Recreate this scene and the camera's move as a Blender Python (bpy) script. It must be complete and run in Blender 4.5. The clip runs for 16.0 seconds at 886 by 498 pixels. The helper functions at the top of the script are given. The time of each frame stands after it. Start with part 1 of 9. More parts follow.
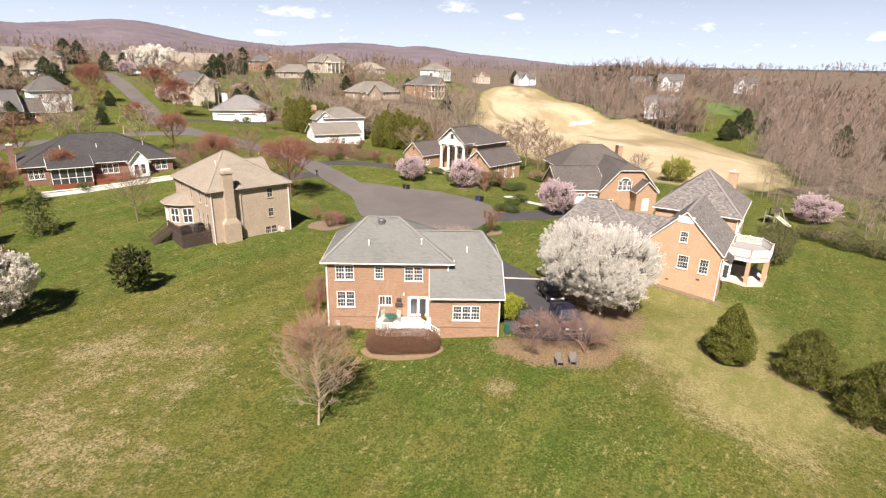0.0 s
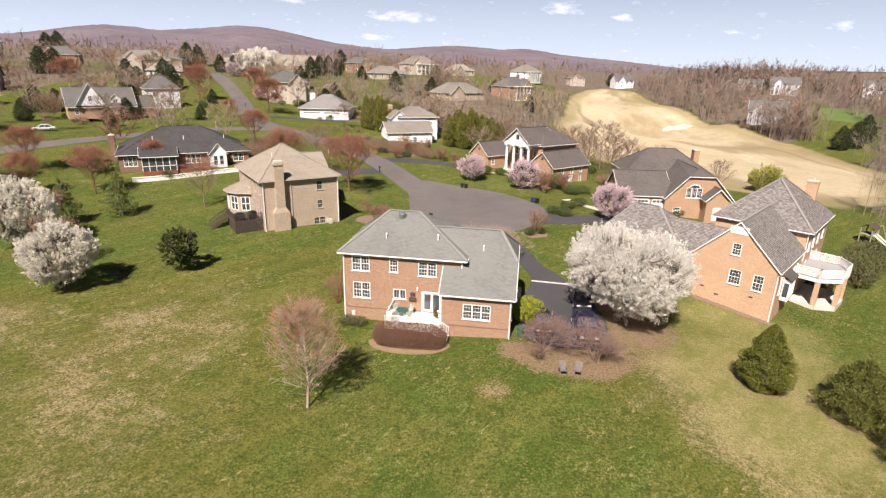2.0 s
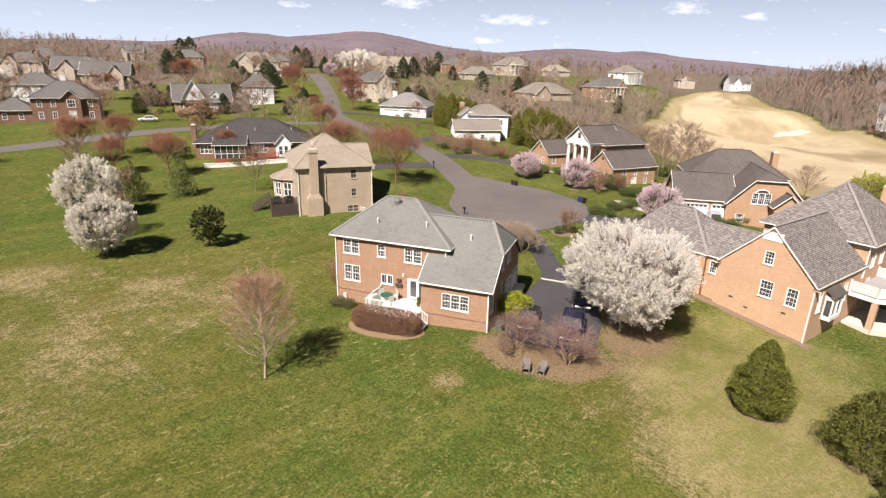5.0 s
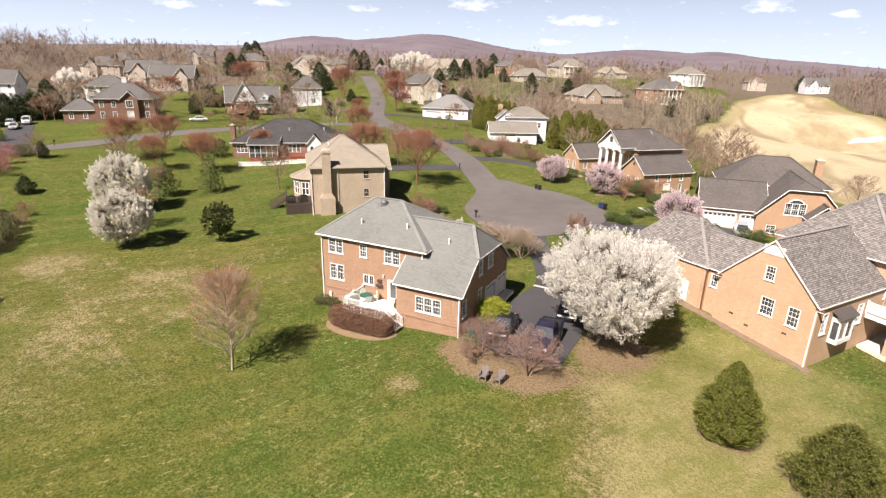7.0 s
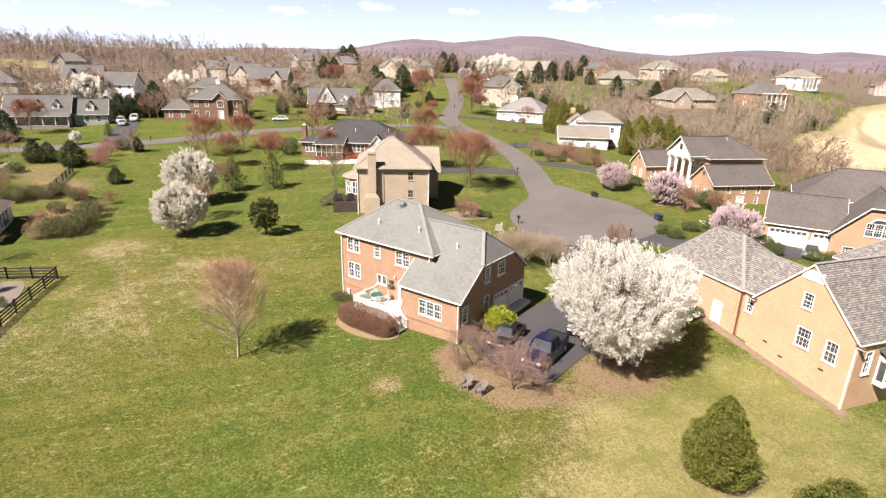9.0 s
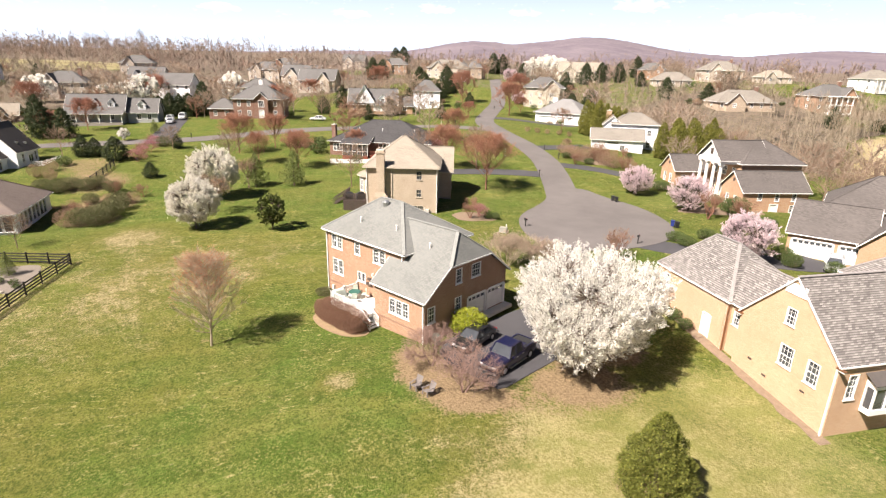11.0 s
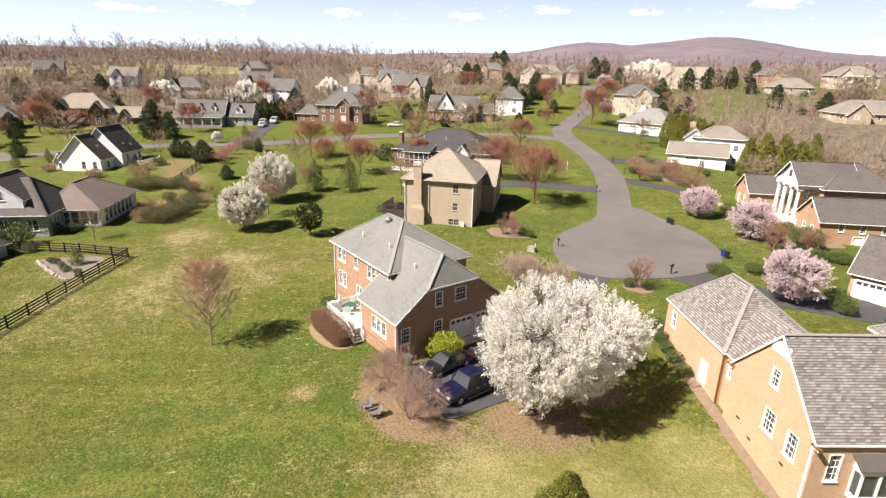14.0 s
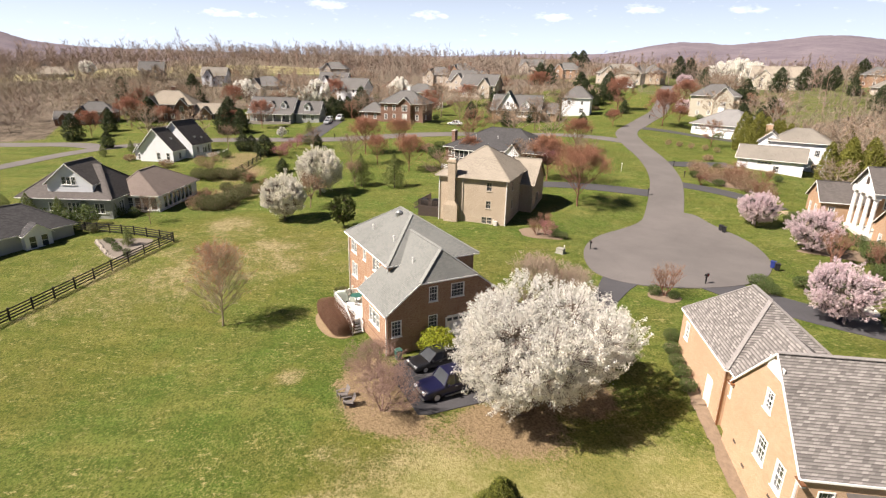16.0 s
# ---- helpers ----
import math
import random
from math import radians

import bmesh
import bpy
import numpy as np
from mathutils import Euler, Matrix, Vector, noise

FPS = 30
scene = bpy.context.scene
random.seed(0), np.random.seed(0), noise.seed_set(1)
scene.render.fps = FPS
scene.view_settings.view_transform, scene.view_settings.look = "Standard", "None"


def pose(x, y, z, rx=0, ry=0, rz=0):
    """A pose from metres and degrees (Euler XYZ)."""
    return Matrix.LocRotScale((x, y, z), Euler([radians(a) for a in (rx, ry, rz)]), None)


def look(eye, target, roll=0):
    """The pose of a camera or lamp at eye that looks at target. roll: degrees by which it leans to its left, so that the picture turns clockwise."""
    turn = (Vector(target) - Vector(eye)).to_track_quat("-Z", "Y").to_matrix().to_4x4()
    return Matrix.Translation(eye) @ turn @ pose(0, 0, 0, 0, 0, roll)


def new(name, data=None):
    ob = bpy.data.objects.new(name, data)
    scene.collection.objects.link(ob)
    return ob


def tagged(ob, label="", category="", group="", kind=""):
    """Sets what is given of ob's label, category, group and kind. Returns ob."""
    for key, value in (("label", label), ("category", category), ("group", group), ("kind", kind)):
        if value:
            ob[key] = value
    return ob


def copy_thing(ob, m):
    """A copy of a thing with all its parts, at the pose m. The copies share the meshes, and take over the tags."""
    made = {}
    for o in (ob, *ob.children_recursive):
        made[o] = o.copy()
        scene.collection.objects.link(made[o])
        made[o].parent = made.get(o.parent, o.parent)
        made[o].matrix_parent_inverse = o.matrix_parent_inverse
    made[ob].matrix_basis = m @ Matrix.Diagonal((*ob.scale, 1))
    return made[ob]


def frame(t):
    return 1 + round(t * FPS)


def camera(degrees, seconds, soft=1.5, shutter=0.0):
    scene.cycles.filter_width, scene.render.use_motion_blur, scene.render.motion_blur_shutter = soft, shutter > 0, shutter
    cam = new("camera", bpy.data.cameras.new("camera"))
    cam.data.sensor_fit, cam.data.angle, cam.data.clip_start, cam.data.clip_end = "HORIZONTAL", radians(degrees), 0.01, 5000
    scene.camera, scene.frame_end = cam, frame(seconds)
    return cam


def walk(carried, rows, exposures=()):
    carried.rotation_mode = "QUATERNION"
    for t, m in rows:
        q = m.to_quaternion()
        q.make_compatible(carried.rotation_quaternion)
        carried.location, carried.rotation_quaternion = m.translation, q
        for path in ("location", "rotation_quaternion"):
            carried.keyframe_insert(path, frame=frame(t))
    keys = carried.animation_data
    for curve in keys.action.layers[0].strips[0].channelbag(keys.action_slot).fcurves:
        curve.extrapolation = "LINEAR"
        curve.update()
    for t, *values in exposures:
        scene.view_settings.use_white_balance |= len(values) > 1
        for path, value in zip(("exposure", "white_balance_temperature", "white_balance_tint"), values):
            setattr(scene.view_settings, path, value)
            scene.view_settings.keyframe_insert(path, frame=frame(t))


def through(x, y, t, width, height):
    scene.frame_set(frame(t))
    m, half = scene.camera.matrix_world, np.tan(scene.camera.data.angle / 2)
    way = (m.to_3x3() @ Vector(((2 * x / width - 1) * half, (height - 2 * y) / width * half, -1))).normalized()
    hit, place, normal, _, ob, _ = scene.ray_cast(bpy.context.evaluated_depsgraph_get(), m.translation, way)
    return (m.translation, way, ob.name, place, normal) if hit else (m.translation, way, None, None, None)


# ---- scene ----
cam = camera(79.3, 16.0, 1.25)
METRES, EYE, TILT, LEAN, TURN = 57.5, 25.82, 0.0, 0.0, 0.0
ROWS = [
    (0.0, 0.0, 0.0, 0.0, 0.44, -18.46, -1.33),
    (0.5, 0.0289, 0.0026, -0.0001, 2.87, -18.45, -1.37),
    (1.0, 0.0592, 0.0065, -0.0021, 6.31, -18.46, -1.4),
    (1.5, 0.0904, 0.0111, -0.0055, 8.66, -18.47, -1.42),
    (2.0, 0.1223, 0.0176, -0.0096, 10.67, -18.42, -1.41),
    (2.5, 0.1529, 0.0247, -0.0145, 12.08, -18.4, -1.4),
    (3.0, 0.1816, 0.0325, -0.0199, 13.8, -18.34, -1.4),
    (3.5, 0.2103, 0.0397, -0.0264, 15.43, -18.33, -1.37),
    (4.0, 0.2392, 0.05, -0.0309, 18.19, -18.36, -1.4),
    (6.5, 0.3846, 0.1172, -0.0339, 26.09, -18.27, -1.25),
    (7.0, 0.4124, 0.1338, -0.0303, 28.47, -18.29, -1.26),
    (7.5, 0.4394, 0.1514, -0.0266, 30.67, -18.3, -1.27),
    (8.0, 0.4646, 0.1689, -0.0231, 33.88, -18.31, -1.29),
    (10.5, 0.585, 0.2726, -0.0293, 42.34, -18.24, -1.25),
    (11.0, 0.6061, 0.2949, -0.0275, 44.42, -18.24, -1.29),
    (11.5, 0.6255, 0.3165, -0.0209, 47.48, -18.27, -1.34),
    (12.0, 0.6455, 0.3404, -0.011, 50.01, -18.3, -1.36),
    (12.5, 0.6642, 0.3643, -0.0011, 51.57, -18.31, -1.36),
    (13.0, 0.6819, 0.3893, 0.0048, 52.1, -18.3, -1.32),
    (13.5, 0.698, 0.4134, 0.0076, 53.4, -18.31, -1.29),
    (14.0, 0.714, 0.4382, 0.0073, 55.73, -18.33, -1.33),
    (14.5, 0.728, 0.4643, 0.0076, 58.63, -18.34, -1.35),
    (15.0, 0.7426, 0.4908, 0.0052, 60.01, -18.36, -1.28),
    (15.5, 0.7553, 0.5192, -0.0, 61.9, -18.35, -1.28),
    (16.0, 0.7668, 0.5472, -0.004, 64.3, -18.37, -1.29),
]
walk(cam, [(t, pose(0, 0, EYE, TILT, LEAN, TURN) @ pose(METRES * x, METRES * y, METRES * z, 90 + pitch, roll, yaw)) for t, x, y, z, yaw, pitch, roll in ROWS],
     [(0.0, 0.97, 6700, 18), (2.0, 0.83, 6700, 19), (4.0, 0.8, 6700, 19), (8.0, 1.13, 6700, 18), (11.0, 1.42, 6700, 17), (12.0, 1.27, 6700, 17), (13.5, 1.24, 6700, 16), (16.0, 1.15, 6700, 16)])

# ---- light ----
SUN_EL, SUN_AZ = 49.0, 180.0
world = bpy.data.worlds.new("sky")
scene.world = world
world.use_nodes = True
wn = world.node_tree
wn.nodes.clear()
w_out = wn.nodes.new("ShaderNodeOutputWorld")
w_bg = wn.nodes.new("ShaderNodeBackground")
w_sky = wn.nodes.new("ShaderNodeTexSky")
w_sky.sky_type = "NISHITA"
w_sky.sun_disc = False
w_sky.sun_elevation = radians(SUN_EL)
w_sky.sun_rotation = radians(SUN_AZ)
w_sky.air_density, w_sky.dust_density, w_sky.ozone_density = 1.0, 0.6, 2.0
w_bg.inputs["Strength"].default_value = 0.018
w_tint = wn.nodes.new("ShaderNodeMix")
w_tint.data_type, w_tint.blend_type = "RGBA", "MULTIPLY"
w_tint.inputs[0].default_value = 1.0
w_tint.inputs[7].default_value = (0.93, 0.97, 1.12, 1)
wn.links.new(w_sky.outputs[0], w_tint.inputs[6])
wn.links.new(w_tint.outputs[2], w_bg.inputs[0])
wn.links.new(w_bg.outputs[0], w_out.inputs[0])
sun = new("sun", bpy.data.lights.new("sun", "SUN"))
sun.data.energy, sun.data.angle, sun.data.color = 5.0, radians(0.55), (1.0, 0.94, 0.84)
sun.matrix_world = look((0, 0, 0), (0.09, math.cos(radians(SUN_EL)), -math.sin(radians(SUN_EL))))

# ---- materials ----


class Net:
    """A short hand for node trees."""

    def __init__(self, name):
        self.m = bpy.data.materials.new(name)
        self.m.use_nodes = True
        self.t = self.m.node_tree
        self.t.nodes.clear()
        self.out = self.t.nodes.new("ShaderNodeOutputMaterial")
        self.co = self.t.nodes.new("ShaderNodeTexCoord").outputs["Object"]

    def put(self, socket, value):
        if isinstance(value, bpy.types.NodeSocket):
            self.t.links.new(value, socket)
        elif isinstance(value, tuple) and len(value) == 3 and socket.type == "RGBA":
            socket.default_value = (*value, 1)
        else:
            socket.default_value = value

    def fill(self, n, outlet, ins):
        for k, v in ins.items():
            self.put(n.inputs[int(k[1:]) if k[0] == "i" and k[1:].isdigit() else k.replace("_", " ")], v)
        return n.outputs[outlet]

    def node(self, kind, outlet=0, **ins):
        return self.fill(self.t.nodes.new("ShaderNode" + kind), outlet, ins)

    def white(self, dims, **ins):
        n = self.t.nodes.new("ShaderNodeTexWhiteNoise")
        n.noise_dimensions = dims
        return self.fill(n, 0, ins)

    def attribute(self, name):
        n = self.t.nodes.new("ShaderNodeAttribute")
        n.attribute_name = name
        return n.outputs[2]

    def edges(self, vector, scale):
        n = self.t.nodes.new("ShaderNodeTexVoronoi")
        n.feature = "DISTANCE_TO_EDGE"
        return self.fill(n, 0, {"Vector": vector, "Scale": scale})

    def noise(self, scale, detail=3.0, rough=0.55, vector=None):
        return self.node("TexNoise", 0, Vector=vector or self.co, Scale=scale, Detail=detail, Roughness=rough)

    def math(self, op, a, b=0.0, clamp=False):
        n = self.t.nodes.new("ShaderNodeMath")
        n.operation, n.use_clamp = op, clamp
        return self.fill(n, 0, {"i0": a, "i1": b})

    def ramp(self, fac, lo, hi):
        return self.node("MapRange", 0, Value=fac, From_Min=lo, From_Max=hi)

    def mix(self, fac, a, b, blend="MIX"):
        n = self.t.nodes.new("ShaderNodeMix")
        n.data_type, n.blend_type = "RGBA", blend
        self.put(n.inputs[0], fac)
        self.put(n.inputs[6], a)
        self.put(n.inputs[7], b)
        return n.outputs[2]

    def split(self, vector=None):
        n = self.t.nodes.new("ShaderNodeSeparateXYZ")
        self.put(n.inputs[0], vector or self.co)
        return n.outputs

    def join(self, x, y, z):
        return self.node("CombineXYZ", 0, X=x, Y=y, Z=z)

    def bump(self, height, strength, distance=0.05):
        return self.node("Bump", 0, Strength=strength, Distance=distance, Height=height)

    def done(self, color, rough=0.8, normal=None, metal=0.0, spec=0.4, through=0.0):
        b = self.t.nodes.new("ShaderNodeBsdfPrincipled")
        self.put(b.inputs["Base Color"], color)
        self.put(b.inputs["Roughness"], rough)
        self.put(b.inputs["Metallic"], metal)
        self.put(b.inputs["Specular IOR Level"], spec)
        if normal is not None:
            self.put(b.inputs["Normal"], normal)
        surface = b.outputs[0]
        if through > 0:
            tr = self.t.nodes.new("ShaderNodeBsdfTranslucent")
            self.put(tr.inputs[0], color)
            mx = self.t.nodes.new("ShaderNodeMixShader")
            mx.inputs[0].default_value = through
            self.t.links.new(surface, mx.inputs[1])
            self.t.links.new(tr.outputs[0], mx.inputs[2])
            surface = mx.outputs[0]
        self.t.links.new(surface, self.out.inputs[0])
        return self.m


def tone(c, k):
    return tuple(min(1.0, v * k) for v in c)


def paint(name, color, rough=0.55, vary=0.12, scale=1.5, metal=0.0):
    """Painted or plain surface with slight weathering."""
    n = Net(name)
    f = n.mix(n.noise(scale, 4), tone(color, 1 - vary), tone(color, 1 + vary))
    f = n.mix(n.ramp(n.noise(scale * 9, 3), 0.55, 0.8), f, tone(color, 1 - 1.6 * vary))
    return n.done(f, rough, n.bump(n.noise(scale * 20, 2), 0.08, 0.01), metal)


def brickwork(name, a, b, mortar):
    """Courses of brick, running with the walls of a house whose parts lie in its own axes."""
    n = Net(name)
    s = n.split()
    v = n.join(n.math("ADD", s[0], s[1]), s[2], 0.0)
    br = n.t.nodes.new("ShaderNodeTexBrick")
    n.put(br.inputs["Vector"], v)
    for k, val in (("Color1", a), ("Color2", b), ("Mortar", mortar), ("Scale", 1.0), ("Mortar Size", 0.012), ("Mortar Smooth", 0.2),
                   ("Bias", -0.1), ("Brick Width", 0.22), ("Row Height", 0.076)):
        n.put(br.inputs[k], val)
    c = n.mix(n.math("MULTIPLY", n.ramp(n.noise(0.5, 4), 0.35, 0.7), 0.5), br.outputs[0], tone(a, 0.82))
    # single bricks fired lighter or darker
    row = n.math("FLOOR", n.math("DIVIDE", s[2], 0.076))
    cell = n.math("FLOOR", n.math("ADD", n.math("DIVIDE", n.math("ADD", s[0], s[1]), 0.22), n.math("MULTIPLY", row, 0.5)))
    pick = n.white("2D", Vector=n.join(cell, row, 0.0))
    c = n.mix(n.math("MULTIPLY", n.ramp(pick, 0.62, 0.95), 0.16), c, tone(b, 0.6))
    c = n.mix(n.math("MULTIPLY", n.math("SUBTRACT", 1.0, n.ramp(pick, 0.05, 0.34)), 0.12), c, tone(mortar, 1.0))
    c = n.mix(n.math("MULTIPLY", n.ramp(n.noise(5.0, 4, 0.7, n.join(s[0], s[1], n.math("MULTIPLY", s[2], 4.0))), 0.45, 0.75), 0.45), c, tone(b, 1.18))
    streak = n.noise(1.0, 4, 0.6, n.join(n.math("MULTIPLY", n.math("ADD", s[0], s[1]), 2.2), n.math("MULTIPLY", s[2], 0.25), 0.0))
    c = n.mix(n.math("MULTIPLY", n.ramp(streak, 0.55, 0.8), 0.35), c, tone(mortar, 0.9))
    return n.done(c, 0.9, n.bump(br.outputs[1], 0.12, -0.01), spec=0.2)


def shingles(name, colors, row=0.14, tab=0.32, contrast=1.0, blotch=1.0, line=0.8):
    """Laid courses of shingles; each tab has its own shade."""
    n = Net(name)
    s = n.split()
    across = n.math("ADD", s[0], s[1])
    rowi = n.math("FLOOR", n.math("DIVIDE", s[2], row * 0.62))
    shift = n.white("1D", W=rowi)
    cell = n.math("FLOOR", n.math("ADD", n.math("DIVIDE", across, tab), n.math("MULTIPLY", shift, 7.0)))
    rnd = n.white("2D", Vector=n.join(cell, rowi, 0.0))
    ramp = n.t.nodes.new("ShaderNodeValToRGB")
    ramp.color_ramp.interpolation = "CONSTANT"
    els = ramp.color_ramp.elements
    while len(els) < len(colors):
        els.new(0.5)
    for i, c in enumerate(colors):
        els[i].position = i / len(colors)
        els[i].color = (*c, 1)
    n.put(ramp.inputs[0], rnd)
    mean = tuple(sum(c[i] for c in colors) / len(colors) for i in range(3))
    c = n.mix(1 - contrast, ramp.outputs[0], mean) if contrast < 1 else ramp.outputs[0]
    frac = n.math("FRACT", n.math("DIVIDE", s[2], row * 0.62))
    # the shadow line of every course is painted in as a dark band
    c = n.mix(n.math("MULTIPLY", n.ramp(frac, line, min(1.0, line + 0.3)), 0.8), c, tone(mean, 0.3))
    wear = n.noise(0.35, 5, 0.6)
    c = n.mix(n.math("MULTIPLY", n.ramp(wear, 0.35, 0.75), blotch), c, tone(mean, 1.12))
    c = n.mix(n.math("MULTIPLY", n.ramp(n.noise(0.12, 3), 0.5, 0.75), blotch), c, tone(mean, 0.85))
    return n.done(c, 0.95, n.bump(n.math("ADD", frac, n.math("MULTIPLY", n.noise(12.0, 2), 0.5)), 0.3, 0.02), spec=0.15)


def siding(name, color, row=0.16):
    n = Net(name)
    s = n.split()
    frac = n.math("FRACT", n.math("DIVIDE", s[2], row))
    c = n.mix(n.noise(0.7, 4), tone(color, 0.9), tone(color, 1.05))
    # shade under each lap, put into the colour as a darker line
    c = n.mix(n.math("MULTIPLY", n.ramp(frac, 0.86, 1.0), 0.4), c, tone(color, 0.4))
    return n.done(c, 0.6, n.bump(frac, 0.4, 0.02))


def leaves(name, colors, through=0.3, rough=0.7):
    """Foliage: every leaf or clump has its own shade."""
    n = Net(name)
    g = n.t.nodes.new("ShaderNodeNewGeometry").outputs["Random Per Island"]
    ramp = n.t.nodes.new("ShaderNodeValToRGB")
    els = ramp.color_ramp.elements
    while len(els) < len(colors):
        els.new(0.5)
    for i, c in enumerate(colors):
        els[i].position = i / max(1, len(colors) - 1)
        els[i].color = (*c, 1)
    n.put(ramp.inputs[0], g)
    mean = tuple(sum(c[i] for c in colors) / len(colors) for i in range(3))
    c = n.mix(n.math("MULTIPLY", n.ramp(n.noise(0.9, 3), 0.4, 0.7), 0.4), ramp.outputs[0], tone(mean, 0.75))
    obj = n.t.nodes.new("ShaderNodeObjectInfo").outputs["Random"]
    c = n.mix(n.math("MULTIPLY", obj, 0.35), c, tone(mean, 1.15))
    return n.done(c, rough, None, 0.0, 0.25, through)


def bark(name, color):
    n = Net(name)
    s = n.split()
    v = n.join(n.math("MULTIPLY", s[0], 6.0), n.math("MULTIPLY", s[1], 6.0), s[2])
    f = n.noise(2.5, 4, 0.6, v)
    return n.done(n.mix(f, tone(color, 0.6), tone(color, 1.3)), 0.95, n.bump(f, 0.5, 0.03), spec=0.15)


def glass(name, tint):
    n = Net(name)
    b = n.node("BsdfGlossy", 0, Color=(0.9, 0.93, 0.97), Roughness=0.03)
    d = n.node("BsdfPrincipled", 0, Base_Color=n.mix(n.noise(0.8, 2), tone(tint, 0.5), tone(tint, 1.6)), Roughness=0.15)
    f = n.node("Fresnel", 0, IOR=1.5)
    mx = n.t.nodes.new("ShaderNodeMixShader")
    n.put(mx.inputs[0], f)
    n.put(mx.inputs[1], d)
    n.put(mx.inputs[2], b)
    n.t.links.new(mx.outputs[0], n.out.inputs[0])
    return n.m


M = {}
M["brick"] = brickwork("red_brick", (0.345, 0.202, 0.126), (0.218, 0.106, 0.064), (0.46, 0.35, 0.255))
M["brick_orange"] = brickwork("orange_brick", (0.50, 0.32, 0.20), (0.41, 0.25, 0.15), (0.57, 0.44, 0.32))
M["brick_tan"] = brickwork("tan_brick", (0.41, 0.328, 0.245), (0.31, 0.243, 0.178), (0.55, 0.46, 0.36))
M["brick_warm"] = brickwork("warm_brick", (0.415, 0.25, 0.152), (0.335, 0.186, 0.11), (0.49, 0.385, 0.275))
M["brick_dark"] = brickwork("dark_brick", (0.23, 0.118, 0.085), (0.165, 0.080, 0.058), (0.32, 0.24, 0.19))
M["roof_grey"] = shingles("grey_shingle", [(0.155, 0.16, 0.152), (0.18, 0.185, 0.172), (0.13, 0.135, 0.13), (0.20, 0.20, 0.185)], contrast=0.55)
M["roof_mixed"] = shingles("mixed_shingle", [(0.22, 0.203, 0.192), (0.17, 0.157, 0.148), (0.27, 0.25, 0.235), (0.185, 0.17, 0.16), (0.115, 0.106, 0.10), (0.31, 0.288, 0.27)], 0.20, 0.3, 0.75, 0.2, 0.5)
M["roof_tan"] = shingles("tan_shingle", [(0.27, 0.237, 0.192), (0.23, 0.20, 0.16), (0.31, 0.272, 0.22)], contrast=0.6)
M["roof_dark"] = shingles("charcoal_shingle", [(0.060, 0.058, 0.059), (0.078, 0.075, 0.075), (0.047, 0.046, 0.047)], contrast=0.8)
M["roof_brown_grey"] = shingles("brown_grey_shingle", [(0.105, 0.094, 0.088), (0.13, 0.116, 0.108), (0.085, 0.077, 0.073)], contrast=0.8)
M["roof_greige"] = shingles("grey_tan_shingle", [(0.202, 0.185, 0.159), (0.172, 0.157, 0.135), (0.232, 0.211, 0.181)], contrast=0.6)
M["roof_brown"] = shingles("brown_shingle", [(0.17, 0.125, 0.10), (0.21, 0.155, 0.12), (0.13, 0.10, 0.085)], contrast=0.8)
M["roof_umber"] = shingles("umber_shingle", [(0.17, 0.138, 0.12), (0.195, 0.16, 0.14), (0.145, 0.118, 0.105)], contrast=0.6)
M["roof_light_grey"] = shingles("light_grey_shingle", [(0.205, 0.20, 0.195), (0.235, 0.228, 0.22), (0.175, 0.17, 0.166)], contrast=0.8)
M["roof_slate"] = shingles("slate_grey_shingle", [(0.125, 0.12, 0.116), (0.15, 0.145, 0.138), (0.105, 0.10, 0.097)], contrast=0.8)
M["cap_grey"] = paint("grey_ridge_shingle", (0.235, 0.24, 0.225), 0.95, 0.3, 4)
M["cap_mixed"] = paint("mixed_ridge_shingle", (0.25, 0.232, 0.22), 0.95, 0.35, 4)
M["white"] = paint("white_paint", (0.8, 0.79, 0.76))
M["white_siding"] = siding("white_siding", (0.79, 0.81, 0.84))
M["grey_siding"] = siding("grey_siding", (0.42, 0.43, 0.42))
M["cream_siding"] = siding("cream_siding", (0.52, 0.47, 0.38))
M["stucco"] = paint("pale_stucco", (0.46, 0.40, 0.33), 0.9)
M["stone"] = paint("grey_stone", (0.34, 0.32, 0.30), 0.9, 0.3, 3.0)
M["deck_grey"] = paint("grey_deck_boards", (0.31, 0.305, 0.30), 0.7)
M["dark_wood"] = paint("dark_stained_wood", (0.075, 0.055, 0.045), 0.75, 0.25, 4)
M["red_wood"] = paint("red_stained_wood", (0.26, 0.07, 0.04), 0.7, 0.25, 4)
M["grey_wood"] = paint("weathered_grey_wood", (0.30, 0.27, 0.24), 0.85, 0.25, 5)
M["black_paint"] = paint("black_board_paint", (0.022, 0.02, 0.02), 0.6, 0.3, 3)
M["concrete"] = paint("pale_concrete", (0.55, 0.52, 0.46), 0.9, 0.12, 2)
M["metal"] = paint("grey_metal", (0.35, 0.36, 0.36), 0.4, 0.1, 2, 0.8)
M["lead"] = paint("dark_grey_metal", (0.13, 0.115, 0.105), 0.5, 0.2, 2, 0.3)
M["utility"] = paint("grey_green_cabinet", (0.30, 0.29, 0.25), 0.7)
M["copper"] = paint("copper_brown_metal", (0.25, 0.12, 0.06), 0.5, 0.2, 2, 0.5)
M["glass"] = glass("window_glass", (0.055, 0.06, 0.066))
M["glass_far"] = glass("distant_window_glass", (0.05, 0.05, 0.055))
M["bark"] = bark("grey_brown_bark", (0.19, 0.15, 0.12))
M["bark_dark"] = bark("dark_bark", (0.10, 0.075, 0.06))
M["twig"] = bark("brown_twigs", (0.27, 0.19, 0.14))
M["twig_grey"] = bark("grey_tan_twigs", (0.36, 0.28, 0.215))
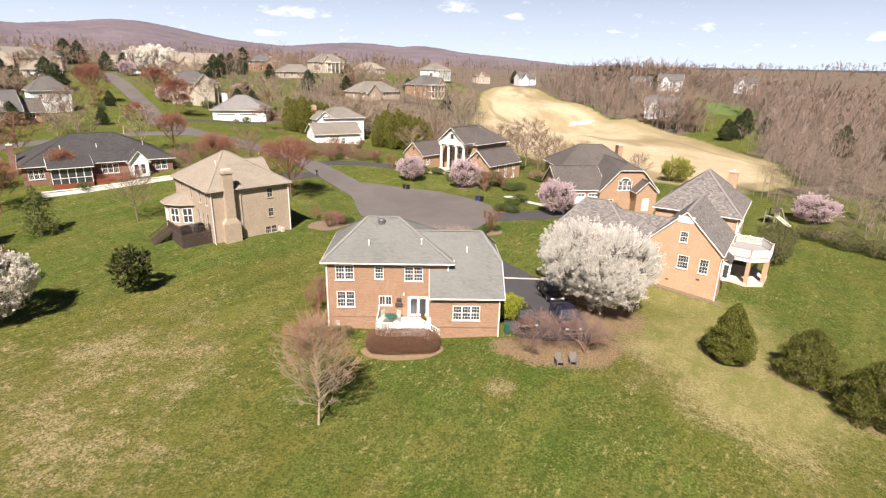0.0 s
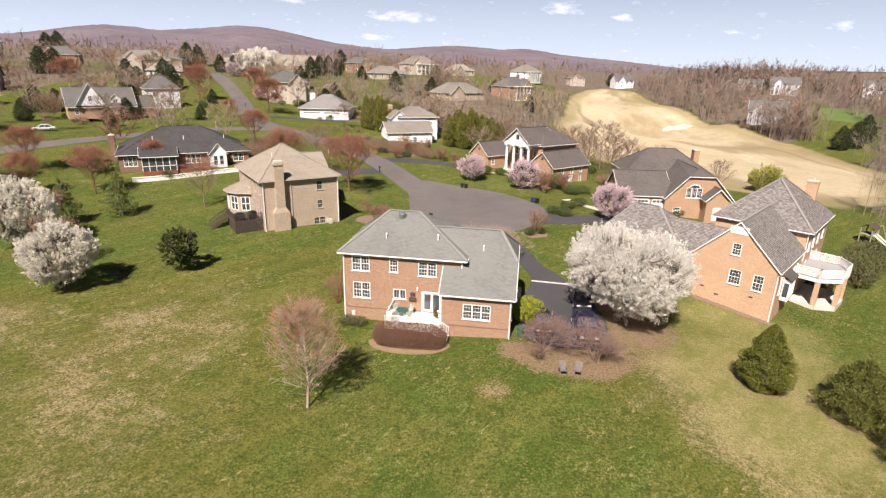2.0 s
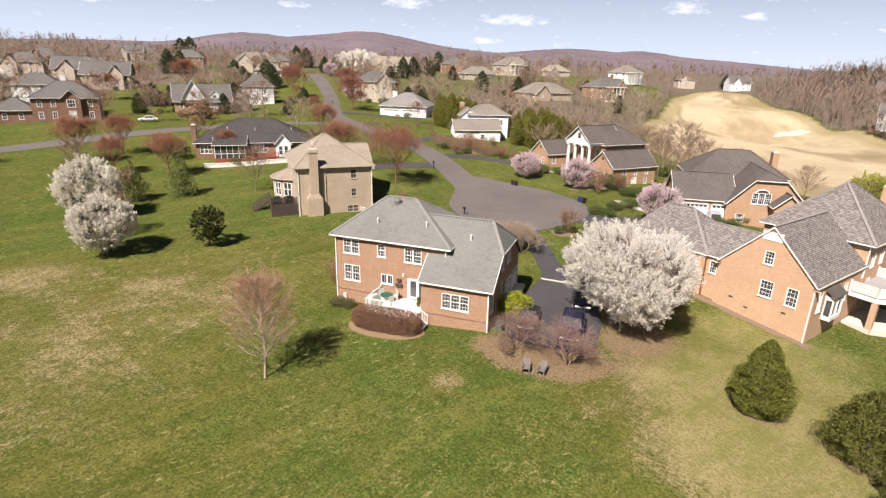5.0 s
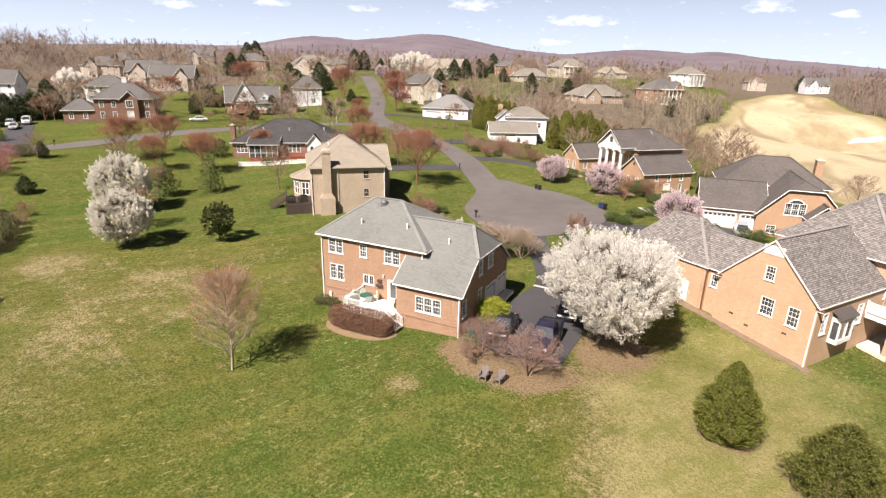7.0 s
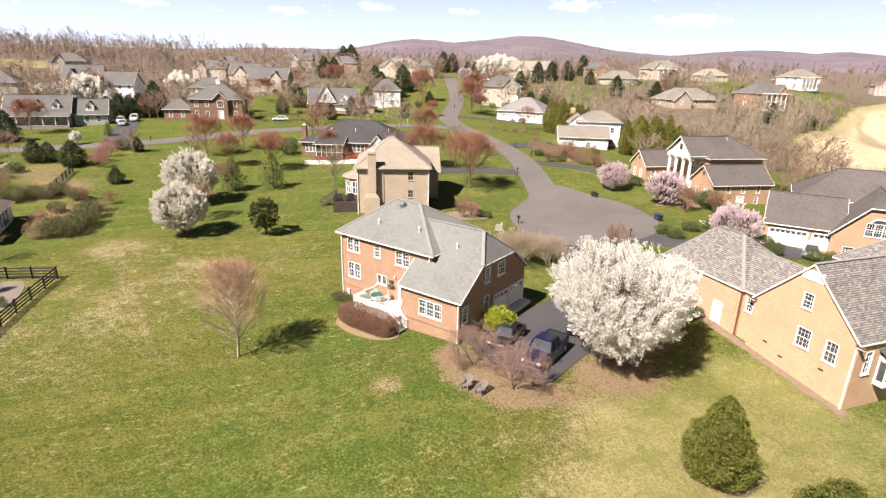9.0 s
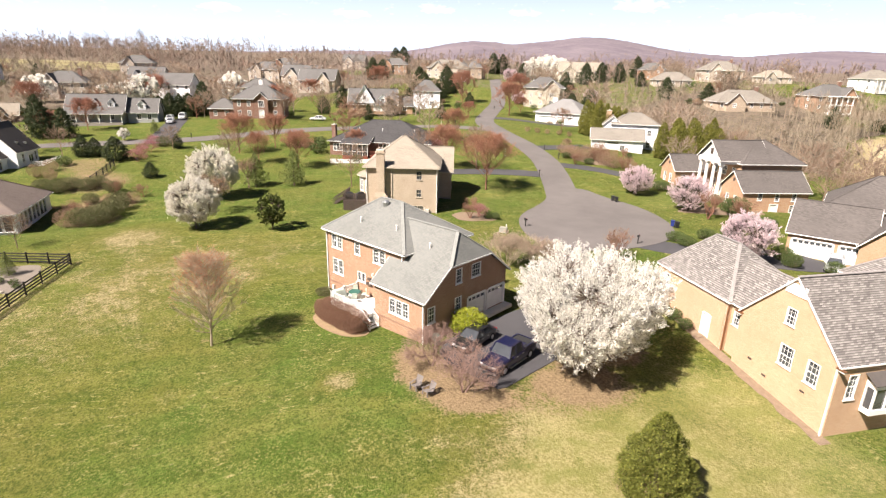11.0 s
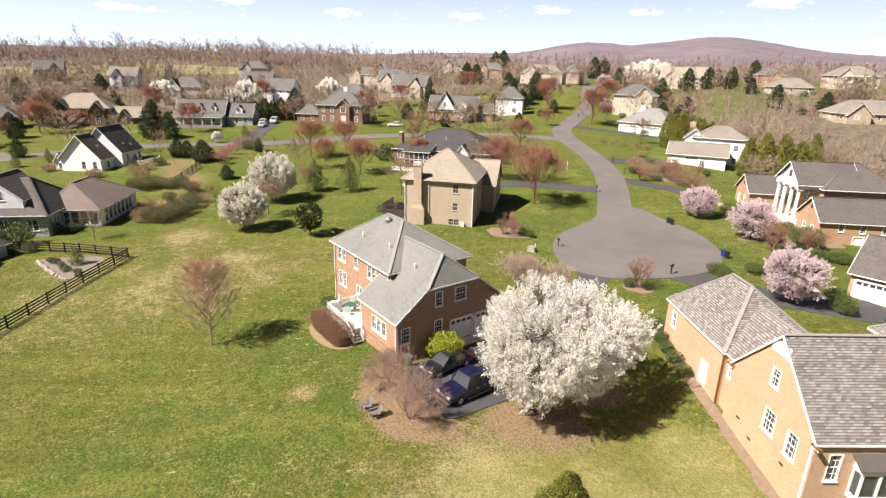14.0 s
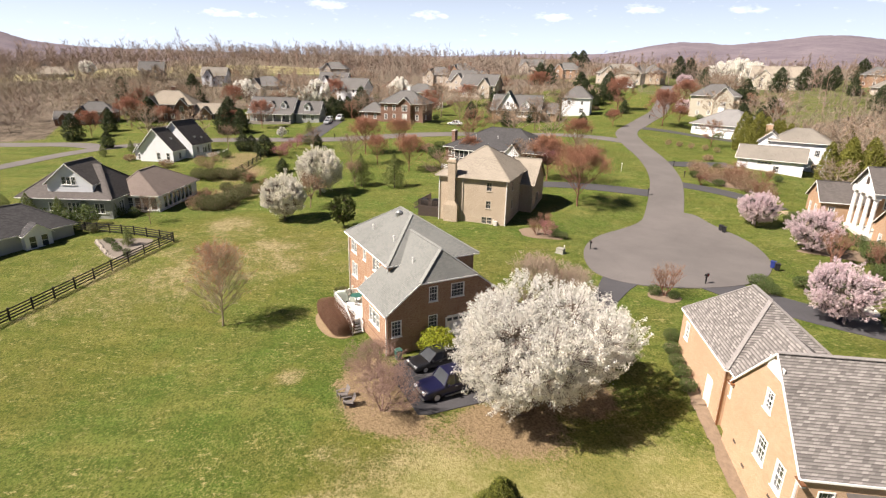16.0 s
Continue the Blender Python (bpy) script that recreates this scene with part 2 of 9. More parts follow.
M["twig_pale"] = bark("pale_tan_twigs", (0.37, 0.30, 0.22))
M["twig_pink"] = bark("pinkish_twigs", (0.26, 0.17, 0.14))
M["twig_red"] = bark("reddish_twigs", (0.26, 0.13, 0.09))
M["blossom"] = leaves("white_blossom", [(0.90, 0.885, 0.84), (0.88, 0.86, 0.80), (0.76, 0.72, 0.63), (0.92, 0.91, 0.88)], 0.42)
M["blossom_cream"] = leaves("cream_white_blossom", [(0.89, 0.87, 0.80), (0.86, 0.83, 0.74), (0.72, 0.67, 0.56), (0.91, 0.895, 0.84)], 0.42)
M["pink"] = leaves("pink_blossom", [(0.78, 0.60, 0.64), (0.85, 0.73, 0.75), (0.66, 0.48, 0.52), (0.88, 0.79, 0.80)], 0.35)
M["crab"] = leaves("pinkish_buds", [(0.37, 0.245, 0.205), (0.30, 0.19, 0.16), (0.44, 0.31, 0.26)], 0.2)
M["hedge"] = leaves("red_brown_twig_tips", [(0.20, 0.11, 0.07), (0.26, 0.15, 0.10), (0.15, 0.08, 0.05)], 0.15)
M["maple_red"] = leaves("coral_red_buds", [(0.33, 0.145, 0.095), (0.40, 0.20, 0.135), (0.25, 0.11, 0.078)], 0.3)
M["buds"] = leaves("red_buds", [(0.34, 0.16, 0.10), (0.40, 0.21, 0.13), (0.27, 0.12, 0.08)], 0.2)
M["buds_red"] = leaves("bright_red_buds", [(0.46, 0.17, 0.10), (0.52, 0.25, 0.14), (0.36, 0.13, 0.08)], 0.3)
M["magenta"] = leaves("redbud_blossom", [(0.42, 0.16, 0.22), (0.36, 0.13, 0.16), (0.48, 0.22, 0.26)], 0.2)
M["brown_leaf"] = leaves("brown_buds", [(0.30, 0.20, 0.13), (0.24, 0.15, 0.10), (0.36, 0.25, 0.16)], 0.2)
M["evergreen"] = leaves("evergreen", [(0.082, 0.092, 0.017), (0.138, 0.144, 0.030), (0.036, 0.043, 0.010), (0.20, 0.195, 0.043)], 0.12)
M["evergreen_bright"] = leaves("yellow_green_evergreen", [(0.10, 0.118, 0.018), (0.175, 0.185, 0.032), (0.045, 0.056, 0.011), (0.24, 0.235, 0.047)], 0.15)
M["conifer"] = leaves("dark_conifer", [(0.035, 0.05, 0.02), (0.055, 0.07, 0.028), (0.025, 0.037, 0.016), (0.075, 0.085, 0.03)], 0.12)
M["pine"] = leaves("pine_needles", [(0.07, 0.09, 0.022), (0.11, 0.13, 0.035), (0.04, 0.055, 0.016)], 0.2)
M["pine_pale"] = leaves("pale_pine_needles", [(0.15, 0.18, 0.055), (0.20, 0.23, 0.075), (0.10, 0.125, 0.04)], 0.3)
M["leyland"] = leaves("olive_cypress", [(0.15, 0.155, 0.025), (0.20, 0.195, 0.04), (0.11, 0.12, 0.022), (0.24, 0.22, 0.05)], 0.15)
M["yellow"] = leaves("yellow_flowers", [(0.36, 0.38, 0.03), (0.26, 0.32, 0.04), (0.44, 0.43, 0.04), (0.15, 0.20, 0.03)], 0.3)
M["lime"] = leaves("new_leaves", [(0.40, 0.42, 0.08), (0.34, 0.36, 0.07), (0.46, 0.44, 0.12)], 0.3)
M["boxwood"] = leaves("boxwood", [(0.07, 0.10, 0.03), (0.10, 0.13, 0.04), (0.05, 0.075, 0.02)], 0.15)
M["sage"] = leaves("sage_green_leaves", [(0.10, 0.115, 0.04), (0.145, 0.145, 0.06), (0.065, 0.075, 0.03), (0.19, 0.165, 0.08)], 0.15)
def wood_haze(name, colors):
    """Leafless twigs; whole trees and stands of trees differ in tone."""
    n = Net(name)
    s = n.split()
    plan = n.join(s[0], s[1], 0.0)
    stand, single = n.noise(0.018, 3, 0.6, plan), n.noise(0.16, 2, 0.5, plan)
    c = n.mix(n.ramp(single, 0.36, 0.64), colors[0], colors[1])
    c = n.mix(n.ramp(stand, 0.50, 0.66), c, colors[2])
    c = n.mix(n.math("MULTIPLY", n.ramp(n.noise(0.11, 2, 0.5, n.join(n.math("ADD", s[0], 300.0), s[1], 0.0)), 0.54, 0.66), 0.8), c, colors[3])
    g = n.t.nodes.new("ShaderNodeNewGeometry").outputs["Random Per Island"]
    c = n.mix(n.math("MULTIPLY", g, 0.45), c, tone(colors[0], 0.45))
    return n.done(c, 0.95, None, 0.0, 0.1, 0.0)


M["far_twig"] = wood_haze("winter_twigs", [(0.275, 0.22, 0.182), (0.205, 0.163, 0.135), (0.265, 0.195, 0.15), (0.305, 0.185, 0.14)])
M["pale_twig"] = wood_haze("pale_winter_twigs", [(0.31, 0.262, 0.195), (0.235, 0.195, 0.145), (0.265, 0.215, 0.145), (0.28, 0.20, 0.145)])


def ground_material():
    n = Net("lawn_grass")
    dry, fair, wood = n.attribute("dry"), n.attribute("fairway"), n.attribute("woods")
    thatch = n.attribute("thatch")
    big, mid, small, fine = n.noise(0.035, 4, 0.6), n.noise(0.22, 5, 0.65), n.noise(1.6, 6, 0.75), n.noise(7.0, 4, 0.75)
    s = n.split()
    lush = n.math("SUBTRACT", 1.0, n.ramp(dry, -0.20, 0.02))
    # swards in patches a few metres wide, streaked along the mower's way
    way = n.join(n.math("MULTIPLY", n.math("ADD", n.math("MULTIPLY", s[0], 0.82), n.math("MULTIPLY", s[1], -0.57)), 1.0), n.math("MULTIPLY", n.math("ADD", n.math("MULTIPLY", s[0], 0.57), n.math("MULTIPLY", s[1], 0.82)), 0.4), 0.0)
    sward = n.noise(0.7, 5, 0.65, way)
    green = n.mix(n.ramp(sward, 0.32, 0.68), (0.096, 0.120, 0.017), (0.164, 0.158, 0.038))
    green = n.mix(n.math("MULTIPLY", n.ramp(big, 0.4, 0.65), 0.7), green, (0.080, 0.120, 0.017))
    green = n.mix(n.math("MULTIPLY", lush, 0.6), green, (0.064, 0.128, 0.020))
    lane = n.math("SINE", n.math("ADD", n.math("MULTIPLY", n.math("ADD", n.math("MULTIPLY", s[0], 0.82), n.math("MULTIPLY", s[1], -0.57)), 3.1), n.math("MULTIPLY", mid, 3.0)))
    green = n.mix(n.math("MULTIPLY", n.ramp(lane, -0.2, 1.0), 0.22), green, (0.056, 0.092, 0.009))
    swath = n.noise(0.30, 4, 0.62, n.join(n.math("ADD", n.math("MULTIPLY", s[0], 0.82), n.math("MULTIPLY", s[1], -0.57)), n.math("MULTIPLY", n.math("ADD", n.math("MULTIPLY", s[0], 0.57), n.math("MULTIPLY", s[1], 0.82)), 0.16), 0.0))
    green = n.mix(n.math("MULTIPLY", n.ramp(swath, 0.50, 0.60), 0.42), green, (0.052, 0.086, 0.010))
    green = n.mix(n.math("MULTIPLY", n.math("SUBTRACT", 1.0, n.ramp(swath, 0.36, 0.47)), 0.5), green, (0.205, 0.195, 0.052))
    tuft, grain = n.noise(2.6, 3, 0.6, None), n.noise(5.6, 4, 0.75)
    patch = n.ramp(n.noise(0.2, 4, 0.6), 0.40, 0.66)
    green = n.mix(n.math("MULTIPLY", patch, 0.45), green, (0.170, 0.142, 0.040))
    fleck = n.math("MULTIPLY", n.ramp(grain, 0.53, 0.60), n.math("ADD", n.math("MULTIPLY", n.ramp(n.noise(0.45, 3, 0.6), 0.42, 0.62), 0.6), 0.22))
    green = n.mix(fleck, green, (0.27, 0.225, 0.085))
    straw = n.mix(n.ramp(grain, 0.42, 0.58), (0.145, 0.120, 0.046), (0.315, 0.262, 0.132))
    straw = n.mix(n.math("MULTIPLY", n.ramp(sward, 0.50, 0.62), 0.7), straw, (0.105, 0.104, 0.022))
    f = n.math("ADD", n.math("MULTIPLY", n.math("SUBTRACT", small, 0.5), 1.3), n.math("ADD", n.math("MULTIPLY", n.math("SUBTRACT", mid, 0.5), 1.5), n.math("MULTIPLY", n.math("SUBTRACT", fine, 0.5), 1.2)))
    worn = n.ramp(n.math("ADD", dry, n.math("MULTIPLY", f, 2.2)), 0.80, 0.90)
    straw = n.mix(n.math("MULTIPLY", worn, 0.85), straw, n.mix(n.ramp(grain, 0.4, 0.6), (0.24, 0.19, 0.095), (0.40, 0.33, 0.19)))
    parched = n.ramp(n.math("ADD", dry, f), 0.3, 0.75)
    c = n.mix(parched, green, straw)
    fresh = n.math("SUBTRACT", 1.0, n.math("MULTIPLY", n.ramp(dry, 0.0, 0.5), 0.35))
    # darker and thinner swards a step or two wide, and crisp tufts of last year's straw
    mottle = n.noise(0.9, 7, 0.78)
    c = n.mix(n.math("MULTIPLY", n.ramp(mottle, 0.50, 0.60), n.math("MULTIPLY", fresh, 0.62)), c, (0.050, 0.078, 0.011))
    tufts = n.math("MULTIPLY", n.ramp(n.noise(2.1, 6, 0.8, way), 0.56, 0.62), n.ramp(n.noise(0.16, 4, 0.65), 0.42, 0.58))
    c = n.mix(n.math("MULTIPLY", tufts, 0.85), c, (0.37, 0.31, 0.145))
    # each tuft stands out: the shade between tufts is painted in dark green
    c = n.mix(n.math("MULTIPLY", n.math("SUBTRACT", 1.0, n.ramp(grain, 0.36, 0.49)), n.math("MULTIPLY", fresh, 0.85)), c, (0.030, 0.042, 0.007))
    c = n.mix(n.math("MULTIPLY", n.math("SUBTRACT", 1.0, n.ramp(tuft, 0.34, 0.48)), n.math("MULTIPLY", fresh, 0.5)), c, (0.042, 0.060, 0.009))
    # short yellowish turf, almost without thatch
    pale = n.ramp(n.math("ADD", n.attribute("pale"), n.math("MULTIPLY", f, 0.8)), 0.2, 0.9)
    turf = n.mix(n.ramp(grain, 0.38, 0.6), (0.225, 0.205, 0.070), (0.36, 0.315, 0.145))
    turf = n.mix(n.math("MULTIPLY", n.ramp(sward, 0.42, 0.6), 0.6), turf, (0.20, 0.21, 0.058))
    c = n.mix(n.math("MULTIPLY", pale, 0.75), c, turf)
    flow = n.join(s[0], n.math("MULTIPLY", s[1], 0.35), 0.0)
    sand = n.mix(n.ramp(n.noise(0.03, 5, 0.6), 0.35, 0.7), (0.53, 0.45, 0.305), (0.43, 0.355, 0.23))
    sand = n.mix(n.math("MULTIPLY", n.ramp(n.noise(0.022, 5, 0.6, flow), 0.52, 0.60), 0.8), sand, (0.30, 0.235, 0.135))
    rim = n.math("ABSOLUTE", n.math("SUBTRACT", n.noise(0.014, 3, 0.5, flow), 0.5))
    sand = n.mix(n.math("MULTIPLY", n.math("SUBTRACT", 1.0, n.ramp(rim, 0.004, 0.022)), 0.75), sand, (0.25, 0.20, 0.115))
    sand = n.mix(n.math("MULTIPLY", n.ramp(n.noise(0.05, 4, 0.6, flow), 0.55, 0.68), 0.6), sand, (0.62, 0.545, 0.40))
    sand = n.mix(n.math("MULTIPLY", n.ramp(n.noise(0.5, 4, 0.7), 0.45, 0.75), 0.5), sand, (0.34, 0.28, 0.15))
    edge = n.math("MULTIPLY", n.ramp(fair, 0.35, 0.6), n.math("SUBTRACT", 1.0, n.ramp(fair, 0.75, 1.0)))
    sand = n.mix(n.math("MULTIPLY", edge, 0.6), sand, (0.24, 0.20, 0.085))
    c = n.mix(n.ramp(n.math("ADD", fair, n.math("MULTIPLY", n.math("SUBTRACT", mid, 0.5), 0.3)), 0.42, 0.58), c, sand)
    litter = n.mix(n.ramp(small, 0.3, 0.7), (0.115, 0.092, 0.070), (0.195, 0.155, 0.118))
    litter = n.mix(n.math("MULTIPLY", n.ramp(fine, 0.45, 0.7), 0.5), litter, (0.27, 0.215, 0.16))
    # dark patches put the shadows lying on the litter into its colour
    litter = n.mix(n.math("MULTIPLY", n.ramp(n.noise(0.35, 5, 0.7), 0.45, 0.62), 0.65), litter, (0.075, 0.062, 0.045))
    c = n.mix(n.ramp(n.math("ADD", wood, n.math("ADD", n.math("MULTIPLY", n.math("SUBTRACT", mid, 0.5), 0.9), n.math("MULTIPLY", n.math("SUBTRACT", tuft, 0.5), 1.4))), 0.32, 0.62), c, litter)
    dead = n.mix(n.ramp(grain, 0.38, 0.6), (0.15, 0.105, 0.060), (0.295, 0.215, 0.125))
    c = n.mix(n.ramp(n.math("ADD", thatch, n.math("ADD", n.math("MULTIPLY", n.math("SUBTRACT", small, 0.5), 1.2), n.math("MULTIPLY", n.math("SUBTRACT", grain, 0.5), 0.9))), 0.3, 0.6), c, dead)
    h = n.math("ADD", fine, n.math("MULTIPLY", n.noise(22.0, 2), 0.7))
    return n.done(c, 0.95, n.bump(h, 0.75, 0.16), spec=0.12)


def asphalt(name, color):
    n = Net(name)
    c = n.mix(n.ramp(n.noise(0.15, 5, 0.6), 0.3, 0.7), tone(color, 0.86), tone(color, 1.15))
    c = n.mix(n.math("MULTIPLY", n.ramp(n.noise(14.0, 2), 0.5, 0.8), 0.4), c, tone(color, 1.5))
    s = n.split()
    crack = n.edges(n.join(n.math("ADD", s[0], n.math("MULTIPLY", n.noise(0.6, 3), 2.0)), s[1], 0.0), 0.16)
    c = n.mix(n.math("MULTIPLY", n.math("SUBTRACT", 1.0, n.ramp(crack, 0.0, 0.008)), 0.2), c, tone(color, 0.5))
    return n.done(c, 0.92, n.bump(n.noise(25.0, 2), 0.3, 0.02), spec=0.25)


M["ground"] = ground_material()
M["asphalt"] = asphalt("worn_asphalt", (0.128, 0.116, 0.110))
M["asphalt_new"] = asphalt("dark_driveway_asphalt", (0.062, 0.060, 0.064))
M["mulch"] = paint("brown_mulch", (0.20, 0.145, 0.10), 0.95, 0.4, 3)
M["mulch_pale"] = paint("pale_leaf_mulch", (0.235, 0.165, 0.095), 0.95, 0.35, 2)

# ---- small building helpers ----


def thing(name, m, label, category, group="", kind=""):
    ob = new(name)
    ob.matrix_world = m
    return tagged(ob, label, category, group, kind)


def part(name, bm, material, parent=None, label=""):
    me = bpy.data.meshes.new(name)
    if len(bm.faces) < 20000:
        bmesh.ops.recalc_face_normals(bm, faces=bm.faces)
    bm.to_mesh(me)
    bm.free()
    me.materials.append(material)
    ob = new(name, me)
    ob.parent = parent
    return tagged(ob, label)


def box(bm, a, b, m=None):
    vs = [bm.verts.new(((a, b)[i][0], (a, b)[j][1], (a, b)[k][2])) for i in (0, 1) for j in (0, 1) for k in (0, 1)]
    if m is not None:
        for v in vs:
            v.co = m @ v.co
    for f in ((0, 1, 3, 2), (4, 6, 7, 5), (0, 4, 5, 1), (2, 3, 7, 6), (0, 2, 6, 4), (1, 5, 7, 3)):
        bm.faces.new([vs[i] for i in f])
    return bm


def boxes(*spans):
    bm = bmesh.new()
    for a, b in spans:
        box(bm, a, b)
    return bm


def beam(bm, p, q, w, h, drop=0.0):
    """A bar of width w and height h from p to q, hung by its top where drop is h / 2."""
    p, q = Vector(p), Vector(q)
    d = q - p
    n = d.length
    d.normalize()
    side = d.cross(Vector((0, 0, 1)))
    side = side.normalized() if side.length > 1e-4 else Vector((1, 0, 0))
    up = side.cross(d)
    m = Matrix((( d.x, side.x, up.x, p.x), (d.y, side.y, up.y, p.y), (d.z, side.z, up.z, p.z - drop), (0, 0, 0, 1)))
    return box(bm, (0, -w / 2, -h / 2), (n, w / 2, h / 2), m)


def tube(bm, p, q, r0, r1=None, sides=10):
    p, q = Vector(p), Vector(q)
    r1 = r0 if r1 is None else r1
    d = (q - p).normalized()
    a = d.orthogonal().normalized()
    b = d.cross(a)
    rings = [[bm.verts.new(c + r * (math.cos(t) * a + math.sin(t) * b)) for t in [2 * math.pi * i / sides for i in range(sides)]] for c, r in ((p, r0), (q, r1))]
    for i in range(sides):
        bm.faces.new((rings[0][i], rings[0][(i + 1) % sides], rings[1][(i + 1) % sides], rings[1][i]))
    bm.faces.new(rings[0][::-1])
    bm.faces.new(rings[1])
    return bm


def slab(top, faces, thick):
    """A sheet of faces over the points top, made solid downwards."""
    bm = bmesh.new()
    up = [bm.verts.new(p) for p in top]
    low = [bm.verts.new((p[0], p[1], p[2] - thick)) for p in top]
    count = {}
    for f in faces:
        bm.faces.new([up[i] for i in f])
        bm.faces.new([low[i] for i in reversed(f)])
        for i, j in zip(f, f[1:] + f[:1]):
            count[(i, j)] = 1
    rim = [(i, j) for i, j in count if (j, i) not in count]
    for i, j in rim:
        bm.faces.new((up[i], low[i], low[j], up[j]))
    return bm, [(top[i], top[j]) for i, j in rim]


def fast_mesh(name, verts, faces, material, parent=None, label=""):
    """A mesh from arrays, all faces with the same number of corners."""
    verts, faces = np.asarray(verts, np.float32), np.asarray(faces, np.int32)
    me = bpy.data.meshes.new(name)
    me.vertices.add(len(verts))
    me.vertices.foreach_set("co", verts.ravel())
    k = faces.shape[1]
    me.loops.add(faces.size)
    me.loops.foreach_set("vertex_index", faces.ravel())
    me.polygons.add(len(faces))
    me.polygons.foreach_set("loop_start", np.arange(0, faces.size, k, dtype=np.int32))
    me.update(calc_edges=True)
    me.materials.append(material)
    ob = new(name, me)
    ob.parent = parent
    return tagged(ob, label)


# ---- the ground ----
RISES = [
    (60, 280, 35, -14.6), (20, 160, 35, -3.7), (100, 200, 35, -1.4), (-140, 160, 35, -4.5), (60, 380, 35, -9.0), (15, 38, 12, 2.3),
    (20, 0, 12, 2.7), (-16, 96, 12, -1.5), (-180, 320, 35, -4.3), (-220, 120, 35, -2.9), (-20, 200, 35, -2.2), (-60, 60, 18, -1.4),
    (60, 20, 18, 3.5), (-20, 0, 12, 0.7), (20, 80, 12, 1.5), (-62, 84, 12, -1.0), (-117, 97, 14, 1.3), (-118, 166, 14, 1.2), (-36, 29, 12, 0.4), (-220, 180, 35, -1.2), (-220, 0, 35, 1.1),
    (-20, 380, 35, 4.2), (50, 465, 60, -5.5), (-140, 240, 35, 2.6), (60, 200, 35, -2.7), (-69, 335, 35, 2.3), (-68, 33, 12, -1.1), (-420, -10, 85, 12.5), (-420, 110, 55, 5.0), (100, 270, 16, 6.5), (-90, 214, 17, -3.8), (150, 430, 60, 9.0), (-68, 182, 14, -2.2),
]


def ground_z(x, y):
    z = -1.99 + -4.77 * 2.5 * np.tanh(x / 250) + 6.61 * 4.5 * np.tanh(y / 450)
    for a, b, s, h in RISES:
        z = z + h * np.exp(-((x - a) ** 2 + (y - b) ** 2) / (2 * s * s))
    # the wooded rise that closes the valley
    d = np.hypot(x - 10, y - 30)
    t = np.clip((d - 380) / 420, 0, 1)
    west = np.clip((-x - 0.8 * y - 160) / 260, 0, 1)
    east = np.clip((x - 90) / 260, 0, 1) * np.clip((y - 60) / 200, 0, 1)
    return z + 17 * east * t + t * t * (3 - 2 * t) * (1 + 17 * west + 3.0 * np.sin(x / 83 + 1.0) + 3.0 * np.sin(y / 97 + x / 140))


def gz(x, y):
    return float(ground_z(np.float64(x), np.float64(y)))


def on_line(px, py, line):
    """Distance of points to a line of corners."""
    best = np.full(np.shape(px), 1e9)
    for (x0, y0), (x1, y1) in zip(line, line[1:]):
        dx, dy = x1 - x0, y1 - y0
        t = np.clip(((px - x0) * dx + (py - y0) * dy) / (dx * dx + dy * dy), 0, 1)
        best = np.minimum(best, np.hypot(px - x0 - t * dx, py - y0 - t * dy))
    return best


def inside(px, py, poly):
    res = np.zeros(np.shape(px), bool)
    for (x0, y0), (x1, y1) in zip(poly, poly[1:] + poly[:1]):
        cross = ((y0 > py) != (y1 > py)) & (px < (x1 - x0) * (py - y0) / (y1 - y0 + 1e-12) + x0)
        res ^= cross
    return res


def axis(lo, hi, step, far, grow, near=470, cap=7.0):
    line = list(np.arange(lo, hi + 0.01, step))
    s = step
    while line[-1] < far:
        s = min(s * grow, cap if line[-1] < near else far)
        line.append(line[-1] + s)
    s = step
    while line[0] > -far:
        s = min(s * grow, cap if line[0] > -near else far)
        line.insert(0, line[0] - s)
    return np.array(line)


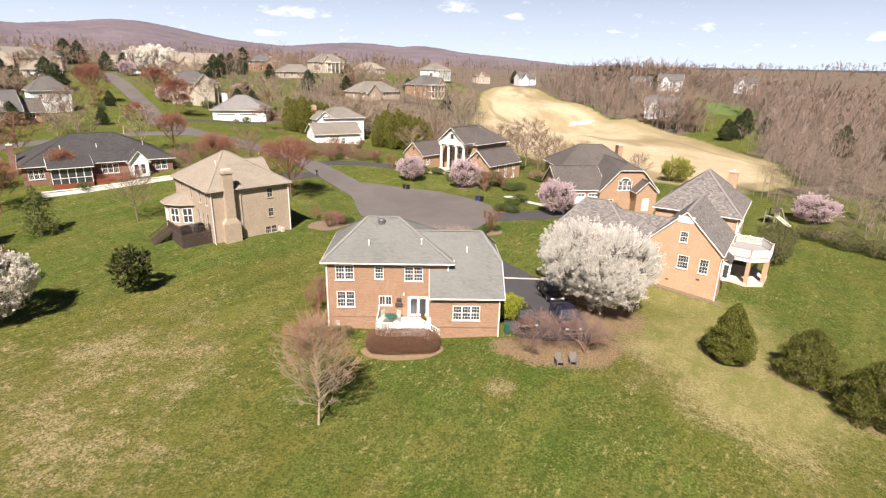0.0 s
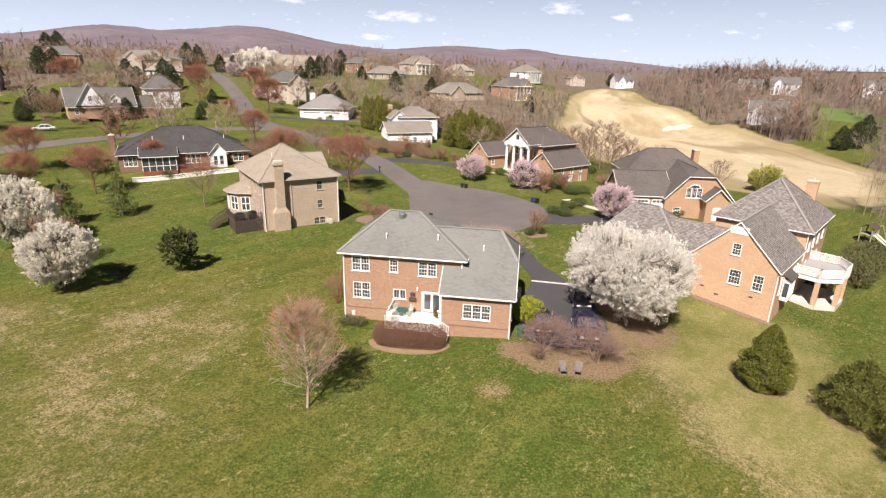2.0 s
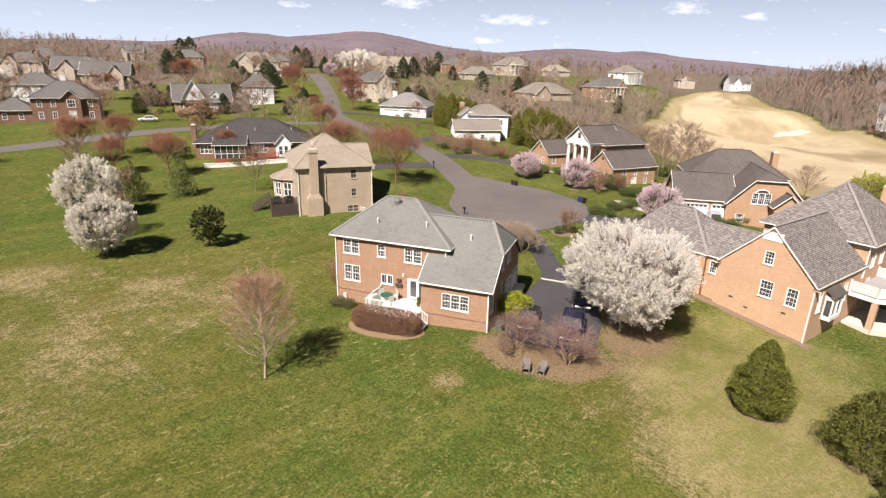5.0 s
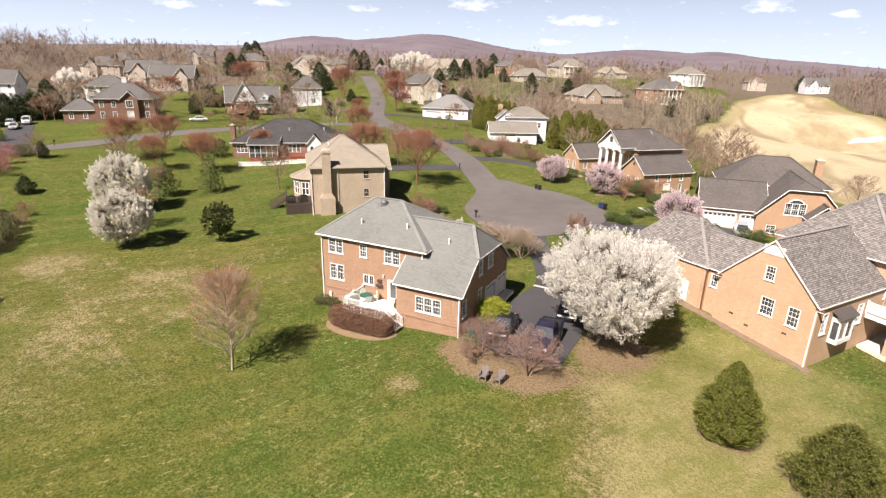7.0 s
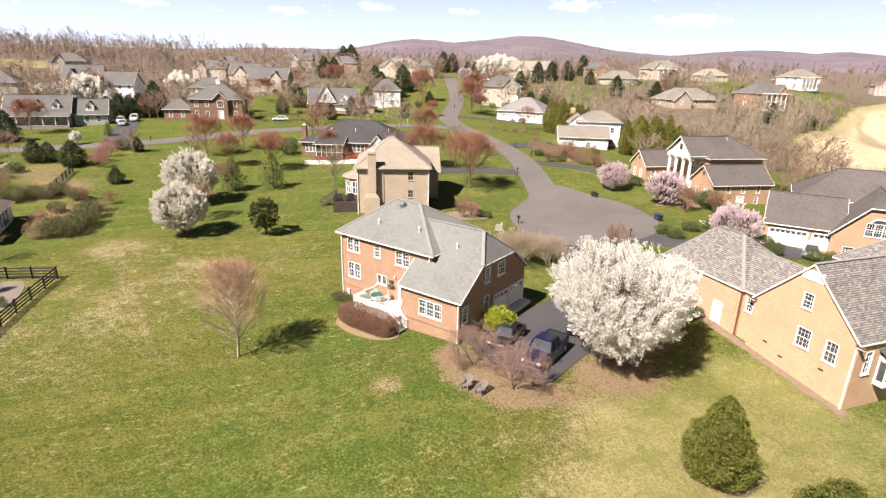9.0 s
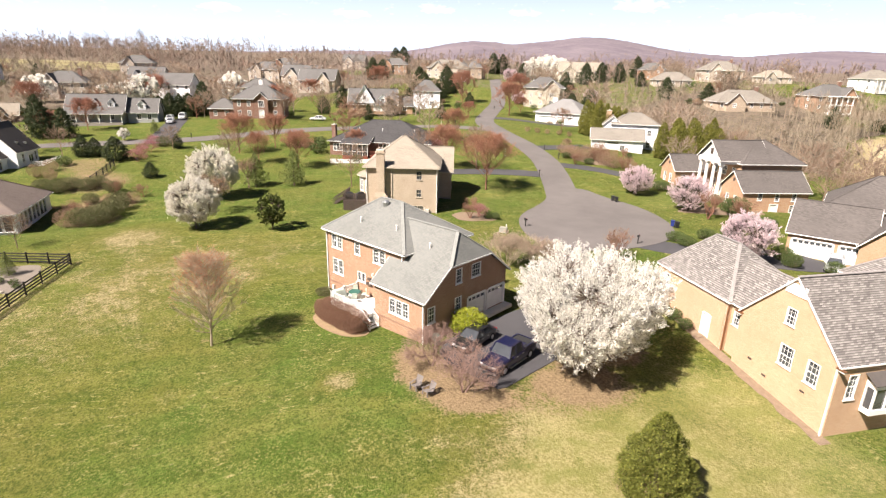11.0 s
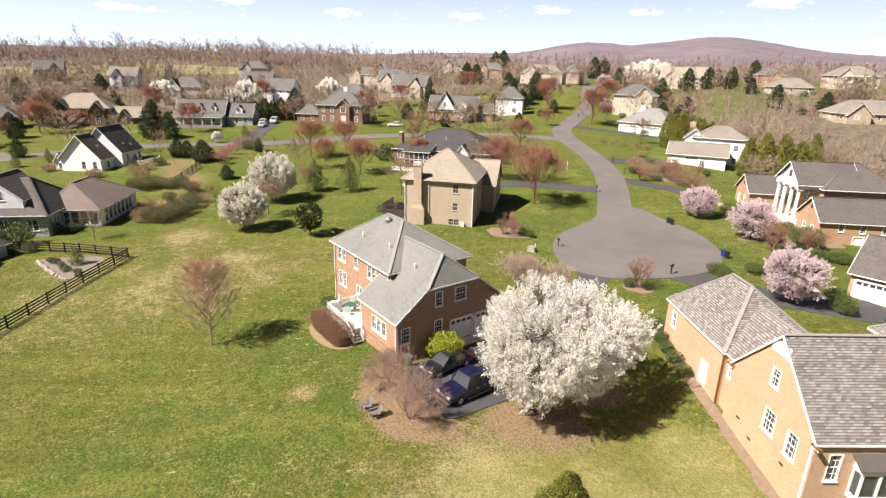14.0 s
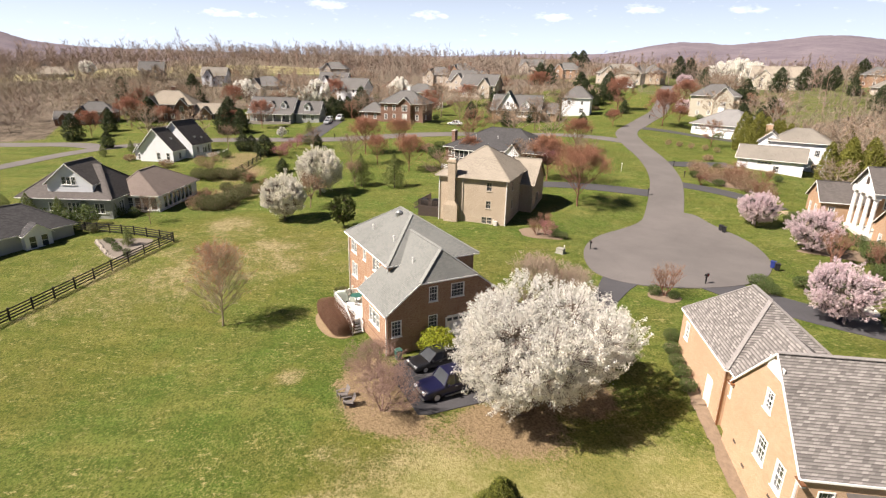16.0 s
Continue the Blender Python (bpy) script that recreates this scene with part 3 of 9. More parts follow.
# corners of the mown course
FAIRWAY = [(14, 180), (30, 150), (48, 128), (66, 116), (84, 128), (98, 160), (98, 215), (92, 260), (86, 320), (78, 380), (70, 440), (52, 470), (36, 440), (26, 390), (20, 330), (16, 270), (10, 220)]
FAR_FIELD = [(-372, -70), (-352, -20), (-346, 40), (-348, 90), (-352, 135), (-400, 152), (-432, 128), (-424, 70), (-412, 20), (-414, -30), (-424, -70)]
GLADE = [(96, 188), (92, 205), (97, 225), (113, 245), (128, 290), (142, 340), (156, 345), (152, 290), (134, 232), (112, 196), (104, 180)]
DRY = [(8, 70, 7, -0.22), (24, 39, 6, 0.30), (21, 42, 3, 0.15), (17.5, 45.5, 3.5, 0.08), (19, 30, 6, 0.10), (29, 46, 4, 0.15), (29, 36, 6, 0.22), (-8, 23, 8, 0.12), (-27, 25, 9, 0.48), (-13, 20, 7, 0.30), (-31, 33, 6, 0.22), (-38, 38, 4, 0.4), (-27, 43, 4, 0.15), (-20, 48, 4, 0.2), (-44, 39, 3, 0.5), (20.5, 38.5, 3, 0.2), (22.5, 47, 3, 0.15), (21.5, 35.5, 2.6, 0.34), (23, 40, 4, 0.1), (-27.8, 40.1, 2.2, 0.25),
       (17.0, 46, 3, 0.25), (15.5, 43.5, 2, 0.15), (21, 55, 3.5, 0.3), (25, 58, 3, 0.35), (-17.5, 38.2, 4, 0.2), (-31, 47, 4, 0.3), (2, 26, 4, 0.06), (27, 32, 5, 0.30), (28, 50, 3, 0.3), (0, 30, 8, -0.12), (-31, 18, 6, 0.3), (-13, 19, 6, -0.3), (-24, 34, 5, 0.2), (6, 24, 6, -0.18), (12, 25, 6, -0.15), (12, 33, 5, -0.15), (-24.5, 57, 4, 0.3), (-20, 48, 3.5, 0.25), (-27.5, 51.5, 3, 0.25), (-17, 49, 2.5, 0.2), (-12.5, 34.5, 1.6, -0.3), (-15.0, 42, 1.8, -0.25), (-8.5, 28, 1.7, -0.3), (-17.5, 50, 1.6, -0.2), (2, 37, 6, -0.12), (8, 33.5, 6, -0.2), (14, 36, 3, -0.12), (-1, 31, 7, -0.10), (28, 52, 7, -0.12), (12, 36, 5, -0.1), (-12, 40, 5, -0.12), (38, 60, 8, -0.2), (-45, 62, 14, -0.25), (-33, 60, 8, -0.2), (-20, 88, 10, -0.2)]
BARE = [(7.2, 35.2, 0.45, 0.9), (9.6, 36.4, 0.35, 0.8), (12.6, 38.2, 0.5, 0.75), (13.4, 38.6, 0.4, 0.8), (10.8, 33.6, 0.4, 0.6), (18.4, 42.0, 0.8, 0.6), (21.4, 36.4, 1.2, 0.5), (22.3, 34.6, 1.0, 0.55), (4.5, 37.3, 1.0, 1.5), (5.3, 36.6, 0.7, 0.9), (8.8, 37.2, 0.8, 0.9), (15.2, 37.4, 1.1, 0.55), (16.8, 39, 1.1, 0.45), (19.5, 43.1, 1.8, 0.4), (21.5, 38.5, 2.0, 0.25), (20.2, 35.5, 1.8, 0.25), (-44.7, 36.7, 2.6, 0.6), (-30, 41, 1.5, 0.35), (-21, 42.5, 1.6, 0.4), (-4, 27.5, 0.9, 0.7), (24.2, 43.2, 0.9, 0.5), (28.4, 42.4, 0.9, 0.5)]


PALE = [(24, 36.5, 3.5, 0.6), (26.5, 41, 4.5, 0.8), (23.5, 48.5, 4, 0.6), (29.5, 40, 5, 0.6), (20.5, 43.5, 2.0, 0.5), (24.5, 56.5, 3, 0.5), (31.8, 50.6, 3.5, 0.6), (33, 56, 3, 0.5), (26.7, 58.5, 2.5, 0.5), (27, 64, 2, 0.2), (-15, 68, 8, 0.12), (-24, 92, 7, 0.25), (-2, 112, 7, 0.3), (-38, 118, 8, 0.3)]
LITTER = [(16.0, 58.0, 1.8, 0.8), (15.6, 56.0, 1.8, 0.7), (18.0, 57.0, 1.4, 0.6), (17.6, 46.6, 2.3, 0.35), (16.8, 50.4, 2.6, 0.6), (19.5, 51.5, 2.2, 0.4), (9.0, 42.4, 1.9, 0.85), (12.6, 42.0, 2.0, 0.85), (15.2, 43.4, 1.4, 0.45), (6.0, 43.6, 1.3, 0.8), (26.4, 43.7, 1.6, 0.7), (32.2, 41.6, 1.8, 0.7), (34.2, 36.4, 1.8, 0.7), (-9.7, 33.3, 0.6, 0.5), (-57, 36, 3.0, 0.7), (-66, 40, 4.0, 0.7), (-80, 42, 5.0, 0.6), (-93, 44, 5.0, 0.5)]


# mown lawns about the houses across the valley
LAWNS = [(4, 272, 11), (7, 322, 13), (-36, 315, 13), (-29, 336, 10), (12, 372, 9)]


def build_ground():
    xs, ys = axis(-70, 50, 1.2, 4300, 1.07), axis(8, 112, 1.2, 4300, 1.07)
    px, py = np.meshgrid(xs, ys)
    pz = ground_z(px, py)
    n, m = px.shape
    idx = np.arange(n * m).reshape(n, m)
    faces = np.stack([idx[:-1, :-1], idx[:-1, 1:], idx[1:, 1:], idx[1:, :-1]], -1).reshape(-1, 4)
    ob = fast_mesh("ground", np.stack([px, py, pz], -1).reshape(-1, 3), faces, M["ground"])
    tagged(ob, "rolling lawn of green grass with straw-coloured dormant patches", "ground", kind="structure")
    ob.data.polygons.foreach_set("use_smooth", np.ones(len(faces), bool))
    dry = np.full(px.shape, -0.02)
    for a, b, s, h in DRY:
        dry += h * np.exp(-((px - a) ** 2 + (py - b) ** 2) / (2 * s * s))
    dry = np.minimum(dry, 0.5 + 0.06 * np.sin(px / 3.1) * np.sin(py / 2.3))
    for a, b, s, h in BARE:
        dry += h * np.exp(-((px - a) ** 2 + (py - b) ** 2) / (2 * s * s))
    dry -= 0.12 * np.clip((np.hypot(px - 2, py - 32) - 36) / 18, 0, 1)
    litter = np.zeros(px.shape)
    for a, b, s, h in LITTER:
        litter += h * np.exp(-(((px - a) ** 2 + (py - b) ** 2) / (2 * s * s)) ** 2)
    pale = np.zeros(px.shape)
    for a, b, s, h in PALE:
        pale += h * np.exp(-((px - a) ** 2 + (py - b) ** 2) / (2 * s * s))
    fair = np.zeros(px.shape)
    for ring in (FAIRWAY, FAR_FIELD):
        off = on_line(px, py, ring + ring[:1])
        fair = np.maximum(fair, np.clip(0.5 + np.where(inside(px, py, ring), off, -off) / 16.0, 0, 1 if ring is FAIRWAY else 0.52))
    wood = np.clip((np.hypot(px + 30, py - 90) - 330) / 60, 0, 1) + ((px > 60) & (py > 118)) * 0.8 + ((px > 12) & (px < 40) & (py > 170) & (py < 470)) * 0.7 + ((px > 70) & (py > 70) & (py < 118)) * 0.4 + ((px > -62) & (px < 14) & (py > 172) & (py < 310)) * 0.75 + ((px < -192) & (py < 240)) * 0.72 + ((px < -146) & (py < -4)) * 0.8 + ((px < -30) & (py > 215)) * 0.4
    wood = np.where(inside(px, py, GLADE), 0.0, wood)
    for a, b, r in LAWNS:
        wood = wood * np.clip(np.hypot(px - a, py - b) / 3 - r / 3 + 0.5, 0, 1)
    for key, val in (("dry", dry), ("fairway", fair), ("woods", np.clip(wood * (fair < 0.4), 0, 1)), ("thatch", np.clip(litter, 0, 1)), ("pale", np.clip(pale, 0, 1))):
        ob.data.attributes.new(key, "FLOAT", "POINT").data.foreach_set("value", val.astype(np.float32).ravel())
    return ob


build_ground()


def drape(name, rows, lift, material, label, category="road", skirt=0.12):
    """A sheet laid on the ground: rows of plan points with the same count in each; it has a low edge all round."""
    n, m = len(rows), len(rows[0])
    top = [(x, y, gz(x, y) + lift) for r in rows for x, y in r]
    faces = [(i * m + j, i * m + j + 1, (i + 1) * m + j + 1, (i + 1) * m + j) for i in range(n - 1) for j in range(m - 1)]
    bm, _ = slab(top, [tuple(f) for f in faces], skirt)
    return tagged(part(name, bm, material), label, category, kind="structure")


def strip(line, width, across=4, step=2.0):
    """Rows of plan points along a line of corners, rounded, of a width or of widths."""
    pts = [Vector(p) for p in line]
    for _ in range(2):
        cut = [pts[0]]
        for a, b in zip(pts, pts[1:]):
            cut += [a.lerp(b, 0.25), a.lerp(b, 0.75)]
        pts = cut + [pts[-1]]
    fine = []
    for a, b in zip(pts, pts[1:]):
        k = max(1, int((b - a).length / step))
        fine += [a.lerp(b, i / k) for i in range(k)]
    fine.append(pts[-1])
    rows = []
    for i, p in enumerate(fine):
        d = (fine[min(i + 1, len(fine) - 1)] - fine[max(i - 1, 0)]).normalized()
        side = Vector((-d.y, d.x))
        rows.append([tuple(p + side * width * (j / across - 0.5)) for j in range(across + 1)])
    return rows


def blob(cx, cy, rx, ry, turn=0.0, wob=0.06, seed=0.0, rings=6, sides=36):
    """Rows of plan points that fill a rounded, uneven patch."""
    rows = []
    for i in range(sides + 1):
        a = 2 * math.pi * (i % sides) / sides
        k = 1 + wob * noise.noise(Vector((math.cos(a) * 1.7, math.sin(a) * 1.7, seed))) * 2
        x, y = rx * k * math.cos(a), ry * k * math.sin(a)
        c, s = math.cos(radians(turn)), math.sin(radians(turn))
        rows.append([(cx + (c * x - s * y) * j / rings, cy + (s * x + c * y) * j / rings) for j in range(1, rings + 1)])
        rows[-1].insert(0, (cx + 0.01 * math.cos(a), cy + 0.01 * math.sin(a)))
    return rows


ROAD = [(-13, 97), (-18.3, 103.5), (-25, 111), (-32.3, 118.5), (-45, 128), (-60, 136.5), (-77, 149), (-92, 171), (-110, 199), (-135, 227), (-168, 266), (-205, 316)]
CROSS = [(-63, 138), (-78, 133), (-90, 115), (-97, 92), (-102, 70), (-112, 54), (-122, 36), (-124, 10), (-108, -8), (-90, -30)]
drape("road", strip(ROAD, 6.0), 0.07, M["asphalt"], "worn grey asphalt residential road", "road")
LANE = [(-121, 14), (-128, 10), (-135, 3), (-140, -7), (-145, -15), (-154, -34)]
drape("side_lane", strip(LANE, 5.4), 0.055, M["asphalt"], "worn grey asphalt lane into the woods", "road")
drape("cross_road", strip(CROSS, 5.6), 0.06, M["asphalt"], "worn grey asphalt side road", "road")
CIRCLE = [(-20.6, 101.6), (-17.2, 97.6), (-15.6, 92.0), (-14.4, 86.5), (-11.9, 81.6), (-7.3, 76.9), (-1.4, 74.0), (4.0, 76.4), (8.0, 82.0), (9.2, 88.6), (6.6, 95.2), (2.0, 100.4), (-3.6, 103.9), (-10.8, 105.4), (-16.2, 107.4)]


def fill_plan(outline, rings=8):
    """Rows of plan points from the middle of an outline to its rounded edge."""
    pts = [Vector(p) for p in outline]
    for _ in range(2):
        pts = [q for a, b in zip(pts, pts[1:] + pts[:1]) for q in (a.lerp(b, 0.25), a.lerp(b, 0.75))]
    c = sum(pts, Vector((0, 0))) / len(pts)
    return [[tuple(c.lerp(p, max(0.001, j / rings))) for j in range(rings + 1)] for p in pts + pts[:1]]


drape("cul_de_sac", fill_plan(CIRCLE), 0.085, M["asphalt"], "round grey asphalt turning circle", "road")
DRIVE = [(44.4, 9.2, 14.3), (45.2, 7.4, 14.6), (47, 6.3, 14.6), (52, 6.2, 14.6), (56, 6.4, 13.6), (60, 7.0, 11.9), (62, 6.8, 10.7), (65, 5.5, 8.4), (68, 4.0, 7.0), (71, 2.2, 5.6), (74.5, -0.6, 3.8), (78.5, -4.0, 2.4)]
drape("driveway_near", [[(a + (b - a) * j / 6, y) for j in range(7)] for y, a, b in [(y0 + (y1 - y0) * k / 3, a0 + (a1 - a0) * k / 3, b0 + (b1 - b0) * k / 3) for (y0, a0, b0), (y1, a1, b1) in zip(DRIVE, DRIVE[1:]) for k in range(3)]], 0.06, M["asphalt_new"], "dark asphalt driveway with parked cars", "driveway")
drape("driveway_joint", [[(7.0 + 5.4 * j / 5, 60.2 + 0.35 * i) for j in range(6)] for i in range(2)], 0.075, M["concrete"], "pale concrete strip across the driveway", "driveway")
drape("driveway_tan_house", strip([(-25, 109.5), (-31, 104.5), (-38, 96), (-41, 90)], 3.6), 0.055, M["asphalt_new"], "dark asphalt driveway", "driveway")
drape("driveway_portico_house", strip([(-29, 116.5), (-23.5, 120), (-17.4, 121.9), (-10.0, 121.5)], 3.6), 0.055, M["asphalt_new"], "dark asphalt driveway past pink trees", "driveway")
drape("driveway_brick_house", strip([(5.5, 84), (12, 84), (18, 86), (24, 91), (25, 95)], 5.0), 0.055, M["asphalt_new"], "dark asphalt driveway to a garage", "driveway")
drape("driveway_white_house", strip([(-41, 127), (-37, 135), (-35, 141)], 4.5), 0.055, M["asphalt_new"], "dark asphalt driveway", "driveway")
drape("driveway_garage_house", strip([(-85, 159), (-77, 166), (-67, 169.5), (-57, 171.5)], 6.0), 0.055, M["asphalt_new"], "dark asphalt driveway", "driveway")
drape("driveway_cape_house", strip([(-107, 63), (-118, 69), (-130, 75.5), (-140, 80.5)], 5.6), 0.055, M["asphalt_new"], "dark asphalt driveway with parked cars", "driveway")
drape("mulch_bed_hedge", blob(-3.4, 43.0, 3.75, 1.6, 2, 0.05, 1.0), 0.05, M["mulch_pale"], "pale mulch bed under a clipped bare hedge", "mulch bed")

# ---- houses ----
FACES = {"S": ((1, 0, 0), (0, -1, 0)), "N": ((1, 0, 0), (0, 1, 0)), "E": ((0, 1, 0), (1, 0, 0)), "W": ((0, 1, 0), (-1, 0, 0))}


def on_face(face, at):
    """Maps (along the wall, out of it, up) to the house's own axes; at is the wall's place."""
    u, o = (Vector(v) for v in FACES[face])
    base = Vector((0, at, 0)) if face in "SN" else Vector((at, 0, 0))
    return Matrix(((u.x, o.x, 0, base.x), (u.y, o.y, 0, base.y), (0, 0, 1, 0), (0, 0, 0, 1)))


def wall(bm, face, at, outline, holes, thick=0.24):
    """A wall of the outline (along, up) with holes cut through it."""
    m = on_face(face, at)
    t = bmesh.new()
    edges = []
    for ring in [outline] + [[(u, z), (u + w, z), (u + w, z + h), (u, z + h)] for u, z, w, h in holes]:
        vs = [t.verts.new((u, 0, z)) for u, z in ring]
        edges += [t.edges.new((a, b)) for a, b in zip(vs, vs[1:] + vs[:1])]
    bmesh.ops.triangle_fill(t, use_beauty=True, use_dissolve=False, edges=edges, normal=(0, -1, 0))
    made = bmesh.ops.extrude_face_region(t, geom=t.faces[:])
    for v in made["geom"]:
        if isinstance(v, bmesh.types.BMVert):
            v.co.y -= thick
    remap = {}
    for v in t.verts:
        remap[v] = bm.verts.new(m @ v.co)
    for f in t.faces:
        bm.faces.new([remap[v] for v in f.verts])
    t.free()


def window(parent, face, at, u, z, w, h, cols=3, rows=4, double=1, trim=None, near=True, sill=True, name="window"):
    """A window in its opening: frame with glazing bars, sill and a pane set back."""
    m = on_face(face, at)
    trim = trim or M["white"]
    e, out = (0.05, 0.03) if near else (0.11, 0.05)
    f = bmesh.new()
    rims = []
    for y, grow in ((-0.12, 0.025), (out, 0.025), (out, -e), (-0.12, -e)):
        rims.append([f.verts.new(m @ Vector(c)) for c in ((u - grow, y, z - min(grow, 0.0)), (u + w + grow, y, z - min(grow, 0.0)), (u + w + grow, y, z + h + grow), (u - grow, y, z + h + grow))])
    for a, b in zip(rims, rims[1:] + rims[:1]):
        for k in range(4):
            f.faces.new((a[k], a[(k + 1) % 4], b[(k + 1) % 4], b[k]))
    bmesh.ops.recalc_face_normals(f, faces=f.faces)
    bars, panes = [], []
    cell = w / double
    bar = 0.011 if near else 0.035
    for d in range(double):
        x0 = u + d * cell
        if d:
            bars.append(("mullion", (x0 - 0.06, -0.12, z + e), (x0 + 0.06, 0.02, z + h - e)))
        if rows > 1:
            bars.append(("meeting_rail", (x0 + e, -0.1, z + h / 2 - 0.028), (x0 + cell - e, -0.06, z + h / 2 + 0.028)))
        for i in range(1, cols):
            bars.append(("glazing_bar", (x0 + cell * i / cols - bar, -0.1, z + e), (x0 + cell * i / cols + bar, -0.086, z + h - e)))
        for j in range(1, rows):
            if j * 2 != rows:
                bars.append(("glazing_bar", (x0 + e, -0.1, z + h * j / rows - bar), (x0 + cell - e, -0.087, z + h * j / rows + bar)))
        panes.append(((x0 + 0.02, -0.16, z + 0.02), (x0 + cell - 0.02, -0.1, z + h - 0.02)))
    if not near:
        for _, a, b in bars:
            box(f, a, b, m)
    ob = part(name, f, trim, parent)
    if near:
        for kind, a, b in bars:
            part(kind, box(bmesh.new(), a, b, m), trim, ob)
    for a, b in panes:
        part("pane", box(bmesh.new(), a, b, m), M["glass"] if near else M["glass_far"], ob)
    if sill and near:
        s = bmesh.new()
        box(s, (u - 0.08, -0.02, z - 0.07), (u + w + 0.08, 0.09, z - 0.004), m)
        part("sill", s, trim, ob)
    return ob


def door(parent, face, at, u, z, w, h, panels=2, material=None, glazed=False, name="door"):
    m = on_face(face, at)
    f = bmesh.new()
    for a, b in (((u - 0.05, -0.14, z), (u + 0.09, 0.05, z + h)), ((u + w - 0.09, -0.14, z), (u + w + 0.05, 0.05, z + h)), ((u + 0.09, -0.14, z + h - 0.09), (u + w - 0.09, 0.05, z + h + 0.05))):
        box(f, a, b, m)
    ob = part(name, f, M["white"], parent)
    for i in range(panels):
        a, b = u + 0.1 + (w - 0.2) * i / panels, u + 0.1 + (w - 0.2) * (i + 1) / panels
        lf = bmesh.new()
        box(lf, (a + 0.01, -0.12, z + 0.02), (b - 0.01, -0.07, z + h - 0.1), m)
        leaf = part("door_leaf", lf, material or M["white"], ob)
        if glazed:
            p = bmesh.new()
            box(p, (a + 0.12, -0.069, z + 0.25), (b - 0.12, -0.055, z + h - 0.25), m)
            part("pane", p, M["glass"], leaf)
        hd = bmesh.new()
        box(hd, (b - 0.12, -0.07, z + h * 0.46), (b - 0.08, 0.0, z + h * 0.5), m)
        part("handle", hd, M["metal"], leaf)
    return ob


def garage_door(parent, face, at, u, z, w, h, glaze=True):
    """A sectional garage door: sections with raised panels and a row of small panes."""
    m = on_face(face, at)
    f = bmesh.new()
    for a, b in (((u - 0.12, -0.16, z), (u + 0.05, 0.06, z + h)), ((u + w - 0.05, -0.16, z), (u + w + 0.12, 0.06, z + h)), ((u + 0.05, -0.16, z + h - 0.05), (u + w - 0.05, 0.06, z + h + 0.12))):
        box(f, a, b, m)
    ob = part("garage_door", f, M["white"], parent, "white panelled garage door")
    n = max(4, round(w / 0.6))
    for r in range(4):
        sec = bmesh.new()
        z0, z1 = z + 0.01 + (h - 0.06) * r / 4, z + (h - 0.06) * (r + 1) / 4
        box(sec, (u + 0.05, -0.14, z0), (u + w - 0.05, -0.09, z1 - 0.012), m)
        for i in range(n):
            a, b = u + 0.05 + (w - 0.1) * i / n + 0.07, u + 0.05 + (w - 0.1) * (i + 1) / n - 0.07
            if r < 3 or not glaze:
                box(sec, (a, -0.09, z0 + 0.09), (b, -0.07, z1 - 0.1), m)
        so = part("door_section", sec, M["white"], ob)
        if r == 3 and glaze:
            for i in range(n):
                a, b = u + 0.05 + (w - 0.1) * i / n + 0.08, u + 0.05 + (w - 0.1) * (i + 1) / n - 0.08
                p = bmesh.new()
                box(p, (a, -0.09, z0 + 0.1), (b, -0.075, z1 - 0.12), m)
                part("pane", p, M["glass"], so)
    return ob


def roof_hip(x0, x1, y0, y1, ze, ridge, ov=0.4):
    """Eaves at ze round the box, ridge = (xa, ya, xb, yb, z)."""
    xa, ya, xb, yb, zr = ridge
    a, b, c, d = (x0 - ov, y0 - ov, ze), (x1 + ov, y0 - ov, ze), (x1 + ov, y1 + ov, ze), (x0 - ov, y1 + ov, ze)
    if abs(xb - xa) >= abs(yb - ya):
        p, q = (xa, ya, zr), (xb, yb, zr)
        return [a, b, c, d, p, q], [(0, 1, 5, 4), (1, 2, 5), (2, 3, 4, 5), (3, 0, 4)]
    p, q = (xa, ya, zr), (xb, yb, zr)
    return [a, b, c, d, p, q], [(0, 1, 4), (1, 2, 5, 4), (2, 3, 5), (3, 0, 4, 5)]


def roof_gable(x0, x1, y0, y1, ze, zr, along, ov=0.4, mid=None):
    if along == "x":
        mid = (y0 + y1) / 2 if mid is None else mid
        s0, s1 = (zr - ze) / (mid - y0), (zr - ze) / (y1 - mid)
        v = [(x0 - ov, y0 - ov, ze - s0 * ov), (x1 + ov, y0 - ov, ze - s0 * ov), (x1 + ov, mid, zr), (x0 - ov, mid, zr), (x1 + ov, y1 + ov, ze - s1 * ov), (x0 - ov, y1 + ov, ze - s1 * ov)]
        v = [(a, b, c + 0.12) for a, b, c in v]
        return v, [(0, 1, 2, 3), (3, 2, 4, 5)]
    mid = (x0 + x1) / 2 if mid is None else mid
    s0, s1 = (zr - ze) / (mid - x0), (zr - ze) / (x1 - mid)
    v = [(x0 - ov, y0 - ov, ze - s0 * ov), (mid, y0 - ov, zr), (mid, y1 + ov, zr), (x0 - ov, y1 + ov, ze - s0 * ov), (x1 + ov, y0 - ov, ze - s1 * ov), (x1 + ov, y1 + ov, ze - s1 * ov)]
    v = [(a, b, c + 0.12) for a, b, c in v]
    return v, [(0, 1, 2, 3), (1, 4, 5, 2)]


CAPS = {"grey_shingle": "cap_grey", "mixed_shingle": "cap_mixed"}


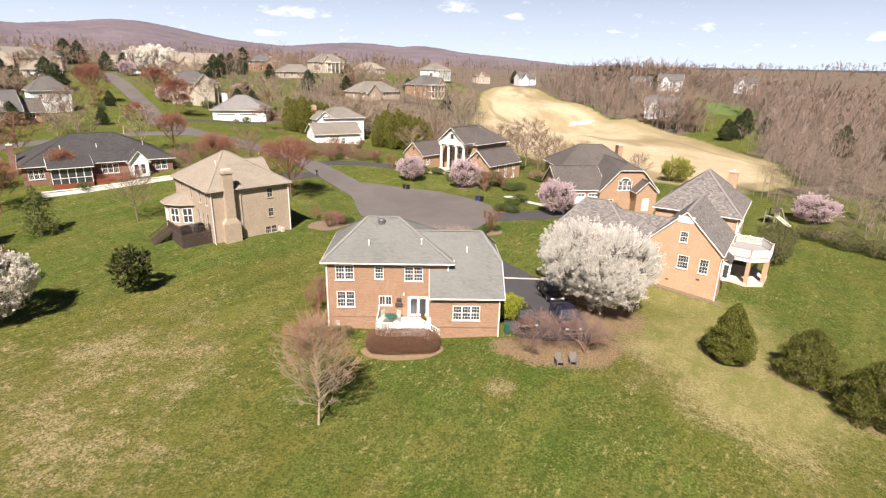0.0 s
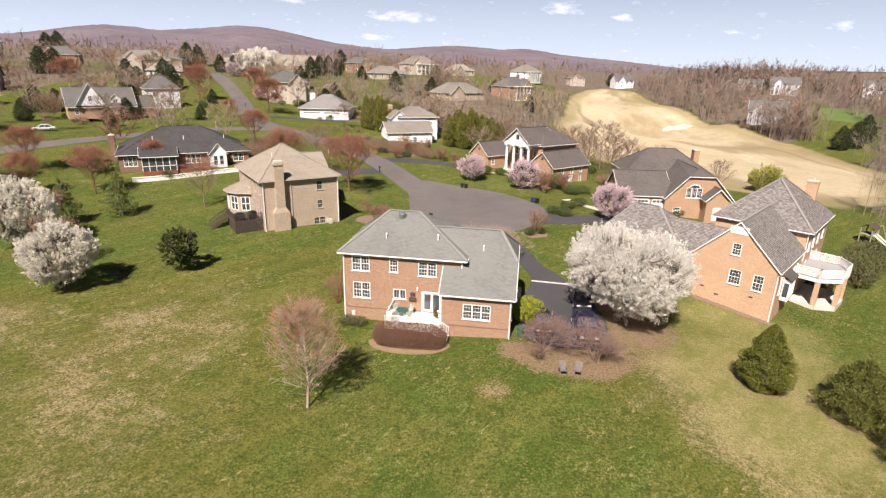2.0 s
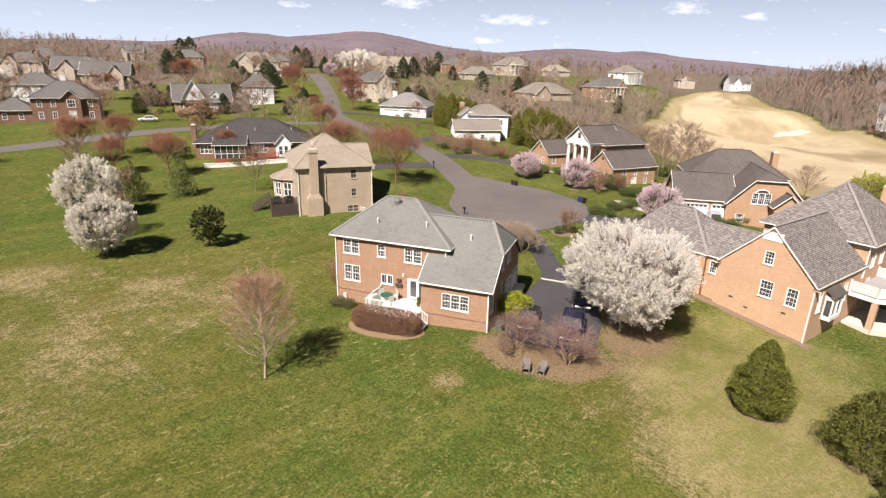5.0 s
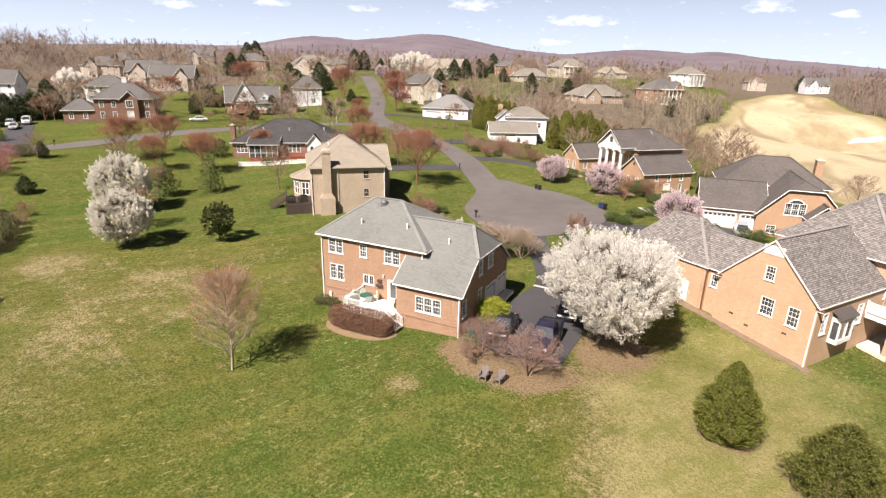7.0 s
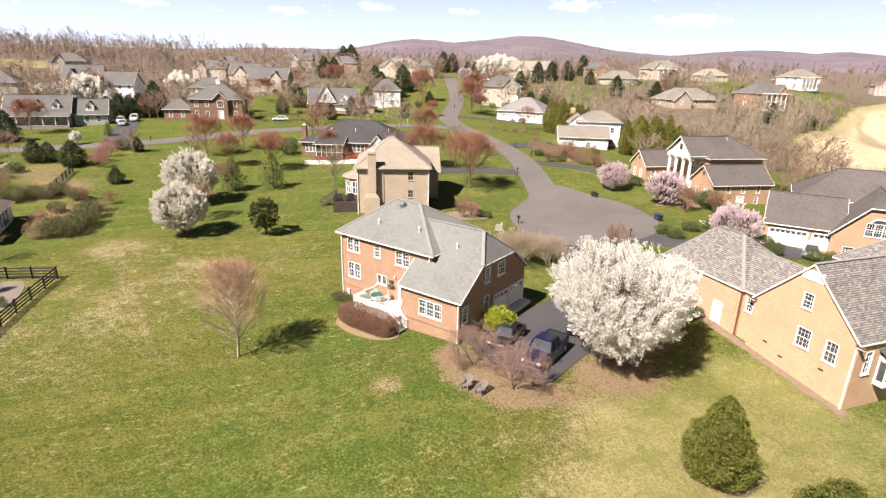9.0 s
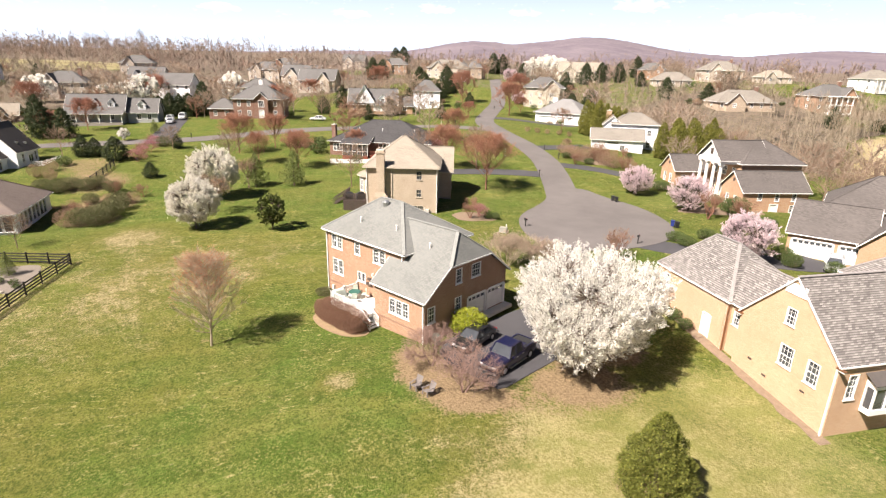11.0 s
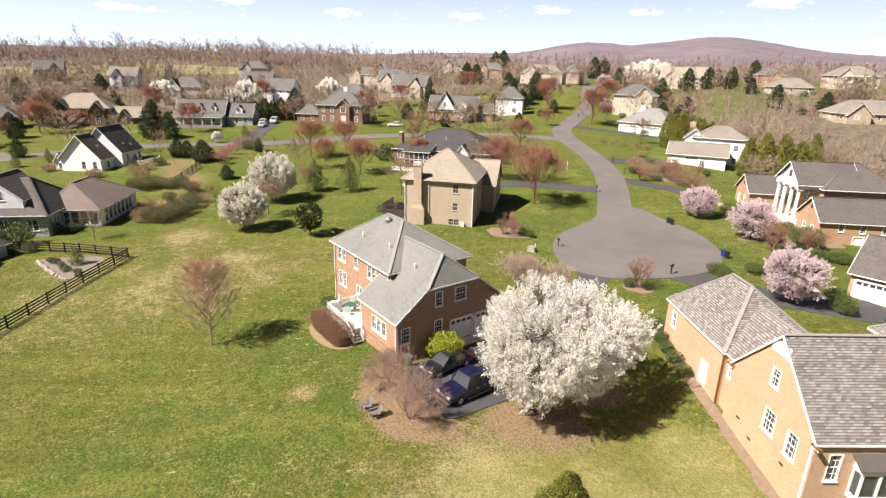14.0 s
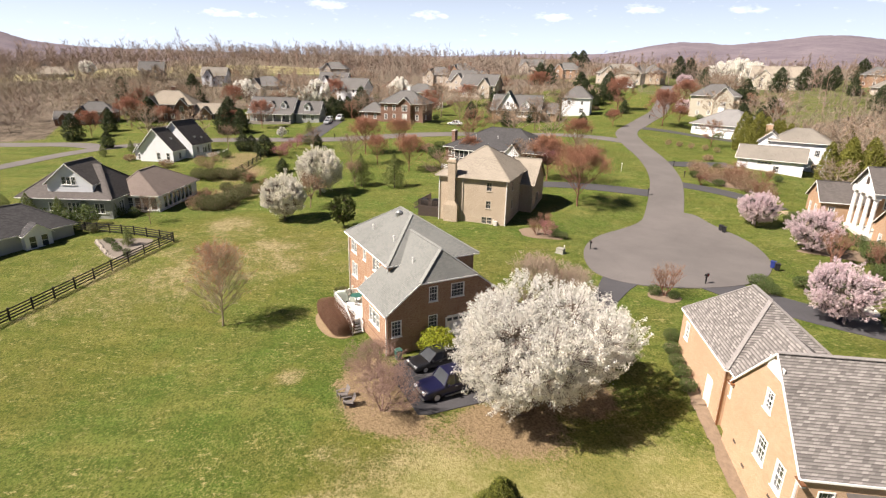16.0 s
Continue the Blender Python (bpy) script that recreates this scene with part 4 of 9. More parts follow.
def put_roof(parent, shape, material, trim=None, label="", caps=True, gutter=0.11, gutters=True):
    top, faces = shape
    bm, rim = slab(top, faces, 0.14)
    ob = part("roof", bm, material, parent, label)
    for p, q in rim if gutters else ():
        part("gutter" if abs(p[2] - q[2]) < 0.1 else "bargeboard", beam(bmesh.new(), (p[0], p[1], p[2] - 0.1), (q[0], q[1], q[2] - 0.1), gutter, 0.12), trim or M["white"], ob)
    if caps:
        seen = {}
        for f in faces:
            for i, j in zip(f, f[1:] + f[:1]):
                seen.setdefault((min(i, j), max(i, j)), []).append(f)
        c = bmesh.new()
        some = False
        for (i, j), fs in seen.items():
            if len(fs) == 2:
                beam(c, Vector(top[i]) + Vector((0, 0, 0.012)), Vector(top[j]) + Vector((0, 0, 0.012)), 0.3, 0.05)
                some = True
        if some:
            part("ridge_cap", c, M[CAPS[material.name]] if material.name in CAPS else material, ob)
        else:
            c.free()
    return ob


def holes_of(openings, face):
    return [(u, z, w, h) for f, u, z, w, h, *_ in openings if f == face]


def block(parent, x0, x1, y0, y1, z0, ze, roof, material, openings=(), roof_material=None, ov=0.4, near=True, gable=None, skip="", trim=None, roof_label="", mid=None, gutters=True):
    """One body of a house. roof: ("hip", xa, ya, xb, yb, z), ("x", z) or ("y", z) for gables, None for none.
    openings: (face, u, z, w, h, kind, *more)."""
    kind = roof[0] if roof else None
    zw = ze if kind != "hip" else ze - 0.02
    mx = (x0 + x1) / 2 if mid is None or kind != "y" else mid
    my = (y0 + y1) / 2 if mid is None or kind != "x" else mid
    for face, at, a, b, m in (("S", y0, x0, x1, mx), ("N", y1, x0, x1, mx), ("W", x0, y0, y1, my), ("E", x1, y0, y1, my)):
        if face in skip:
            continue
        line = [(a, z0), (b, z0), (b, zw), (a, zw)]
        gab = (kind == "y" and face in "SN") or (kind == "x" and face in "EW")
        if face in "EW":
            line = [(a + 0.24, z0), (b - 0.24, z0), (b - 0.24, zw), (a + 0.24, zw)]
        bm = bmesh.new()
        if gab:
            if face in "EW":
                k0, k1 = 0.24 * (roof[1] - zw) / (m - a), 0.24 * (roof[1] - zw) / (b - m)
                line = [(a + 0.24, z0), (b - 0.24, z0), (b - 0.24, zw + k1), (m, roof[1]), (a + 0.24, zw + k0)]
            else:
                line = [(a, z0), (b, z0), (b, zw), (m, roof[1]), (a, zw)]
        if gab and gable is not None:
            wall(bm, face, at, line[:2] + [(line[2][0], zw), (line[0][0], zw)], [h for h in holes_of(openings, face) if h[1] + h[3] < zw])
            part("wall", bm, material, parent)
            bm = bmesh.new()
            wall(bm, face, at, [(line[0][0], zw + 0.004), (line[2][0], zw + 0.004), (m, roof[1])], [h for h in holes_of(openings, face) if h[1] > zw])
            part("gable", bm, gable, parent)
            continue
        if face in "EW" and kind == "y" or face in "SN" and kind == "x" or kind in ("hip", None) or gab:
            wall(bm, face, at, line, holes_of(openings, face))
        part("wall", bm, material, parent)
    for f, u, z, w, h, what, *more in openings:
        at = {"S": y0, "N": y1, "W": x0, "E": x1}[f]
        if what == "window":
            c, r, d = more if more else (3, 4, 1)
            window(parent, f, at, u, z, w, h, c, r, d, trim, near)
        elif what == "door":
            door(parent, f, at, u, z, w, h, *more)
        elif what == "garage":
            garage_door(parent, f, at, u, z, w, h)
    if roof:
        if kind == "hip":
            shape = roof_hip(x0, x1, y0, y1, ze, roof[1:], ov)
        else:
            shape = roof_gable(x0, x1, y0, y1, ze, roof[1], kind, ov, mid)
        put_roof(parent, shape, roof_material, trim, roof_label, gutters=gutters)


def chimney(parent, x, y, z0, z1, w, d, material, name="chimney"):
    bm = boxes(((x - w / 2, y - d / 2, z0), (x + w / 2, y + d / 2, z1 - 0.3)), ((x - w / 2 - 0.06, y - d / 2 - 0.06, z1 - 0.3), (x + w / 2 + 0.06, y + d / 2 + 0.06, z1 - 0.12)))
    ob = part(name, bm, material, parent)
    bm = boxes(((x - w / 2 - 0.03, y - d / 2 - 0.03, z1 - 0.12), (x + w / 2 + 0.03, y + d / 2 + 0.03, z1)))
    tube(bm, (x, y, z1), (x, y, z1 + 0.3), 0.13)
    part("chimney_cap", bm, M["concrete"], ob)
    return ob


def downspout(parent, x, y, z0, z1, material=None):
    bm = boxes(((x - 0.05, y - 0.05, z0 + 0.1), (x + 0.05, y + 0.05, z1)), ((x - 0.05, y - 0.28, z0 + 0.02), (x + 0.05, y + 0.05, z0 + 0.12)))
    part("downspout", bm, material or M["white"], parent)


def vent_pipe(parent, x, y, z, h=0.45):
    bm = tube(bmesh.new(), (x, y, z - 0.2), (x, y, z + h), 0.06)
    tube(bm, (x, y, z + h), (x, y, z + h + 0.1), 0.1, 0.09)
    part("vent_pipe", bm, M["white"], parent)


def railing(parent, p, q, z, height=0.95, gap=0.13, material=None, name="railing"):
    """Posts, rails and balusters between two plan points at height z."""
    material = material or M["white"]
    p, q = Vector((*p, z)), Vector((*q, z))
    n = (q - p).length
    bm = bmesh.new()
    for k in (0.1, height):
        beam(bm, p + Vector((0, 0, k)), q + Vector((0, 0, k)), 0.09, 0.06)
    ob = part(name, bm, material, parent)
    k = max(1, round(n / 1.9))
    for i in range(k + 1):
        c = p.lerp(q, i / k)
        part("post", boxes(((c.x - 0.06, c.y - 0.06, z - 0.12), (c.x + 0.06, c.y + 0.06, z + height + 0.1)), ((c.x - 0.08, c.y - 0.08, z + height + 0.1), (c.x + 0.08, c.y + 0.08, z + height + 0.14))), material, ob)
    k = max(2, round(n / gap))
    me = None
    for i in range(1, k):
        c = p.lerp(q, i / k)
        if me is None:
            b = part("baluster", boxes(((-0.022, -0.022, 0.1), (0.022, 0.022, height))), material, ob)
            me = b.data
        else:
            b = new("baluster", me)
            b.parent = ob
        b.location = c
    return ob


HOUSES = []


def house_at(name, x, y, rz, label, z=None):
    HOUSES.append((x + 7 * math.cos(radians(rz)) - 6 * math.sin(radians(rz)), y + 7 * math.sin(radians(rz)) + 6 * math.cos(radians(rz))))
    return thing(name, pose(x, y, 0 if z is None else z, 0, 0, rz), label, "house")


def main_house():
    h = house_at("brick_house", -11.0, 46.9, 2, "two-storey red brick house with grey shingle roof and white deck")
    w = "window"
    block(h, 0, 11.7, 0, 9.0, 0.6, 8.72, ("hip", 3.6, 4.6, 6.6, 4.6, 11.86), M["brick"],
          [("S", 0.94, 6.85, 1.7, 1.45, w, 3, 4, 2), ("S", 4.63, 6.95, 0.8, 1.25, w, 3, 4, 1), ("S", 7.44, 6.78, 1.7, 1.4, w, 3, 4, 2), ("S", 0.99, 4.05, 1.68, 1.62, w, 3, 4, 2),
           ("S", 5.0, 4.25, 1.2, 0.98, w, 2, 1, 2), ("S", 7.8, 3.1, 1.9, 2.05, "door", 2, M["white"], True), ("W", 2.2, 6.8, 1.0, 1.4, w), ("W", 6.2, 6.8, 1.0, 1.4, w), ("W", 2.2, 4.0, 1.0, 1.5, w), ("W", 6.2, 4.0, 1.0, 1.5, w)],
          M["roof_grey"], 0.38)
    # garage wing: gable with a clipped hip end towards +x
    x0, x1, y0, y1, ze, zr, my = 10.0, 16.4, -2.1, 9.3, 6.3, 10.7, 3.6
    s0 = (zr - 6.06) / (my + 2.45)
    zs = 8.5
    ys0, ys1 = my - (zr - zs) / s0, my + (zr - zs) / s0
    top = [(9.8, -2.45, 6.06), (16.72, -2.45, 6.06), (16.72, ys0, zs), (14.9, my, zr), (8.3, my, zr), (9.8, 2.2, zr - (my - 2.2) * s0), (16.72, ys1, zs), (16.72, 9.65, 6.06), (9.8, 9.65, 6.06), (9.8, 5.0, zr - (5.0 - my) * s0)]
    top = [(a, b, c + 0.06) for a, b, c in top]
    put_roof(h, (top, [(0, 1, 2, 3, 4, 5), (2, 6, 3), (6, 7, 8, 9, 4, 3)]), M["roof_grey"])
    op = [("E", 1.78, 6.55, 0.82, 1.4, w), ("E", 3.95, 6.6, 1.3, 1.3, w, 4, 4, 1), ("E", -1.75, 3.85, 0.9, 1.5, w), ("E", 1.75, 3.9, 0.88, 1.35, w), ("E", 3.55, 2.62, 2.6, 2.12, "garage"), ("E", 6.5, 2.62, 2.6, 2.12, "garage")]
    bm = bmesh.new()
    wall(bm, "E", x1, [(y0, 0.8), (y1, 0.8), (y1, ze), (ys1 - 0.1, zs - 0.1), (ys0 + 0.1, zs - 0.1), (y0, ze)], holes_of(op, "E"))
    part("wall", bm, M["brick"], h)
    for f, u, z, ww, hh, what, *more in op:
        if what == w:
            window(h, f, x1, u, z, ww, hh, *(more or (3, 4, 1)))
        else:
            garage_door(h, f, x1, u, z, ww, hh)
    bm = bmesh.new()
    wall(bm, "S", y0, [(x0, 0.8), (x1 - 0.24, 0.8), (x1 - 0.24, 6.0), (x0, 6.0)], [(12.0, 3.75, 2.5, 1.45)])
    part("wall", bm, M["brick"], h)
    window(h, "S", y0, 12.0, 3.75, 2.5, 1.45, 3, 4, 3)
    bm = bmesh.new()
    wall(bm, "N", y1, [(x0, 0.8), (x1 - 0.24, 0.8), (x1 - 0.24, 6.0), (x0, 6.0)], [])
    wall(bm, "W", x0, [(y0 + 0.24, 0.8), (0.2, 0.8), (0.2, 7.4), (y0 + 0.24, 5.9)], [])
    wall(bm, "W", x0, [(8.8, 0.8), (y1 - 0.24, 0.8), (y1 - 0.24, 6.2), (8.8, 6.6)], [])
    part("wall", bm, M["brick"], h)
    for sx, sy, z0, z1 in ((0.12, -0.08, 1.0, 8.6), (16.3, -2.2, 1.9, 6.1), (11.55, -0.1, 7.3, 8.6)):
        downspout(h, sx, sy, z0, z1)
    for vx, vy in ((4.0, 1.4), (9.0, 1.6), (13.4, 1.6)):
        zz = 8.72 + (vy + 0.38) * 0.63 if vx < 10 else 6.1 + (vy + 2.45) * s0
        vent_pipe(h, vx, vy, zz)
    bm = tube(bmesh.new(), (5.0, 3.9, 11.2), (5.0, 3.9, 11.66), 0.34, 0.34, 16)
    tube(bm, (5.0, 3.9, 11.66), (5.0, 3.9, 11.84), 0.42, 0.2, 16)
    part("attic_fan", bm, M["metal"], h)
    part("brick_band", boxes(((0.02, -0.03, 2.98), (9.98, -0.002, 3.06))), M["brick_dark"], h)
    part("brick_band", boxes(((10.02, -2.13, 2.98), (16.38, -2.102, 3.06))), M["brick_dark"], h)
    part("meter_box", boxes(((0.8, -0.16, 2.0), (1.15, -0.002, 2.6)), ((0.9, -0.1, 1.4), (1.0, -0.02, 2.0))), M["concrete"], h)
    part("porch_lamp", boxes(((7.3, -0.16, 5.3), (7.42, -0.002, 5.6))), M["white"], h)
    part("wall_lantern", boxes(((9.9, -0.16, 4.7), (10.02 - 0.06, -0.002, 5.0))), M["copper"], h)
    part("garage_apron", boxes(((16.42, 3.2, 2.3), (17.3, 9.4, 2.62))), M["concrete"], h)
    # deck
    d = thing("deck", pose(-11.0, 46.9, 0, 0, 0, 2), "white painted deck with railing and a stair", "deck")
    zf = 3.05
    part("deck_floor", boxes(((4.9, -3.4, zf - 0.1), (10.0 - 0.02, -0.02, zf))), M["white"], d)
    part("deck_skirt", boxes(((4.95, -3.38, zf - 0.38), (9.9, -3.3, zf - 0.1)), ((4.95, -3.3, zf - 0.38), (5.03, -0.02, zf - 0.1)), ((9.85, -3.3, zf - 0.38), (9.93, -2.3, zf - 0.1))), M["white"], d)
    for px in (5.1, 7.4, 9.7):
        part("deck_post", boxes(((px - 0.08, -3.3, 1.0), (px + 0.08, -3.14, zf - 0.1))), M["grey_wood"], d)
    railing(d, (5.0, -3.3), (9.0, -3.3), zf)
    railing(d, (5.0, -0.15), (5.0, -3.3), zf)
    for i in range(6):
        part("stair_tread", boxes(((9.05 + i * 0.28, -3.35, zf - 0.17 * (i + 1) - 0.05), (9.37 + i * 0.28, -2.35, zf - 0.17 * (i + 1)))), M["white"], d)
    bm = bmesh.new()
    for yy in (-3.36, -2.34):
        beam(bm, (8.95, yy, zf - 0.1), (10.75, yy, 1.95), 0.06, 0.26)
        beam(bm, (9.0, yy, zf + 0.95), (10.8, yy, 2.85), 0.08, 0.07)
        for i in range(12):
            t = i / 11
            xx = 9.0 + 1.75 * t
            zz = zf - 0.1 - 1.1 * t
            box(bm, (xx - 0.022, yy - 0.022, zz), (xx + 0.022, yy + 0.022, zz + 1.05))
    part("stair_rail", bm, M["white"], d)


def gable_house():
    h = house_at("orange_brick_house", 24.6, 63.0, -33, "large orange brick house with variegated shingle roof and rear deck")
    w, br, rf = "window", M["brick_orange"], M["roof_mixed"]
    block(h, 0, 9, 0, 11.5, 0.0, 6.35, ("y", 10.85), br,
          [("S", 4.12, 7.2, 0.86, 1.3, w, 3, 4, 1), ("S", 4.28, 3.95, 1.2, 1.65, w, 4, 4, 1), ("S", 6.7, 3.8, 0.98, 1.75, w, 3, 4, 1), ("E", 1.0, 3.6, 0.8, 1.9, w), ("E", 6.8, 3.4, 0.95, 1.9, w)], rf, 0.14)
    part("gable_peak_board", boxes(((3.6, -0.06, 9.55), (5.4, -0.002, 10.35))), M["white"], h)
    for gx in (-0.3, 9.0):
        part("eave_return", boxes(((gx - 0.1, -0.2, 6.0), (gx + 0.5, 0.0, 6.12))), M["white"], h)
        part("eave_return_roof", boxes(((gx - 0.15, -0.25, 6.12), (gx + 0.55, 0.0, 6.2))), M["copper"], h)
    block(h, -11.5, -1.45, 0.1, 8.2, 0.4, 6.45, ("hip", -8.9, 4.1, -5.9, 4.1, 10.0), br,
          [("S", -10.4, 4.3, 0.9, 1.5, w), ("S", -4.3, 2.1, 1.05, 2.15, "door", 1)], rf, 0.16)
    block(h, -1.43, 3.62, 0.42, 7.8, 0.4, 6.38, None, br, [("S", -1.1, 4.5, 0.75, 1.3, w)])
    put_roof(h, ([(-1.6, 0.22, 6.42), (3.58, 0.22, 6.42), (3.58, 4.1, 8.95), (-4.6, 4.1, 8.95), (3.58, 8.0, 6.42), (-1.6, 8.0, 6.42)], [(0, 1, 2, 3), (3, 2, 4, 5)]), rf)
    block(h, -1.2, 9.1, 11.3, 23.6, 0.0, 8.55, ("hip", 3.9, 17.0, 3.9, 18.2, 13.4), br,
          [("E", 12.3, 5.9, 1.0, 1.5, w), ("E", 14.7, 5.9, 1.0, 1.5, w), ("E", 17.4, 5.9, 1.0, 1.5, w), ("E", 20.4, 5.9, 1.0, 1.5, w), ("E", 12.3, 2.7, 1.0, 2.0, w), ("E", 15.0, 1.9, 1.9, 2.3, "door", 2, M["white"], True), ("E", 18.6, 2.7, 1.0, 2.0, w)], rf, 0.45)
    chimney(h, 6.7, 21.6, 9.0, 13.0, 1.3, 0.8, br)
    for x, y, z0, z1, m in ((8.9, -0.08, 0.6, 6.1, M["white"]), (-1.45, 0.1, 1.5, 6.3, M["copper"]), (-1.7, 0.15, 1.5, 6.3, M["white"]), (9.05, 11.2, 5.0, 8.4, M["white"])):
        downspout(h, x, y, z0, z1, m)
    for vx, vz in ((1.6, 2.8), (3.2, 2.2), (6.6, 2.9)):
        part("crawl_vent", boxes(((vx, -0.03, vz), (vx + 0.4, -0.002, vz + 0.16))), M["dark_wood"], h)
    part("door_step", boxes(((-4.6, -0.9, 1.2), (-3.0, 0.24, 1.95))), M["concrete"], h)
    # bay window on the side wall
    bay = part("bay_window", boxes(((9.0, 2.6, 2.6), (9.75, 4.9, 3.0))), M["white"], h)
    part("bay_head", boxes(((9.0, 2.6, 4.6), (9.75, 4.9, 5.0))), M["white"], bay)
    part("bay_back", boxes(((9.0, 2.6, 3.0), (9.1, 4.9, 4.6))), M["white"], bay)
    for yy in (2.6, 3.7, 4.78):
        part("mullion", boxes(((9.62, yy, 3.0), (9.75, yy + 0.12, 4.6))), M["white"], bay)
    part("pane", boxes(((9.6, 2.75, 3.0), (9.66, 4.75, 4.6)), ((9.15, 2.64, 3.0), (9.6, 2.7, 4.6)), ((9.15, 4.8, 3.0), (9.6, 4.86, 4.6))), M["glass"], bay)
    bm, _ = slab([(9.0, 2.3, 5.6), (9.0, 5.2, 5.6), (9.9, 5.2, 5.02), (9.9, 2.3, 5.02)], [(0, 3, 2, 1)], 0.06)
    part("bay_roof", bm, M["lead"], bay)
    # raised rear deck on brick piers
    d = thing("raised_deck", pose(24.6, 63.0, 0, 0, 0, -33), "white raised deck on brick piers with grey floor", "deck")
    zf = 4.35
    ring = [(9.1, 8.2), (11.5, 7.9), (13.4, 9.6), (13.6, 13.0), (12.2, 15.2), (9.1, 15.4)]
    top = [(x, y, zf) for x, y in ring]
    bm, _ = slab(top, [tuple(range(6))], 0.12)
    part("deck_floor", bm, M["deck_grey"], d)
    bm = bmesh.new()
    for p, q in zip(ring, ring[1:]):
        beam(bm, (*p, zf - 0.3), (*q, zf - 0.3), 0.1, 0.4)
    part("deck_fascia", bm, M["white"], d)
    for p, q in zip(ring, ring[1:]):
        railing(d, p, q, zf, 1.0, 0.085)
    for px, py in ((11.4, 8.2), (13.2, 9.8), (13.3, 12.8), (12.0, 14.9)):
        part("pier", boxes(((px - 0.25, py - 0.25, 0.2), (px + 0.25, py + 0.25, zf - 0.5))), br, d)
    bm, _ = slab([(x, y, 1.05) for x, y in ring], [tuple(range(6))], 0.9)
    part("patio_slab", bm, M["concrete"], d)


def tan_house():
    h = house_at("tan_brick_house", -30.1, 66.9, 43, "tan brick three-level house with hip roof and tall chimney")
    w, br = "window", M["brick_tan"]
    block(h, 0, 10.9, 0, 13.5, 2.2, 10.5, ("hip", 5.0, 7.4, 5.4, 7.4, 14.4), br,
          [("S", 7.7, 8.6, 0.85, 1.3, w, 2, 2, 1), ("S", 7.7, 5.9, 0.8, 1.2, w, 2, 2, 1), ("S", 7.1, 3.5, 1.7, 1.05, w, 3, 2, 2),
           ("W", 0.9, 8.3, 0.9, 1.5, w, 2, 2, 1), ("W", 3.2, 8.3, 0.9, 1.5, w, 2, 2, 1), ("W", 6.6, 8.3, 0.9, 1.5, w, 2, 2, 1), ("W", 10.4, 8.3, 0.9, 1.5, w, 2, 2, 1), ("W", 1.0, 4.9, 1.0, 2.3, w, 2, 3, 1), ("W", 2.7, 4.9, 1.0, 2.3, w, 2, 3, 1), ("W", 4.3, 4.9, 1.0, 2.3, w, 2, 3, 1),
           ("E", 3.0, 8.3, 0.9, 1.5, w, 2, 2, 1), ("E", 3.0, 5.4, 0.9, 1.5, w, 2, 2, 1)], M["roof_tan"], 0.45, trim=M["stucco"])
    block(h, 9.0, 13.0, 8.5, 17.5, 2.2, 8.6, ("x", 12.0), br, [("E", 11.5, 5.0, 1.8, 1.6, w, 3, 2, 2)], M["roof_tan"], 0.3, trim=M["stucco"])
    # chimney stack on the south wall, stepped
    x0 = 1.2
    bm = boxes(((x0, -0.9, 2.0), (x0 + 2.2, -0.002, 6.0)), ((x0 + 0.5, -0.75, 6.7), (x0 + 1.7, -0.002, 13.0)), ((x0 + 0.35, -0.85, 12.6), (x0 + 1.85, 0.12, 12.85)))
    top = [(x0, -0.9, 6.0), (x0 + 2.2, -0.9, 6.0), (x0 + 2.2, 0, 6.0), (x0, 0, 6.0), (x0 + 0.5, -0.75, 6.7), (x0 + 1.7, -0.75, 6.7), (x0 + 1.7, 0, 6.7), (x0 + 0.5, 0, 6.7)]
    vs = [bm.verts.new(p) for p in top]
    for i in range(4):
        bm.faces.new((vs[i], vs[(i + 1) % 4], vs[4 + (i + 1) % 4], vs[4 + i]))
    c = part("chimney", bm, br, h)
    part("chimney_cap", boxes(((x0 + 0.55, -0.7, 13.0), (x0 + 1.65, -0.05, 13.2))), M["concrete"], c)
    downspout(h, x0 + 2.75, -0.08, 3.2, 10.4, M["stucco"])
    # bay room
    bx = [(-0.0, 6.6), (-1.6, 7.4), (-2.6, 9.0), (-2.6, 10.8), (-1.6, 12.4), (0.0, 13.2)]
    for p, q in zip(bx, bx[1:]):
        n = (Vector(q) - Vector(p)).length
        a = math.atan2(q[1] - p[1], q[0] - p[0])
        bm = bmesh.new()
        m = Matrix.Translation((*p, 0)) @ Matrix.Rotation(a, 4, "Z")
        box(bm, (0, -0.2, 2.4), (n, 0, 4.9), m)
        box(bm, (0, -0.2, 7.0), (n, 0, 7.6), m)
        box(bm, (0, -0.2, 4.9), (0.25, 0, 7.0), m)
        box(bm, (n - 0.25, -0.2, 4.9), (n, 0, 7.0), m)
        part("bay_wall", bm, br, h)
        f = bmesh.new()
        for u in (0.25, n / 2 - 0.05, n - 0.35):
            box(f, (u, -0.16, 4.9), (u + 0.1, 0.03, 7.0), m)
        for z in (4.9, 5.9, 6.9):
            box(f, (0.25, -0.16, z), (n - 0.25, 0.03, z + 0.1), m)
        wo = part("window", f, M["white"], h)
        g = bmesh.new()
        box(g, (0.25, -0.14, 4.9), (n - 0.25, -0.08, 7.0), m)
        part("pane", g, M["glass"], wo)
    top = [(x * 1.16 - 0.0, 9.9 + (y - 9.9) * 1.1, 7.6) for x, y in bx] + [(0.1, 9.9, 9.0)]
    put_roof(h, (top, [(i + 1, i, 6) for i in range(5)]), M["roof_tan"], M["stucco"])
    for x, y, z0, z1 in ((0.1, -0.1, 3.3, 10.4), (10.85, -0.08, 3.2, 10.4)):
        downspout(h, x, y, z0, z1)
